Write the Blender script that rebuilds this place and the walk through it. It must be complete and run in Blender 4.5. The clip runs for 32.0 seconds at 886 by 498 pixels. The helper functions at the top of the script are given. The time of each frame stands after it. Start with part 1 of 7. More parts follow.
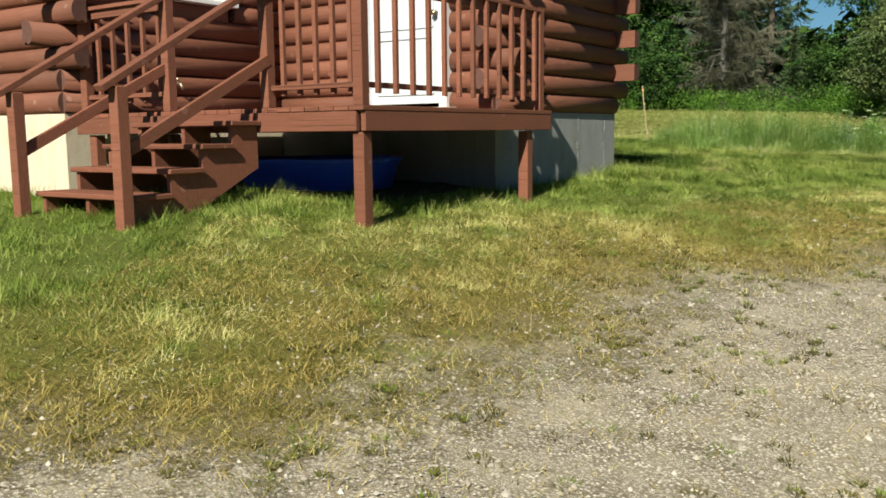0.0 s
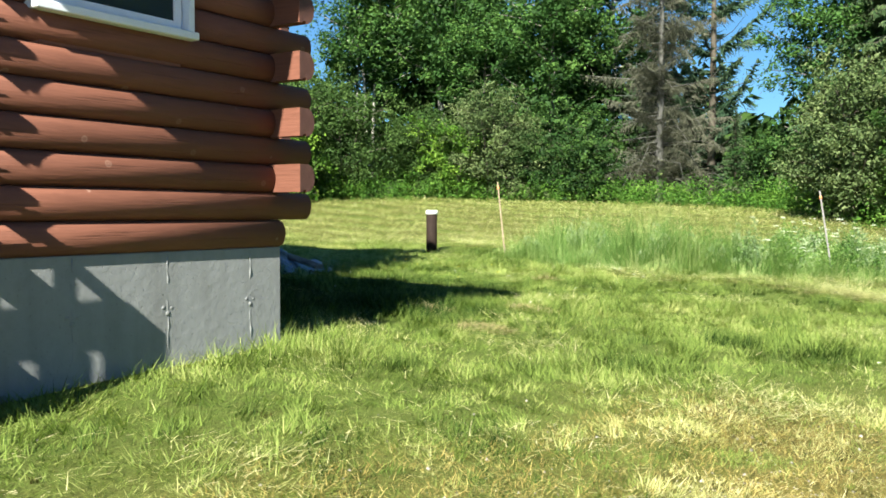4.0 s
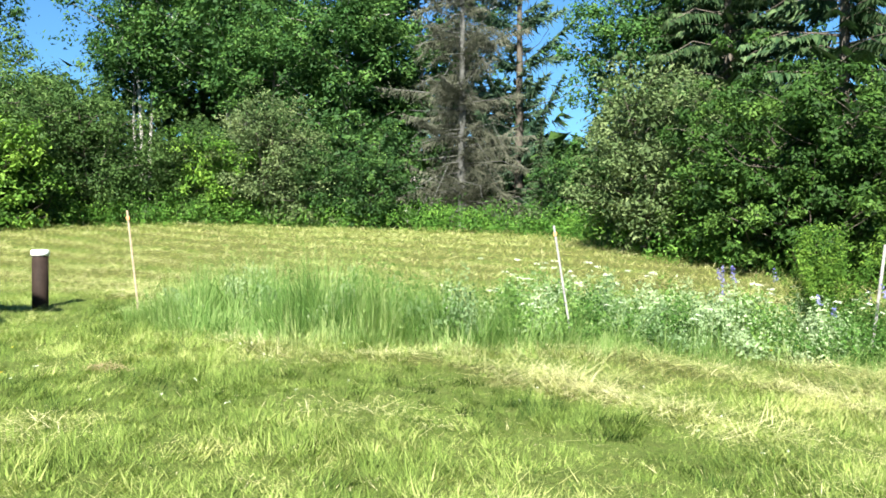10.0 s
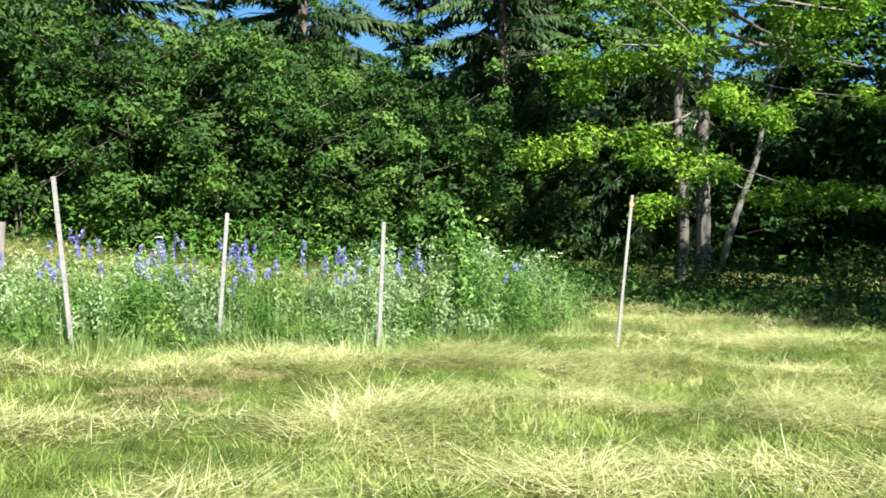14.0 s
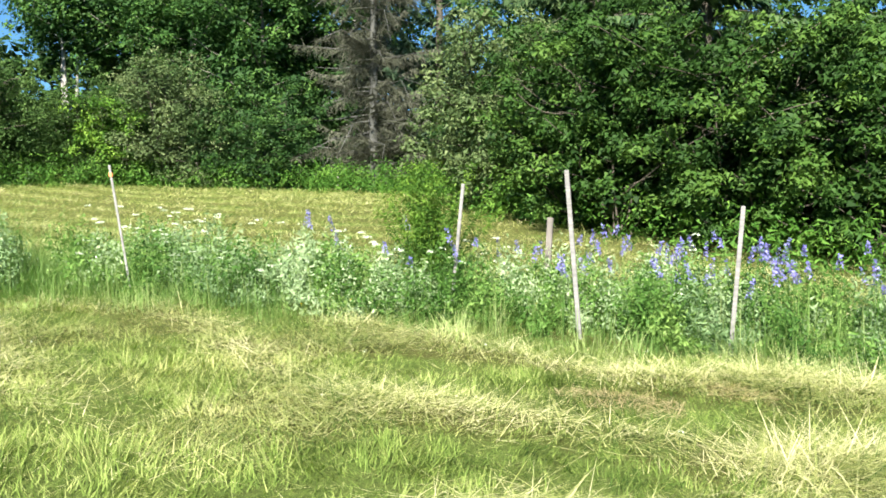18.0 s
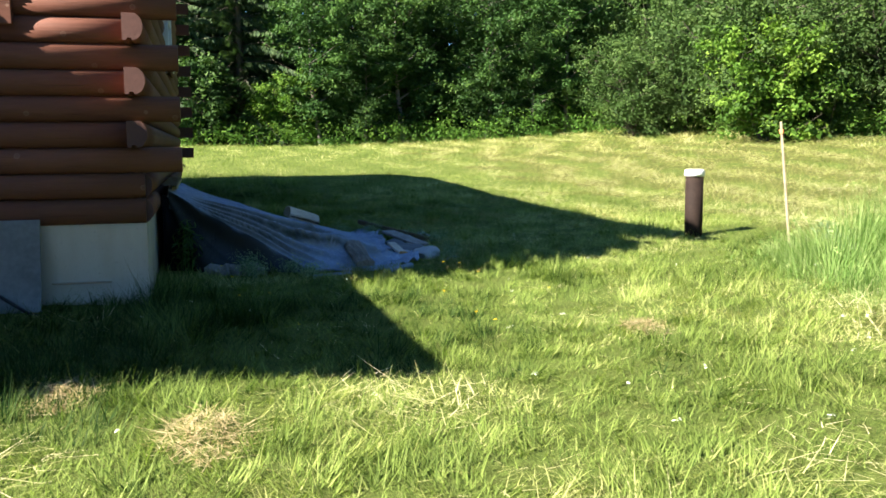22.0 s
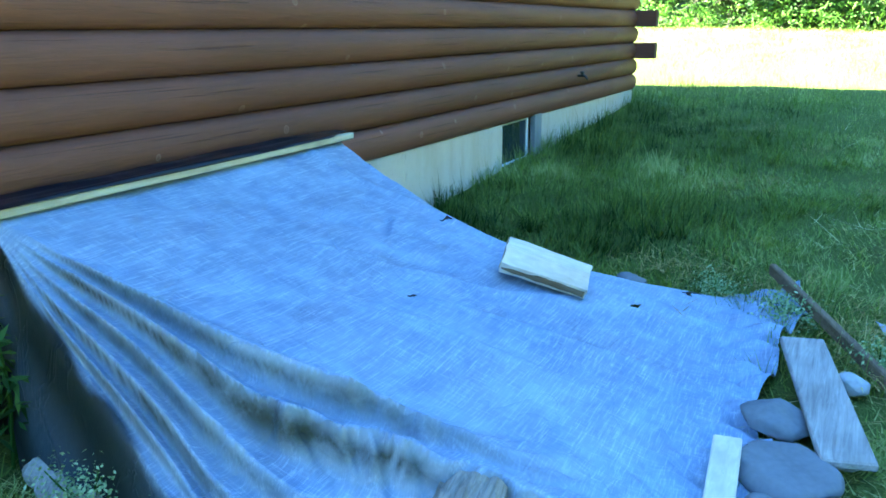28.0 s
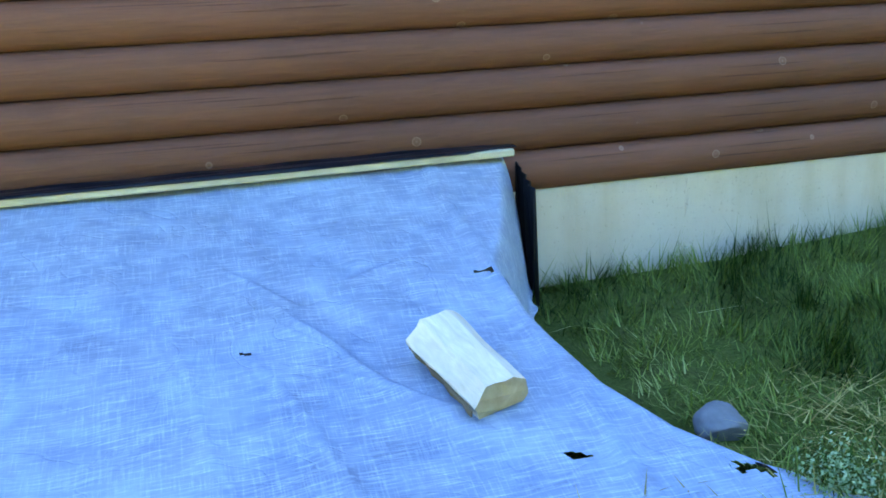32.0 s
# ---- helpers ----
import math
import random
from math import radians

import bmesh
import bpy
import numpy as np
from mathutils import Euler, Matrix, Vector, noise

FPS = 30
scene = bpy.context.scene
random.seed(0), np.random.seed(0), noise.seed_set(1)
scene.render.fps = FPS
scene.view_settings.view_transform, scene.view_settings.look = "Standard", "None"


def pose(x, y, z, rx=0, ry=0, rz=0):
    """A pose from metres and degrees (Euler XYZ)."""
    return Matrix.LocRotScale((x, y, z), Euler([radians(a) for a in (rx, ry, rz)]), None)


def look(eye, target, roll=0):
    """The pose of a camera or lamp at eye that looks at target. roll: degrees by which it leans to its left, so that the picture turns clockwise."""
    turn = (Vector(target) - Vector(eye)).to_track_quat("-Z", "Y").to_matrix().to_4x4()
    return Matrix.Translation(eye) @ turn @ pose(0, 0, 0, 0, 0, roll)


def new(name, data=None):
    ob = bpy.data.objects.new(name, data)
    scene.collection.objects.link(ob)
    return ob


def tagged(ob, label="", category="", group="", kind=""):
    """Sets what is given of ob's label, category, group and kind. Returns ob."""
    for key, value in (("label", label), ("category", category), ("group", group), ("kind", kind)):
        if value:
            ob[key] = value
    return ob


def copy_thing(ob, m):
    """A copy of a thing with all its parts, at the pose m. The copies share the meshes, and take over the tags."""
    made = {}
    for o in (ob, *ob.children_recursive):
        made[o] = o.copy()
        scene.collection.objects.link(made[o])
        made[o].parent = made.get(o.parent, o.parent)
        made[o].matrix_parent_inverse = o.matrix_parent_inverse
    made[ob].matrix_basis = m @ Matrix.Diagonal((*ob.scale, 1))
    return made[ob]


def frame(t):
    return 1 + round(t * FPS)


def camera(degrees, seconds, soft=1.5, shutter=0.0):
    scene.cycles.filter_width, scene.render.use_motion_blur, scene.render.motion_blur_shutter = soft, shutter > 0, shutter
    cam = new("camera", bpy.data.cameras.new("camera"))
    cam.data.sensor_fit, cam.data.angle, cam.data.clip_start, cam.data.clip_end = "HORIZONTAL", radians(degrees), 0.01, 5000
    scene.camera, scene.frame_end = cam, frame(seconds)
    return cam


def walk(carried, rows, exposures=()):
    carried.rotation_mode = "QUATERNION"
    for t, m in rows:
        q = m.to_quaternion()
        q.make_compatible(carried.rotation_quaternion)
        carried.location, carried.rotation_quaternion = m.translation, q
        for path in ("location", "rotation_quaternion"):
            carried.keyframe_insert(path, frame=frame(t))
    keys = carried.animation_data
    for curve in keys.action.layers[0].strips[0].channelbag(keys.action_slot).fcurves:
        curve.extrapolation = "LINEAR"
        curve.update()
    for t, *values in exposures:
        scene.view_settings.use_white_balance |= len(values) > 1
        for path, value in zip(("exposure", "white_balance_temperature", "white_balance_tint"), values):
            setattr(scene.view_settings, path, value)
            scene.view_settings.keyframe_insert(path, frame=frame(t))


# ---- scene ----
cam = camera(53.0, 32.0, soft=1.7)
PATH = [
    (0, (-0.062, -0.025, 1.098), (-1.183, 1.611, 0.839), -0.6),
    (0.5, (0.059, 0.691, 1.129), (-1.015, 2.359, 0.879), -0.8),
    (1, (0.083, 1.387, 1.198), (-0.966, 3.073, 0.954), -0.7),
    (1.5, (0.197, 2.112, 1.223), (-0.843, 3.803, 0.985), -0.8),
    (2, (0.137, 2.874, 1.273), (-0.88, 4.585, 1.079), -0.3),
    (2.5, (0.163, 3.575, 1.33), (-0.853, 5.291, 1.179), -0.6),
    (3, (0.177, 4.282, 1.392), (-0.851, 5.993, 1.274), -0.7),
    (3.5, (0.067, 4.977, 1.495), (-0.987, 6.674, 1.402), -0.2),
    (5.5, (-0.151, 7.399, 1.679), (-1.358, 8.993, 1.631), -0.2),
    (6, (-0.228, 7.899, 1.752), (-1.478, 9.46, 1.711), -0.2),
    (6.5, (-0.278, 8.37, 1.761), (-1.575, 9.891, 1.725), -0.2),
    (7, (-0.319, 8.775, 1.784), (-1.627, 10.288, 1.765), 0.0),
    (7.5, (-0.395, 9.147, 1.837), (-1.673, 10.685, 1.836), -0.2),
    (8, (-0.375, 9.494, 1.842), (-1.621, 11.058, 1.849), -0.2),
    (8.5, (-0.284, 9.852, 1.849), (-1.472, 11.46, 1.843), -0.3),
    (9, (-0.166, 10.163, 1.82), (-1.252, 11.843, 1.809), -0.3),
    (9.5, (-0.036, 10.523, 1.868), (-0.962, 12.295, 1.843), -0.2),
    (10, (0.227, 10.846, 1.824), (-0.578, 12.677, 1.79), 0.1),
    (10.5, (0.499, 11.328, 1.849), (-0.18, 13.208, 1.795), 0.0),
    (11, (0.686, 11.804, 1.823), (0.205, 13.744, 1.764), 0.0),
    (11.5, (1.062, 12.174, 1.782), (0.785, 14.153, 1.709), 0.4),
    (12, (1.519, 12.411, 1.751), (1.481, 14.408, 1.652), 0.3),
    (12.5, (2.035, 12.625, 1.703), (2.183, 14.617, 1.595), 0.5),
    (13, (2.557, 12.759, 1.72), (2.857, 14.733, 1.598), 0.6),
    (13.5, (2.916, 12.907, 1.697), (3.416, 14.84, 1.57), 0.5),
    (15.5, (4.134, 13.935, 1.541), (4.63, 15.871, 1.469), 0.4),
    (16, (4.404, 13.988, 1.574), (4.831, 15.941, 1.5), 0.8),
    (16.5, (4.647, 14.077, 1.582), (4.794, 16.07, 1.496), 0.4),
    (17, (4.523, 14.195, 1.524), (4.366, 16.187, 1.444), 0.2),
    (17.5, (4.452, 14.118, 1.511), (3.942, 16.05, 1.423), 0.1),
    (18, (4.438, 14.104, 1.525), (3.549, 15.893, 1.422), -0.1),
    (18.5, (4.312, 14.09, 1.499), (3.078, 15.66, 1.379), -0.2),
    (19, (3.916, 13.999, 1.419), (2.426, 15.328, 1.302), -0.7),
    (19.5, (3.358, 13.908, 1.517), (1.689, 15.001, 1.388), -0.8),
    (20, (2.706, 14.024, 1.573), (0.93, 14.932, 1.438), -0.9),
    (20.5, (2.051, 14.012, 1.624), (0.208, 14.775, 1.476), -0.5),
    (21, (1.411, 13.968, 1.679), (-0.481, 14.596, 1.517), -0.4),
    (21.5, (0.669, 13.879, 1.804), (-1.238, 14.45, 1.612), -0.4),
    (22, (-0.102, 13.842, 1.899), (-2.02, 14.358, 1.669), -0.5),
    (22.5, (-0.827, 13.965, 1.906), (-2.748, 14.467, 1.662), -0.4),
    (23, (-1.53, 14.016, 1.966), (-3.451, 14.517, 1.723), -0.4),
    (23.5, (-2.157, 14.116, 2.029), (-4.086, 14.58, 1.771), -0.2),
    (24, (-2.769, 14.294, 2.047), (-4.708, 14.711, 1.788), -0.1),
    (24.5, (-3.347, 14.447, 2.064), (-5.303, 14.773, 1.801), 0.4),
    (26.5, (-5.635, 15.544, 2.089), (-7.575, 15.347, 1.645), -0.1),
    (27, (-6.17, 15.771, 2.082), (-8.075, 15.366, 1.623), -0.0),
    (27.5, (-6.625, 15.923, 2.097), (-8.467, 15.295, 1.633), -0.1),
    (28, (-6.985, 16.112, 2.122), (-8.745, 15.297, 1.635), -0.1),
    (28.5, (-7.364, 16.243, 2.083), (-9.036, 15.27, 1.574), -0.3),
    (29, (-7.625, 16.361, 2.079), (-9.188, 15.223, 1.568), -0.4),
    (29.5, (-7.917, 16.625, 2.094), (-9.334, 15.31, 1.579), -0.8),
    (30, (-8.166, 16.752, 2.118), (-9.461, 15.314, 1.613), -0.9),
    (30.5, (-8.609, 16.882, 2.141), (-9.763, 15.324, 1.649), -1.2),
    (31, (-9.046, 17.107, 2.134), (-10.006, 15.422, 1.643), -1.8),
    (31.5, (-9.416, 17.315, 2.198), (-10.166, 15.528, 1.705), -2.4),
    (32, (-9.843, 17.448, 2.118), (-10.344, 15.574, 1.632), -3.2),
]
EXPOSURES = [(0, 0.93, 7150, 6), (3.5, 1.7, 6700, 6), (5.5, 2.25, 6300, 9), (8, 2.4, 6300, 10), (12, 1.8, 6300, 8), (17, 2.0, 6300, 8), (19, 1.85, 6600, 10), (21, 2.18, 6750, 14), (23, 2.45, 6750, 15),
             (24.0, 2.8, 6700, 14), (24.5, 3.0, 6700, 12), (26.5, 4.45, 6250, 5), (28, 5.1, 6200, 4), (30, 5.2, 7200, 17), (32, 5.32, 7600, 19)]
walk(cam, [(t, look(eye, target, roll)) for t, eye, target, roll in PATH], EXPOSURES)

# ---------------------------------------------------------------- light
SUN_WAY = Vector((-0.28, 1.0, -0.82)).normalized()
world = bpy.data.worlds.new("sky")
scene.world = world
world.use_nodes = True
wn = world.node_tree
sky = wn.nodes.new("ShaderNodeTexSky")
sky.sky_type = "NISHITA"
sky.sun_disc = False
sky.sun_elevation = math.asin(-SUN_WAY.z)
sky.sun_rotation = radians(164.4)
sky.air_density, sky.dust_density, sky.ozone_density = 1.0, 0.6, 4.0
deep = wn.nodes.new("ShaderNodeMixRGB")
deep.blend_type = "MULTIPLY"
deep.inputs[0].default_value = 1.0
deep.inputs[2].default_value = (0.43, 0.68, 0.83, 1.0)
wn.links.new(sky.outputs[0], deep.inputs[1])
wn.links.new(deep.outputs[0], wn.nodes["Background"].inputs[0])
wn.nodes["Background"].inputs[1].default_value = 0.05
sun = new("sun", bpy.data.lights.new("sun", "SUN"))
sun.data.energy, sun.data.angle, sun.data.color = 5.0, radians(0.5), (1.0, 0.93, 0.81)
sun.matrix_world = look((20, -60, 60), Vector((20, -60, 60)) + SUN_WAY)


# ---------------------------------------------------------------- materials
class Nodes:
    """A short way to write node materials."""

    def __init__(self, name, rough=0.7, metal=0.0, spec=0.4):
        self.mat = bpy.data.materials.new(name)
        self.mat.use_nodes = True
        self.t = self.mat.node_tree
        self.b = self.t.nodes["Principled BSDF"]
        self.b.inputs["Roughness"].default_value = rough
        self.b.inputs["Metallic"].default_value = metal
        self.b.inputs["Specular IOR Level"].default_value = spec

    def n(self, kind, **sets):
        node = self.t.nodes.new("ShaderNode" + kind)
        for key, value in sets.items():
            node.inputs[key.replace("_", " ")].default_value = value
        return node

    def link(self, a, b):
        self.t.links.new(a, b)
        return self

    def coord(self, scale=(1, 1, 1), which="Object", turn=(0, 0, 0)):
        tc, mp = self.n("TexCoord"), self.n("Mapping", Scale=scale, Rotation=turn)
        self.link(tc.outputs[which], mp.inputs[0])
        return mp.outputs[0]

    def noise(self, vec, scale, detail=4.0, rough=0.55, distort=0.0):
        k = self.n("TexNoise", Scale=scale, Detail=detail, Roughness=rough, Distortion=distort)
        self.link(vec, k.inputs["Vector"])
        return k.outputs["Fac"]

    def ramp(self, fac, stops):
        r = self.n("ValToRGB")
        while len(r.color_ramp.elements) < len(stops):
            r.color_ramp.elements.new(0.5)
        for e, (p, c) in zip(r.color_ramp.elements, stops):
            e.position = p
            e.color = (*c, 1.0) if isinstance(c, tuple) else (c, c, c, 1.0)
        self.link(fac, r.inputs[0])
        return r.outputs[0]

    def mix(self, fac, a, b, how="MIX"):
        m = self.t.nodes.new("ShaderNodeMix")
        m.data_type, m.blend_type = "RGBA", how
        for value, k in ((fac, 0), (a, 6), (b, 7)):
            if isinstance(value, (int, float)):
                m.inputs[k].default_value = value if k == 0 else (value, value, value, 1)
            elif isinstance(value, tuple):
                m.inputs[k].default_value = (*value, 1.0)
            else:
                self.link(value, m.inputs[k])
        return m.outputs[2]

    def math(self, how, a, b=0.0, clamp=False):
        m = self.t.nodes.new("ShaderNodeMath")
        m.operation, m.use_clamp = how, clamp
        for value, k in ((a, 0), (b, 1)):
            if isinstance(value, (int, float)):
                m.inputs[k].default_value = value
            else:
                self.link(value, m.inputs[k])
        return m.outputs[0]

    def attr(self, name):
        a = self.n("Attribute")
        a.attribute_name = name
        return a.outputs["Fac"]

    def random(self):
        return self.n("ObjectInfo").outputs["Random"]

    def color(self, c):
        if isinstance(c, tuple):
            self.b.inputs["Base Color"].default_value = (*c, 1)
        else:
            self.link(c, self.b.inputs["Base Color"])
        return self

    def rough(self, r):
        self.link(r, self.b.inputs["Roughness"])
        return self

    def bump(self, h, strength=0.5, distance=0.01):
        k = self.n("Bump", Strength=strength, Distance=distance)
        self.link(h, k.inputs["Height"])
        self.link(k.outputs[0], self.b.inputs["Normal"])
        return self

    def glow_through(self, colour, amount):
        """Light that shines through thin leaves."""
        tr, mx = self.n("BsdfTranslucent"), self.n("MixShader", Fac=amount)
        if isinstance(colour, tuple):
            tr.inputs[0].default_value = (*colour, 1)
        else:
            self.link(colour, tr.inputs[0])
        self.link(self.b.outputs[0], mx.inputs[1]).link(tr.outputs[0], mx.inputs[2])
        self.link(mx.outputs[0], self.t.nodes["Material Output"].inputs[0])
        return self


def painted_log(name, base, end=False):
    k = Nodes(name, 0.5, spec=0.22)
    v = k.coord((1.2, 14, 14) if not end else (6, 6, 6))
    grain = k.noise(v, 3.0, 6, 0.65, 0.6)
    wide = k.noise(k.coord((1, 1, 1)), 1.3, 3)
    tint = k.mix(k.random(), 0.82, 1.12)
    c = k.mix(k.ramp(grain, [(0.3, 0.0), (0.75, 1.0)]), tuple(0.5 * x for x in base), tuple(1.25 * x for x in base))
    c = k.mix(0.55, c, k.mix(wide, tuple(0.7 * x for x in base), tuple(1.35 * x for x in base)))
    crack = k.ramp(k.noise(k.coord((0.8, 70, 70)), 1.3, 3, 0.5, 0.3), [(0.64, 0.0), (0.69, 1.0)])
    cell = k.n("TexVoronoi", Scale=4.2)
    shift = k.n("VectorMath")
    rand = k.n("CombineXYZ")
    k.link(k.math("MULTIPLY", k.random(), 37.0), rand.inputs[0])
    k.link(k.coord(), shift.inputs[0]).link(rand.outputs[0], shift.inputs[1]).link(shift.outputs[0], cell.inputs["Vector"])
    spots = k.ramp(cell.outputs["Distance"], [(0.0, 0.9), (0.035, 0.25), (0.075, 0.35), (0.085, 1.0), (0.1, 0.0)])
    c = k.mix(k.math("MULTIPLY", crack, 0.6), c, tuple(0.35 * x for x in base))
    c = k.mix(k.math("MULTIPLY", spots, 0.42), c, (0.42, 0.3, 0.24))
    k.color(k.mix(1.0, c, tint, "MULTIPLY"))
    k.rough(k.ramp(grain, [(0.2, 0.6), (0.9, 0.82)]))
    k.bump(k.math("SUBTRACT", grain, k.math("MULTIPLY", crack, 0.8)), 0.6, 0.006)
    return k.mat


LOG = painted_log("log_paint", (0.155, 0.063, 0.042))
LOG_END = painted_log("log_end_paint", (0.098, 0.05, 0.042), True)
DECK_PAINT = painted_log("deck_paint", (0.175, 0.07, 0.046))


def concrete(name, lo, hi, stain):
    k = Nodes(name, 0.85, spec=0.25)
    v = k.coord()
    a, b, d = k.noise(v, 1.4, 5), k.noise(v, 14, 6), k.noise(k.coord((2.5, 2.5, 0.35)), 2.0, 5)
    c = k.mix(k.mix(0.45, a, b), lo, hi)
    c = k.mix(k.ramp(k.mix(0.5, d, a), [(0.48, 0.0), (0.68, 0.55)]), c, stain)
    pits = k.ramp(k.noise(v, 60, 2), [(0.3, 1.0), (0.36, 0.0)])
    k.color(k.mix(k.math("MULTIPLY", pits, 0.35), c, tuple(0.5 * x for x in lo)))
    k.bump(k.math("SUBTRACT", k.mix(0.5, a, b), pits), 0.7, 0.012)
    return k.mat


CONCRETE = concrete("poured_concrete", (0.16, 0.175, 0.182), (0.27, 0.29, 0.3), (0.12, 0.125, 0.122))
PARGED = concrete("parged_concrete", (0.44, 0.4, 0.325), (0.6, 0.545, 0.45), (0.36, 0.27, 0.15))


def plain(name, colour, rough=0.6, metal=0.0, vary=0.15, scale=8.0, bump=0.15, spec=0.4):
    k = Nodes(name, rough, metal, spec)
    v = k.coord()
    a, b = k.noise(v, scale, 5), k.noise(v, scale * 7, 4)
    f = k.mix(0.4, a, b)
    k.color(k.mix(k.ramp(f, [(0.3, 0.0), (0.7, 1.0)]), tuple((1 - vary) * x for x in colour), tuple(min(1, (1 + vary) * x) for x in colour)))
    k.bump(f, bump, 0.004)
    return k.mat


def wood(name, lo, hi, grain=(1.0, 22, 22), rough=0.8):
    k = Nodes(name, rough, spec=0.2)
    g = k.noise(k.coord(grain), 2.4, 7, 0.65, 0.8)
    w = k.noise(k.coord(), 4.0, 4)
    c = k.mix(k.ramp(g, [(0.3, 0.0), (0.7, 1.0)]), lo, hi)
    k.color(k.mix(k.ramp(w, [(0.45, 0.0), (0.8, 0.6)]), c, tuple(0.55 * x for x in lo)))
    k.bump(g, 0.6, 0.006)
    return k.mat


WHITE_TRIM = plain("white_vinyl", (0.66, 0.7, 0.75), 0.35, vary=0.04)
WHITE_DOOR = plain("white_door_paint", (0.42, 0.48, 0.54), 0.4, vary=0.04, scale=3)
BRASS = plain("aged_metal", (0.35, 0.3, 0.22), 0.35, 0.9)
STAKE_TAN = wood("tan_stake_wood", (0.2, 0.16, 0.11), (0.34, 0.28, 0.2))
STAKE_GREY = wood("weathered_stake_wood", (0.15, 0.147, 0.143), (0.28, 0.275, 0.268))
PLANK_GREY = wood("weathered_plank", (0.2, 0.19, 0.18), (0.42, 0.4, 0.37))
SPLIT_WOOD = wood("split_firewood", (0.58, 0.49, 0.39), (0.78, 0.69, 0.58), (3, 14, 14))
BARK_GREY = wood("bark_grey", (0.1, 0.09, 0.08), (0.24, 0.22, 0.2), (9, 9, 1.4))
BARK_PALE = wood("bark_pale", (0.24, 0.23, 0.21), (0.46, 0.45, 0.41), (7, 7, 2.0))
BARK_BIRCH = wood("birch_bark", (0.2, 0.19, 0.175), (0.44, 0.43, 0.4), (7, 7, 2.0))
BARK_DARK = wood("bark_dark", (0.05, 0.045, 0.035), (0.12, 0.105, 0.085), (9, 9, 1.4))
BARK_DEAD = wood("dead_wood", (0.062, 0.064, 0.06), (0.15, 0.152, 0.142), (6, 6, 2))
RUST_PIPE = plain("brown_pipe", (0.022, 0.015, 0.012), 0.75, vary=0.4, spec=0.12)
PIPE_CAP = plain("white_cap", (0.68, 0.7, 0.68), 0.5, vary=0.08)
POOL_BLUE = plain("blue_plastic", (0.022, 0.09, 0.6), 0.35, vary=0.1, scale=3)
BLACK_POLY = plain("black_polythene", (0.008, 0.009, 0.011), 0.4, vary=0.3, scale=5, bump=0.5, spec=0.07)
BLACK_FILM = plain("glossy_black_film", (0.006, 0.008, 0.013), 0.3, vary=0.3, scale=9, bump=0.4, spec=0.16)
BOARD_GREY = plain("grey_board", (0.18, 0.195, 0.195), 0.8, vary=0.35, scale=3)
BOARD_LUMBER = wood("yellowed_lumber", (0.36, 0.33, 0.23), (0.54, 0.5, 0.37))
STONE_DARK = plain("slate_stone", (0.14, 0.155, 0.17), 0.8, vary=0.25, scale=6, bump=0.4)
STONE_LIGHT = plain("pale_granite", (0.36, 0.385, 0.4), 0.8, vary=0.2, scale=9, bump=0.5)
ORANGE_TAPE = plain("orange_tape", (0.7, 0.24, 0.1), 0.6, vary=0.1)
SHINGLE = plain("roof_shingle", (0.06, 0.055, 0.05), 0.9, vary=0.3, scale=10)
GLASS = Nodes("window_glass", 0.03, spec=0.6).color((0.02, 0.03, 0.035)).mat
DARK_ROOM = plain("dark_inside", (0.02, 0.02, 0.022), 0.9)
CABLE = plain("black_cable", (0.015, 0.015, 0.016), 0.5)


def leafy(name, lo, mid, hi, amount=0.35, rough=0.6, back=1.25):
    k = Nodes(name, rough, spec=0.12)
    c = k.ramp(k.attr("tint"), [(0.0, lo), (0.5, mid), (1.0, hi)])
    c = k.mix(1.0, c, k.mix(k.random(), 0.85, 1.12), "MULTIPLY")
    k.color(c)
    k.glow_through(k.mix(1.0, c, (back * 0.9, back * 1.05, back * 0.6), "MULTIPLY"), amount)
    return k.mat


LEAF_DARK = leafy("leaf_dark_green", (0.01, 0.03, 0.009), (0.03, 0.074, 0.018), (0.085, 0.162, 0.036), 0.2)
LEAF_SHRUB = leafy("leaf_shrub_green", (0.01, 0.029, 0.007), (0.034, 0.082, 0.015), (0.1, 0.18, 0.034), 0.2)
LEAF_MID = leafy("leaf_mid_green", (0.013, 0.037, 0.01), (0.036, 0.093, 0.021), (0.1, 0.19, 0.042), 0.22)
LEAF_MAPLE_SUN = leafy("leaf_maple_sun", (0.045, 0.11, 0.012), (0.13, 0.26, 0.026), (0.31, 0.44, 0.055), 0.4)
LEAF_WILLOW = leafy("leaf_willow_green", (0.018, 0.042, 0.01), (0.048, 0.098, 0.024), (0.115, 0.185, 0.052), 0.2)
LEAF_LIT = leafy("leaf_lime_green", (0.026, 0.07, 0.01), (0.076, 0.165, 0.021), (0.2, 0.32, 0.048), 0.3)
LEAF_SILVER = leafy("leaf_grey_green", (0.025, 0.045, 0.015), (0.068, 0.105, 0.038), (0.15, 0.19, 0.08), 0.2)
NEEDLE = leafy("spruce_needles", (0.012, 0.034, 0.014), (0.036, 0.072, 0.03), (0.09, 0.135, 0.055), 0.15)
NEEDLE_BLUE = leafy("blue_green_needles", (0.014, 0.036, 0.02), (0.04, 0.08, 0.045), (0.1, 0.15, 0.085), 0.15)
NEEDLE_DEAD = leafy("dead_needles", (0.033, 0.039, 0.024), (0.074, 0.08, 0.055), (0.15, 0.155, 0.115), 0.15)
GRASS = leafy("grass_green", (0.013, 0.04, 0.006), (0.208, 0.29, 0.066), (0.64, 0.6, 0.29), 0.34)
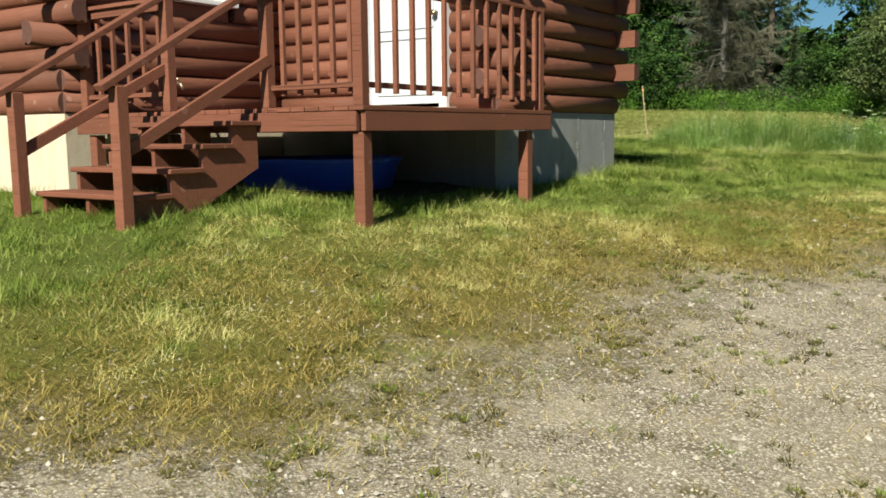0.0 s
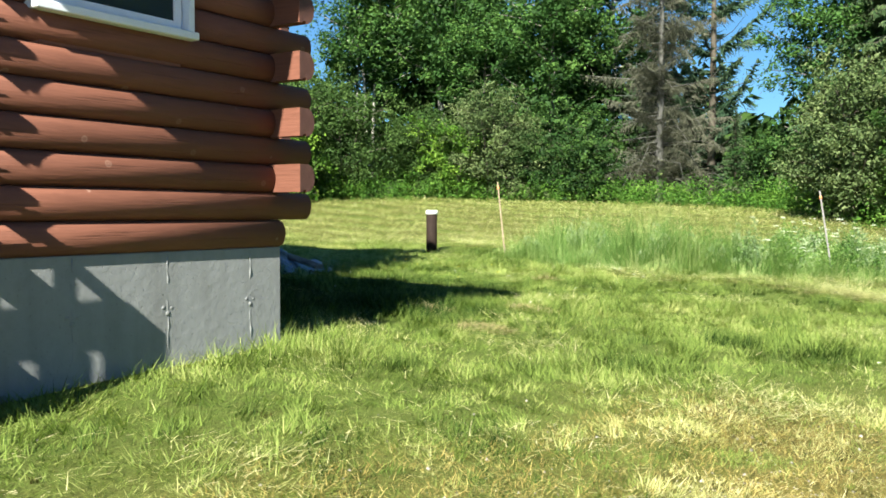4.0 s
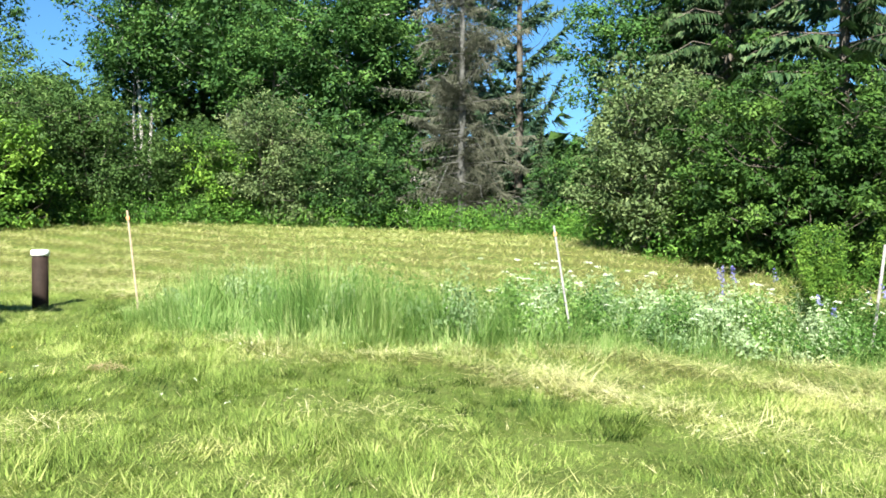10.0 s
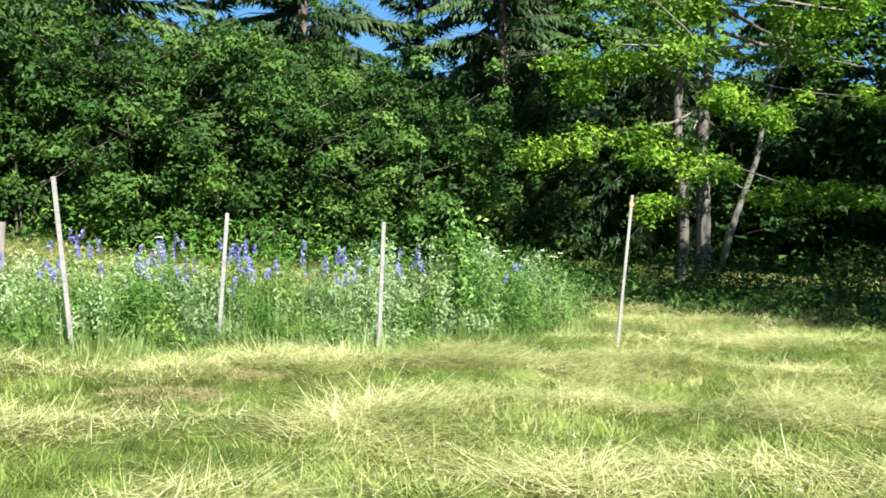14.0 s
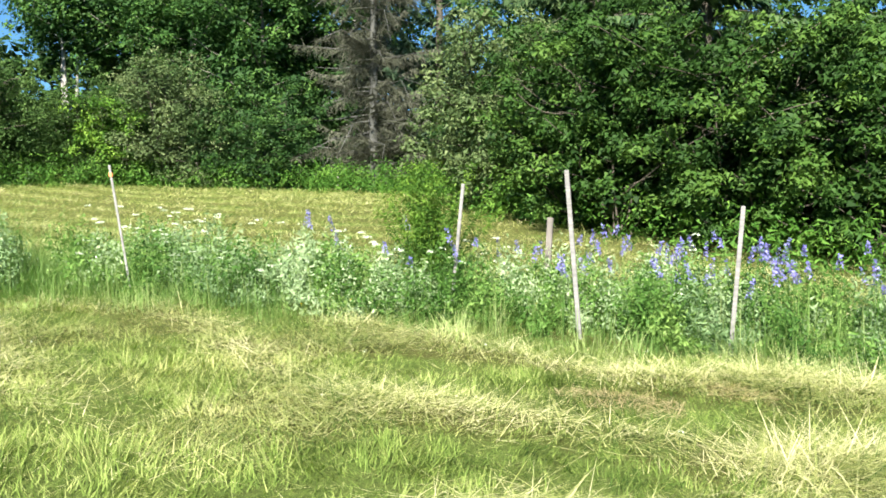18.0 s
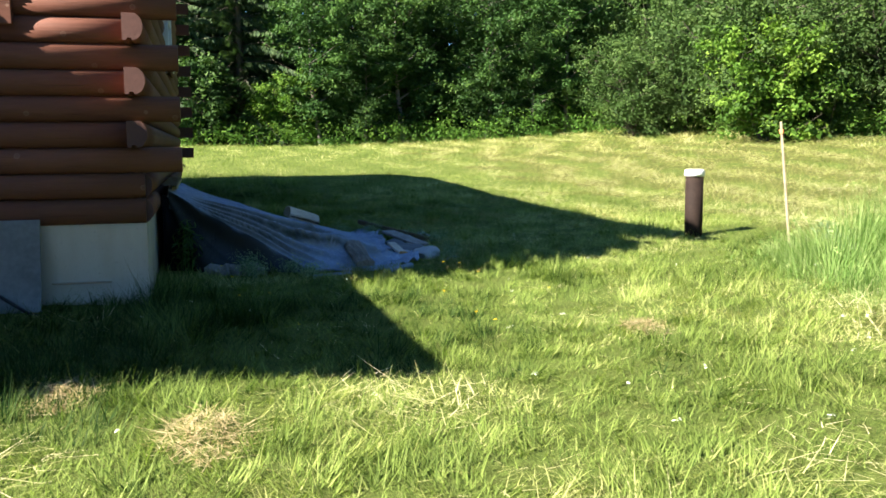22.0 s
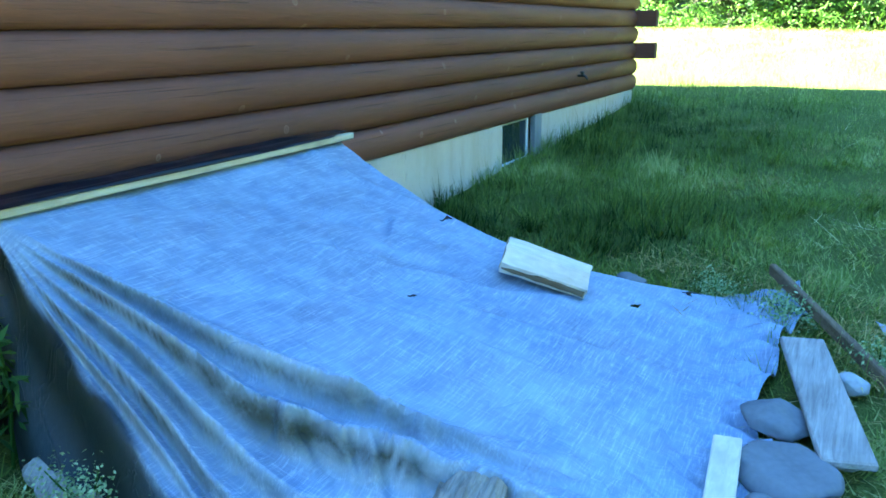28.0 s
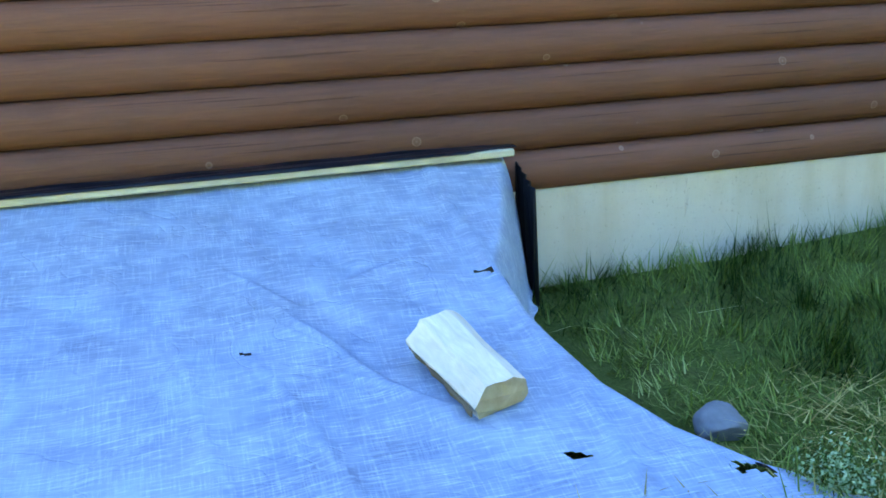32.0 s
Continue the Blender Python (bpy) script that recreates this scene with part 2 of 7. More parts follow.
HAY = leafy("cut_hay", (0.055, 0.12, 0.022), (0.42, 0.455, 0.155), (0.95, 0.86, 0.56), 0.3)
LEAF_MAPLE_SHADE = leafy("leaf_maple_shade", (0.022, 0.06, 0.01), (0.068, 0.15, 0.022), (0.2, 0.33, 0.05), 0.34)
TALL_GRASS = leafy("tall_grass", (0.045, 0.115, 0.022), (0.165, 0.275, 0.075), (0.45, 0.5, 0.23), 0.35)
PURPLE = leafy("lupine_purple", (0.13, 0.11, 0.42), (0.22, 0.21, 0.58), (0.4, 0.4, 0.76), 0.3, back=1.0)
PETAL_WHITE = leafy("white_petals", (0.55, 0.62, 0.48), (0.68, 0.74, 0.62), (0.82, 0.85, 0.76), 0.3, back=1.0)
YELLOW = leafy("yellow_petals", (0.6, 0.42, 0.02), (0.75, 0.55, 0.03), (0.85, 0.68, 0.06), 0.3, back=1.0)


def ground_material():
    k = Nodes("meadow_and_gravel", 0.95, spec=0.1)
    v = k.coord()
    big, mid, fine = k.noise(v, 0.45, 4), k.noise(v, 2.6, 5), k.noise(v, 30, 5, 0.7)
    clump = k.noise(v, 8.0, 5, 0.65, 0.6)
    sa, sb = k.noise(k.coord((6, 40, 6), turn=(0, 0, 0.5)), 4, 5, 0.7, 0.5), k.noise(k.coord((40, 7, 6), turn=(0, 0, -0.35)), 4, 5, 0.7, 0.5)
    streak = k.ramp(k.mix(k.ramp(clump, [(0.4, 0.0), (0.6, 1.0)]), sa, sb), [(0.3, 0.0), (0.7, 1.0)])
    green = k.mix(streak, (0.016, 0.04, 0.008), (0.19, 0.27, 0.055))
    green = k.mix(k.ramp(clump, [(0.35, 0.0), (0.65, 0.7)]), green, k.mix(streak, (0.026, 0.04, 0.01), (0.22, 0.25, 0.07)))
    dry = k.mix(streak, (0.02, 0.03, 0.008), (0.2, 0.205, 0.06))
    mown = k.attr("dry")
    mown = k.math("ADD", mown, k.math("MULTIPLY", k.attr("verge"), 0.5))
    sod = k.mix(k.ramp(k.math("ADD", k.mix(0.5, big, k.mix(0.5, mid, clump)), k.math("SUBTRACT", mown, 0.5)), [(0.42, 0.0), (0.62, 1.0)]), green, dry)
    vor = k.n("TexVoronoi", Scale=75.0)
    k.link(v, vor.inputs["Vector"])
    vor2 = k.n("TexVoronoi", Scale=180.0)
    k.link(v, vor2.inputs["Vector"])
    shades = []
    for cells in (vor, vor2):
        peb = k.n("SeparateColor")
        k.link(cells.outputs["Color"], peb.inputs[0])
        stone = k.ramp(peb.outputs[0], [(0.0, (0.12, 0.11, 0.09)), (0.4, (0.3, 0.28, 0.235)), (0.8, (0.48, 0.46, 0.4)), (1.0, (0.68, 0.66, 0.6))])
        shades.append(k.mix(k.ramp(cells.outputs["Distance"], [(0.3, 0.0), (0.62, 1.0)]), stone, (0.13, 0.115, 0.085)))
    sand = k.mix(fine, (0.24, 0.215, 0.155), (0.46, 0.42, 0.32))
    grav = k.mix(k.ramp(clump, [(0.4, 0.0), (0.6, 0.75)]), shades[0], shades[1])
    grav = k.mix(k.ramp(mid, [(0.45, 0.0), (0.75, 0.45)]), grav, sand)
    sod = k.mix(k.math("MULTIPLY", k.attr("verge"), 0.75), sod, k.mix(streak, (0.05, 0.04, 0.012), (0.36, 0.29, 0.09)))
    edge = k.math("ADD", k.attr("gravel"), k.math("MULTIPLY", k.math("SUBTRACT", k.mix(0.4, k.mix(0.5, mid, clump), fine), 0.5), 1.9))
    m = k.ramp(edge, [(0.4, 0.0), (0.75, 1.0)])
    k.color(k.mix(m, sod, grav))
    pebbly = k.math("MULTIPLY", k.math("SUBTRACT", 1.0, k.mix(0.3, vor.outputs["Distance"], vor2.outputs["Distance"])), 0.07)
    h = k.mix(m, k.mix(0.6, streak, clump), pebbly)
    k.bump(h, 0.9, 0.04)
    return k.mat


GROUND = ground_material()


# ---------------------------------------------------------------- building blocks
def part(name, bm, material, parent=None, label="", smooth=False):
    """Links a bmesh (or a mesh) as one object under a thing or a part."""
    if isinstance(bm, bmesh.types.BMesh):
        me = bpy.data.meshes.new(name)
        bm.to_mesh(me)
        bm.free()
    else:
        me = bm
    if not me.materials:
        for m in material if isinstance(material, (list, tuple)) else [material]:
            me.materials.append(m)
    if smooth:
        me.polygons.foreach_set("use_smooth", [True] * len(me.polygons))
    ob = new(name, me)
    if parent is not None:
        ob.parent = parent
    if label:
        ob["label"] = label
    return ob


def thing(name, at, label, category, group="", kind="", rz=0.0):
    e = new(name)
    e.matrix_basis = pose(*at, 0, 0, rz)
    return tagged(e, label, category, group, kind)


def box(bm, c, s, bevel=0.0, m=None):
    """Adds a box of size s at c, with worn edges."""
    r = bmesh.ops.create_cube(bm, size=1.0, matrix=(m or Matrix()) @ Matrix.Translation(c) @ Matrix.Diagonal((*s, 1)))
    if bevel:
        es = list({e for v in r["verts"] for e in v.link_edges})
        bmesh.ops.bevel(bm, geom=es, offset=bevel, segments=1, affect="EDGES")
    return bm


def slab(c, s, bevel=0.004, m=None):
    return box(bmesh.new(), c, s, bevel, m)


def beam(a, b, w, h, bevel=0.004, roll=0.0):
    """A squared timber from a to b, w wide and h high."""
    a, b = Vector(a), Vector(b)
    turn = (b - a).to_track_quat("X", "Z").to_matrix().to_4x4() @ Matrix.Rotation(roll, 4, "X")
    return box(bmesh.new(), (0, 0, 0), ((b - a).length, w, h), bevel, Matrix.Translation((a + b) / 2) @ turn)


def tube(bm, pts, radii, seg=8, cap=True):
    """A tube through points; radii may change along it."""
    rings = []
    pts = [Vector(p) for p in pts]
    for i, p in enumerate(pts):
        d = (pts[min(i + 1, len(pts) - 1)] - pts[max(i - 1, 0)]).normalized()
        side = d.orthogonal().normalized() if i == 0 else (side - d * side.dot(d)).normalized()
        up = d.cross(side)
        r = radii[i] if isinstance(radii, (list, tuple)) else radii
        rings.append([bm.verts.new(p + r * (math.cos(a) * side + math.sin(a) * up)) for a in (2 * math.pi * k / seg for k in range(seg))])
    for a, b in zip(rings, rings[1:]):
        for k in range(seg):
            bm.faces.new((a[k], a[(k + 1) % seg], b[(k + 1) % seg], b[k]))
    if cap:
        bm.faces.new(rings[0][::-1])
        bm.faces.new(rings[-1])
    return bm


def bulk(name, co, faces, sizes, material, tint=None, smooth=False):
    """A mesh straight from arrays: co (n,3), faces flat vertex indices, sizes loops per face."""
    me = bpy.data.meshes.new(name)
    me.vertices.add(len(co))
    me.vertices.foreach_set("co", np.asarray(co, np.float32).ravel())
    me.loops.add(len(faces))
    me.loops.foreach_set("vertex_index", np.asarray(faces, np.int32))
    me.polygons.add(len(sizes))
    starts = np.r_[0, np.cumsum(sizes)[:-1]].astype(np.int32)
    me.polygons.foreach_set("loop_start", starts)
    if smooth:
        me.polygons.foreach_set("use_smooth", np.ones(len(sizes), bool))
    me.update(calc_edges=True)
    if tint is not None:
        a = me.attributes.new("tint", "FLOAT", "POINT")
        a.data.foreach_set("value", np.asarray(tint, np.float32))
    me.materials.append(material)
    return me


# ---------------------------------------------------------------- the lie of the land
def swell(v, w):
    return w * np.logaddexp(0, v / w)


def land(x, y):
    """Height of the ground: a yard that climbs to the house and a meadow that climbs to the woods."""
    x, y = np.asarray(x, float), np.asarray(y, float)
    t = np.tanh
    z = 0.149 - 0.171 * t((x + 3) / 2.5) - 0.429 * t((x - 3) / 5) + 0.055 * (swell(-x - 10, 3) - swell(-x - 38, 4))
    z = z + 0.05 * (swell(y - 28, 4) - swell(y - 44, 4)) + 0.234 * t((y - 6) / 4) - 0.065 * t((y - 15) / 5)
    z = z + 0.09 * t((x + 3) / 2.5) * t((y - 9) / 5) - 0.34 * t((x - 6) / 6) * t((y - 27) / 8) + 0.042 * t((x + 6) / 6) * t((y - 19) / 4)
    far = np.clip((np.hypot(x + 8, y - 15) - 50) / 60, 0, 1)
    z = z + 0.2 * np.exp(-(((x + 7.8) / 4.0) ** 2) - ((y - 20.6) / 2.6) ** 2)
    z = z + 0.18 * np.exp(-(((x + 5.2) / 1.6) ** 2) - ((y - 4.4) / 1.9) ** 2)    # mound shaped so stair and deck post feet fit the camera's view
    lumps = 0.018 * np.sin(1.9 * x + 0.7 * y) * np.sin(1.3 * y - 0.6 * x + 1) + 0.012 * np.sin(4.1 * x + 2) * np.sin(3.7 * y)
    return z * (1 - far) + 1.2 * far + lumps


def rise(x, y):
    return float(land(x, y))


def gravel(x, y):
    """1 on the drive, 0 on the grass, with a soft edge."""
    x, y = np.asarray(x, float), np.asarray(y, float)
    edge = -2.65 + 0.23 * (y - 2.5) - 0.9 * np.clip(2.5 - y, 0, 4)
    d = x - edge - 0.35 * np.sin(0.9 * y) - 0.2 * np.sin(2.3 * y + x)
    return 1 / (1 + np.exp(np.clip(-d * 1.7, -60, 60))) * (1 / (1 + np.exp(np.clip((y - 10.5 - 0.3 * x) * 1.2, -60, 60))))


def drive_side(x, y):
    """1 at the drive, falling to 0 some metres out on the grass."""
    g = np.clip(gravel(x, y), 1e-6, 1 - 1e-6)
    return np.clip(1 + np.log(g / (1 - g)) / 1.7 / 2.9, 0, 1)


def bed_front(x):
    """The near edge of the flower bed."""
    return np.interp(x, [-9, -6.2, -4.6, -3.2, -1.5, 0.2, 2.3, 4, 6, 8], [19.2, 18.8, 19.05, 19.9, 20.7, 21.1, 21.4, 21.65, 22.1, 23.2])


def soft_step(v):
    return 1 / (1 + np.exp(np.clip(-v, -60, 60)))


def swath(x, y):
    """Combed ridges in which the mower left the hay, 0 to 1."""
    w = y + 0.12 * x + 0.35 * np.sin(0.7 * x + 0.4) + 0.15 * np.sin(2.1 * x + 1.3 * y)
    return (0.5 + 0.5 * np.sin(3.6 * w + 0.8 * np.sin(0.9 * x))) ** 1.3


def windrow(x, y):
    """How much cut hay lies on the ground."""
    x, y = np.asarray(x, float), np.asarray(y, float)
    near = soft_step((y - 17.8 + 0.6 * np.clip(x - 3, 0, 5) - 0.3 * np.sin(1.7 * x)) * 2.2) * soft_step((x + 5.6 + 0.2 * (y - 17)) * 1.6)
    field = soft_step((y - bed_front(x) - 1.5) * 1.5) * soft_step((y - 18.6) * 1.2)
    blots = 0.5 + 0.5 * np.sin(1.9 * x + 1.3 + 1.2 * np.sin(1.1 * y)) * np.sin(1.6 * y + 0.9 * np.sin(1.4 * x))
    rows = swath(x, y)
    lawn = 0.36 * np.clip(blots * 2.2 - 1.0, 0, 1) * soft_step((y - 9) * 1.5)
    return np.clip(0.06 + lawn + np.maximum(near * (0.08 + 0.62 * rows**1.5 + 0.3 * blots * (1 - rows)), field * (0.2 + 0.55 * rows + 0.35 * blots * (1 - rows))), 0, 1)


def hay_lift(x, y):
    """Height of the matted hay above the soil."""
    return 0.1 * windrow(x, y) * (0.25 + 0.75 * swath(x, y)) + 0.03 * (0.5 + 0.5 * np.sin(5.3 * x + 2 * np.sin(2.7 * y))) * (0.5 + 0.5 * np.sin(4.7 * y + 1.6 * np.sin(3.1 * x)))


def build_ground():
    near_x, near_y = np.arange(-48, 24.01, 0.48), np.arange(-10, 58.01, 0.48)
    out = np.array([6, 16, 40, 90, 200, 400, 900])
    xs = np.r_[near_x[0] - out[::-1], near_x, near_x[-1] + out]
    ys = np.r_[near_y[0] - out[::-1], near_y, near_y[-1] + out]
    gx, gy = np.meshgrid(xs, ys)
    co = np.stack([gx, gy, land(gx, gy)], -1).reshape(-1, 3)
    nx, ny = len(xs), len(ys)
    i = (np.arange(ny - 1)[:, None] * nx + np.arange(nx - 1)).ravel()
    faces = np.stack([i, i + 1, i + 1 + nx, i + nx], 1).ravel()
    me = bulk("ground", co, faces, np.full(len(i), 4), GROUND, smooth=True)
    for name, f in (("gravel", gravel), ("dry", windrow), ("verge", drive_side)):
        a = me.attributes.new(name, "FLOAT", "POINT")
        a.data.foreach_set("value", f(co[:, 0], co[:, 1]).astype(np.float32))
    return tagged(new("ground", me), "uneven mown meadow with gravel drive at its edge", "ground", kind="structure")


build_ground()

# ---------------------------------------------------------------- the log house
FT, LH = 1.31, 0.2          # top of the foundation, height of one log course
FX, WX, EX = -4.64, -7.55, -18.75    # entry wing front, main front, far end
SY, NY, Y1, Y2 = 4.8, 13.4, 7.6, 10.5    # main side walls, wing side walls

log_cache = {}


def log_mesh(length, seed=0):
    """A D-shaped log lying along x from 0, outer face to +y, bottom at z 0."""
    key = round(length, 2)
    if key not in log_cache:
        n = 11
        prof = [(-0.1, 0.0), (-0.1, LH)] + [(-0.006 + 0.058 * math.sin(math.pi * k / (n - 1)) ** 0.55, LH - 0.002 - (LH - 0.004) * k / (n - 1)) for k in range(n)] + [(-0.03, 0.0), (-0.034, 0.016), (-0.066, 0.016), (-0.07, 0.0)]
        bm = bmesh.new()
        steps = max(2, int(length / 1.2))
        rows = []
        for s in range(steps + 1):
            wob = 0.003 * math.sin(2.1 * s + length * 7)
            rows.append([bm.verts.new((length * s / steps, y + (wob if y > 0 else 0), z)) for y, z in prof])
        for a, b in zip(rows, rows[1:]):
            for k in range(len(prof)):
                f = bm.faces.new((a[k], b[k], b[(k + 1) % len(prof)], a[(k + 1) % len(prof)]))
                f.smooth = 2 <= k < n + 1
        for row in (rows[0], rows[-1][::-1]):
            f = bm.faces.new(row)
            f.material_index = 1
        bmesh.ops.recalc_face_normals(bm, faces=bm.faces)
        me = bpy.data.meshes.new("log")
        bm.to_mesh(me)
        bm.free()
        me.materials.append(LOG)
        me.materials.append(LOG_END)
        log_cache[key] = me
    return log_cache[key]


def log_wall(name, a, b, courses, start=(), end=(), openings=(), past=0.29, label=""):
    """Logs from a to b with the outside on the left of that way. start, end: (remainder of course by 2, first course) whose logs
    run past the corner there. openings: (from, to, bottom, top) along the wall."""
    a, b = Vector((*a, 0)), Vector((*b, 0))
    way = (b - a).normalized()
    wall = new(name)
    wall.matrix_basis = Matrix.Translation((a.x, a.y, FT)) @ Matrix.Rotation(math.atan2(way.y, way.x), 4, "Z")
    tagged(wall, label or "wall of stacked D-shaped logs painted red-brown", "log wall", kind="structure")
    length = (b - a).length
    for c in range(courses):
        lo = -past if start and c % 2 == start[0] and c >= start[1] else 0.0
        hi = length + past if end and c % 2 == end[0] and c >= end[1] else length
        spans = [(lo, hi)]
        z0, z1 = FT + c * LH, FT + (c + 1) * LH
        for o0, o1, b0, b1 in openings:
            if z1 > b0 + 0.05 and z0 < b1 - 0.05:
                spans = [s for p, q in spans for s in ((p, min(q, o0)), (max(p, o1), q)) if s[1] - s[0] > 0.02]
        for p, q in spans:
            ob = part("log", log_mesh(q - p), LOG, wall)
            ob.location = (p, 0, c * LH)
    return wall


# outer walls; the outside is to the left of each wall's way
MAIN_COURSES, WING_COURSES = 18, 13
log_wall("wall_entry_front", (FX, Y2), (FX, Y1), WING_COURSES, start=(1, 1), end=(1, 1), openings=[(0.87, 1.97, 2.66, 3.7)])
log_wall("wall_entry_north", (WX, Y2), (FX, Y2), WING_COURSES, end=(0, 2))
log_wall("wall_entry_south", (FX, Y1), (WX, Y1), WING_COURSES, start=(0, 2), openings=[(0.55, 1.62, 1.2, 3.36)])
log_wall("wall_front_north", (WX, NY), (WX, Y2), MAIN_COURSES, start=(0, 2), openings=[(0.98, 2.4, 2.84, 4.1)])
log_wall("wall_front_south", (WX, Y1), (WX, SY), MAIN_COURSES, end=(1, 3), openings=[(0.72, 1.56, 2.45, 3.6)])
log_wall("wall_north", (EX, NY), (WX, NY), MAIN_COURSES, end=(1, 3), openings=[(5.3, 6.7, 2.96, 4.1)])
log_wall("wall_south", (WX, SY), (EX, SY), MAIN_COURSES, start=(0, 2))
log_wall("wall_far", (EX, SY), (EX, NY), MAIN_COURSES, end=(0, 2))


def foundation(name, a, b, material, label, thick=0.22, holes=(), seams=()):
    """A poured wall from a to b (outside on the left), down into the ground."""
    a, b = Vector((*a, 0)), Vector((*b, 0))
    way = (b - a).normalized()
    length = (b - a).length
    top = new(name)
    top.matrix_basis = Matrix.Translation((a.x, a.y, FT)) @ Matrix.Rotation(math.atan2(way.y, way.x), 4, "Z")
    tagged(top, label, "foundation wall", kind="structure")
    cuts = [0.0] + [v for h in holes for v in h[:2]] + [length]
    for i, (p, q) in enumerate(zip(cuts, cuts[1:])):
        if i % 2 == 0:
            part("wall_pour", slab(((p + q) / 2, -thick / 2, -0.75), (q - p, thick, 1.5), 0.006), material, top)
        else:
            h = holes[i // 2]
            part("wall_pour", slab(((p + q) / 2, -thick / 2, h[2] - 0.75), (q - p, thick, 1.5), 0.006), material, top)
    for s in seams:
        pts = [(s + 0.004 * math.sin(5 * q + 3 * s), -0.003 + 0.003 * math.sin(7 * q + s), -0.02 - 0.05 * q) for q in range(21)]
        part("form_seam", tube(bmesh.new(), pts, [0.005 + 0.003 * math.sin(4 * q + 9 * s) + 0.002 * math.sin(11 * q) for q in range(21)], 6), material, top, smooth=True)
        for dx, z, r in ((0.035, -0.36, 0.02), (-0.03, -0.365, 0.017), (0.0, -0.4, 0.024), (0.03, -0.75, 0.018), (-0.034, -0.745, 0.016)):
            bm = bmesh.new()
            bmesh.ops.create_icosphere(bm, subdivisions=1, radius=r, matrix=Matrix.Translation((s + dx, -0.004, z)) @ Matrix.Diagonal((1, 0.5, 0.9, 1)))
            part("form_tie", bm, material, top, smooth=True)
    return top


foundation("foundation_entry_front", (FX, Y2), (FX, Y1), CONCRETE, "grey poured concrete foundation with form seams", seams=(0.31, 1.04, 1.73, 2.2, 2.6))
foundation("foundation_entry_north", (WX, Y2), (FX - 0.22, Y2), CONCRETE, "grey poured concrete foundation in shade")
foundation("foundation_entry_south", (FX - 0.22, Y1), (WX, Y1), CONCRETE, "grey poured concrete foundation behind the deck")
foundation("foundation_front_north", (WX, NY), (WX, Y2 + 0.001), PARGED, "cream parged foundation wall")
foundation("foundation_front_south", (WX, Y1 - 0.001), (WX, SY), PARGED, "cream parged foundation wall")
foundation("foundation_north", (EX, NY), (WX - 0.22, NY), PARGED, "cream parged foundation with a basement window", holes=[(3.75, 4.7, -0.4)], seams=(6.5, 1.65))
foundation("foundation_south", (WX - 0.22, SY), (EX, SY), PARGED, "sunlit cream parged foundation wall")
foundation("foundation_far", (EX, SY + 0.22), (EX, NY - 0.22), PARGED, "cream parged foundation wall")


# floor slabs added inside, coloured near black to stand in for unlit rooms
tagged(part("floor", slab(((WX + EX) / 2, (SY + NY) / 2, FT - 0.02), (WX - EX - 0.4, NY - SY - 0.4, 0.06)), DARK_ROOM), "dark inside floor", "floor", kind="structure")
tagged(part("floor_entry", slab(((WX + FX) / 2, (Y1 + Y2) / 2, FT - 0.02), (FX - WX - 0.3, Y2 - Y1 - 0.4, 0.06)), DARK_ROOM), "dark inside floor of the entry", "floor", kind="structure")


def roof(name, lo, hi, ridge_y, eave0, eave1, eave_z, ridge_z, label):
    """A gabled roof with its ridge along x."""
    r = thing(name, ((lo + hi) / 2, ridge_y, eave_z), label, "roof", kind="structure")
    for y in (eave0, eave1):
        m = Matrix.Translation((-(lo + hi) / 2, -ridge_y, -eave_z))
        bm = bmesh.new()
        vs = []
        for z in (0.0, -0.16):
            for x in (lo, hi):
                for yy, zz in ((y, eave_z), (ridge_y, ridge_z)):
                    vs.append(bm.verts.new(m @ Vector((x, yy, zz + z))))
        for f in ((0, 2, 3, 1), (4, 5, 7, 6), (0, 4, 6, 2), (1, 3, 7, 5), (0, 1, 5, 4), (2, 6, 7, 3)):
            bm.faces.new([vs[k] for k in f])
        bmesh.ops.recalc_face_normals(bm, faces=bm.faces)
        part("roof_plane", bm, SHINGLE, r)
        part("fascia", beam(m @ Vector((lo, y, eave_z - 0.08)), m @ Vector((hi, y, eave_z - 0.08)), 0.03, 0.2), DECK_PAINT, r)
    return r


# roofs out of view; eaves and overhangs set so the house's shadows land right
roof("roof_main", EX - 0.08, WX + 0.3, (SY + NY) / 2, SY - 0.4, NY + 0.4, 5.4, 8.6, "dark shingled gable roof of the main house")
roof("roof_entry", WX - 2.0, -3.85, (Y1 + Y2) / 2, Y1 - 0.4, Y2 + 0.4, 4.1, 4.75, "dark shingled gable roof of the entry wing")


def gable(name, x, y0, y1, z0, z1, thick):
    bm = bmesh.new()
    a = [bm.verts.new((x, y, z)) for y, z in ((y0, z0), (y1, z0), (y1, z0 + 0.25), ((y0 + y1) / 2, z1), (y0, z0 + 0.25))]
    b = [bm.verts.new((v.co.x - thick, v.co.y, v.co.z)) for v in a]
    bm.faces.new(a)
    bm.faces.new(b[::-1])
    for k in range(5):
        bm.faces.new((a[k], b[k], b[(k + 1) % 5], a[(k + 1) % 5]))
    bmesh.ops.recalc_face_normals(bm, faces=bm.faces)
    return tagged(part(name, bm, LOG), "red-brown boarded gable end", "gable wall", kind="structure")


gable("gable_main", WX, SY, NY, FT + MAIN_COURSES * LH, 8.4, 0.1)
gable("gable_far", EX + 0.1, SY, NY, FT + MAIN_COURSES * LH, 8.4, 0.1)
gable("gable_entry", FX, Y1, Y2, FT + WING_COURSES * LH - 0.02, 4.5, 0.1)
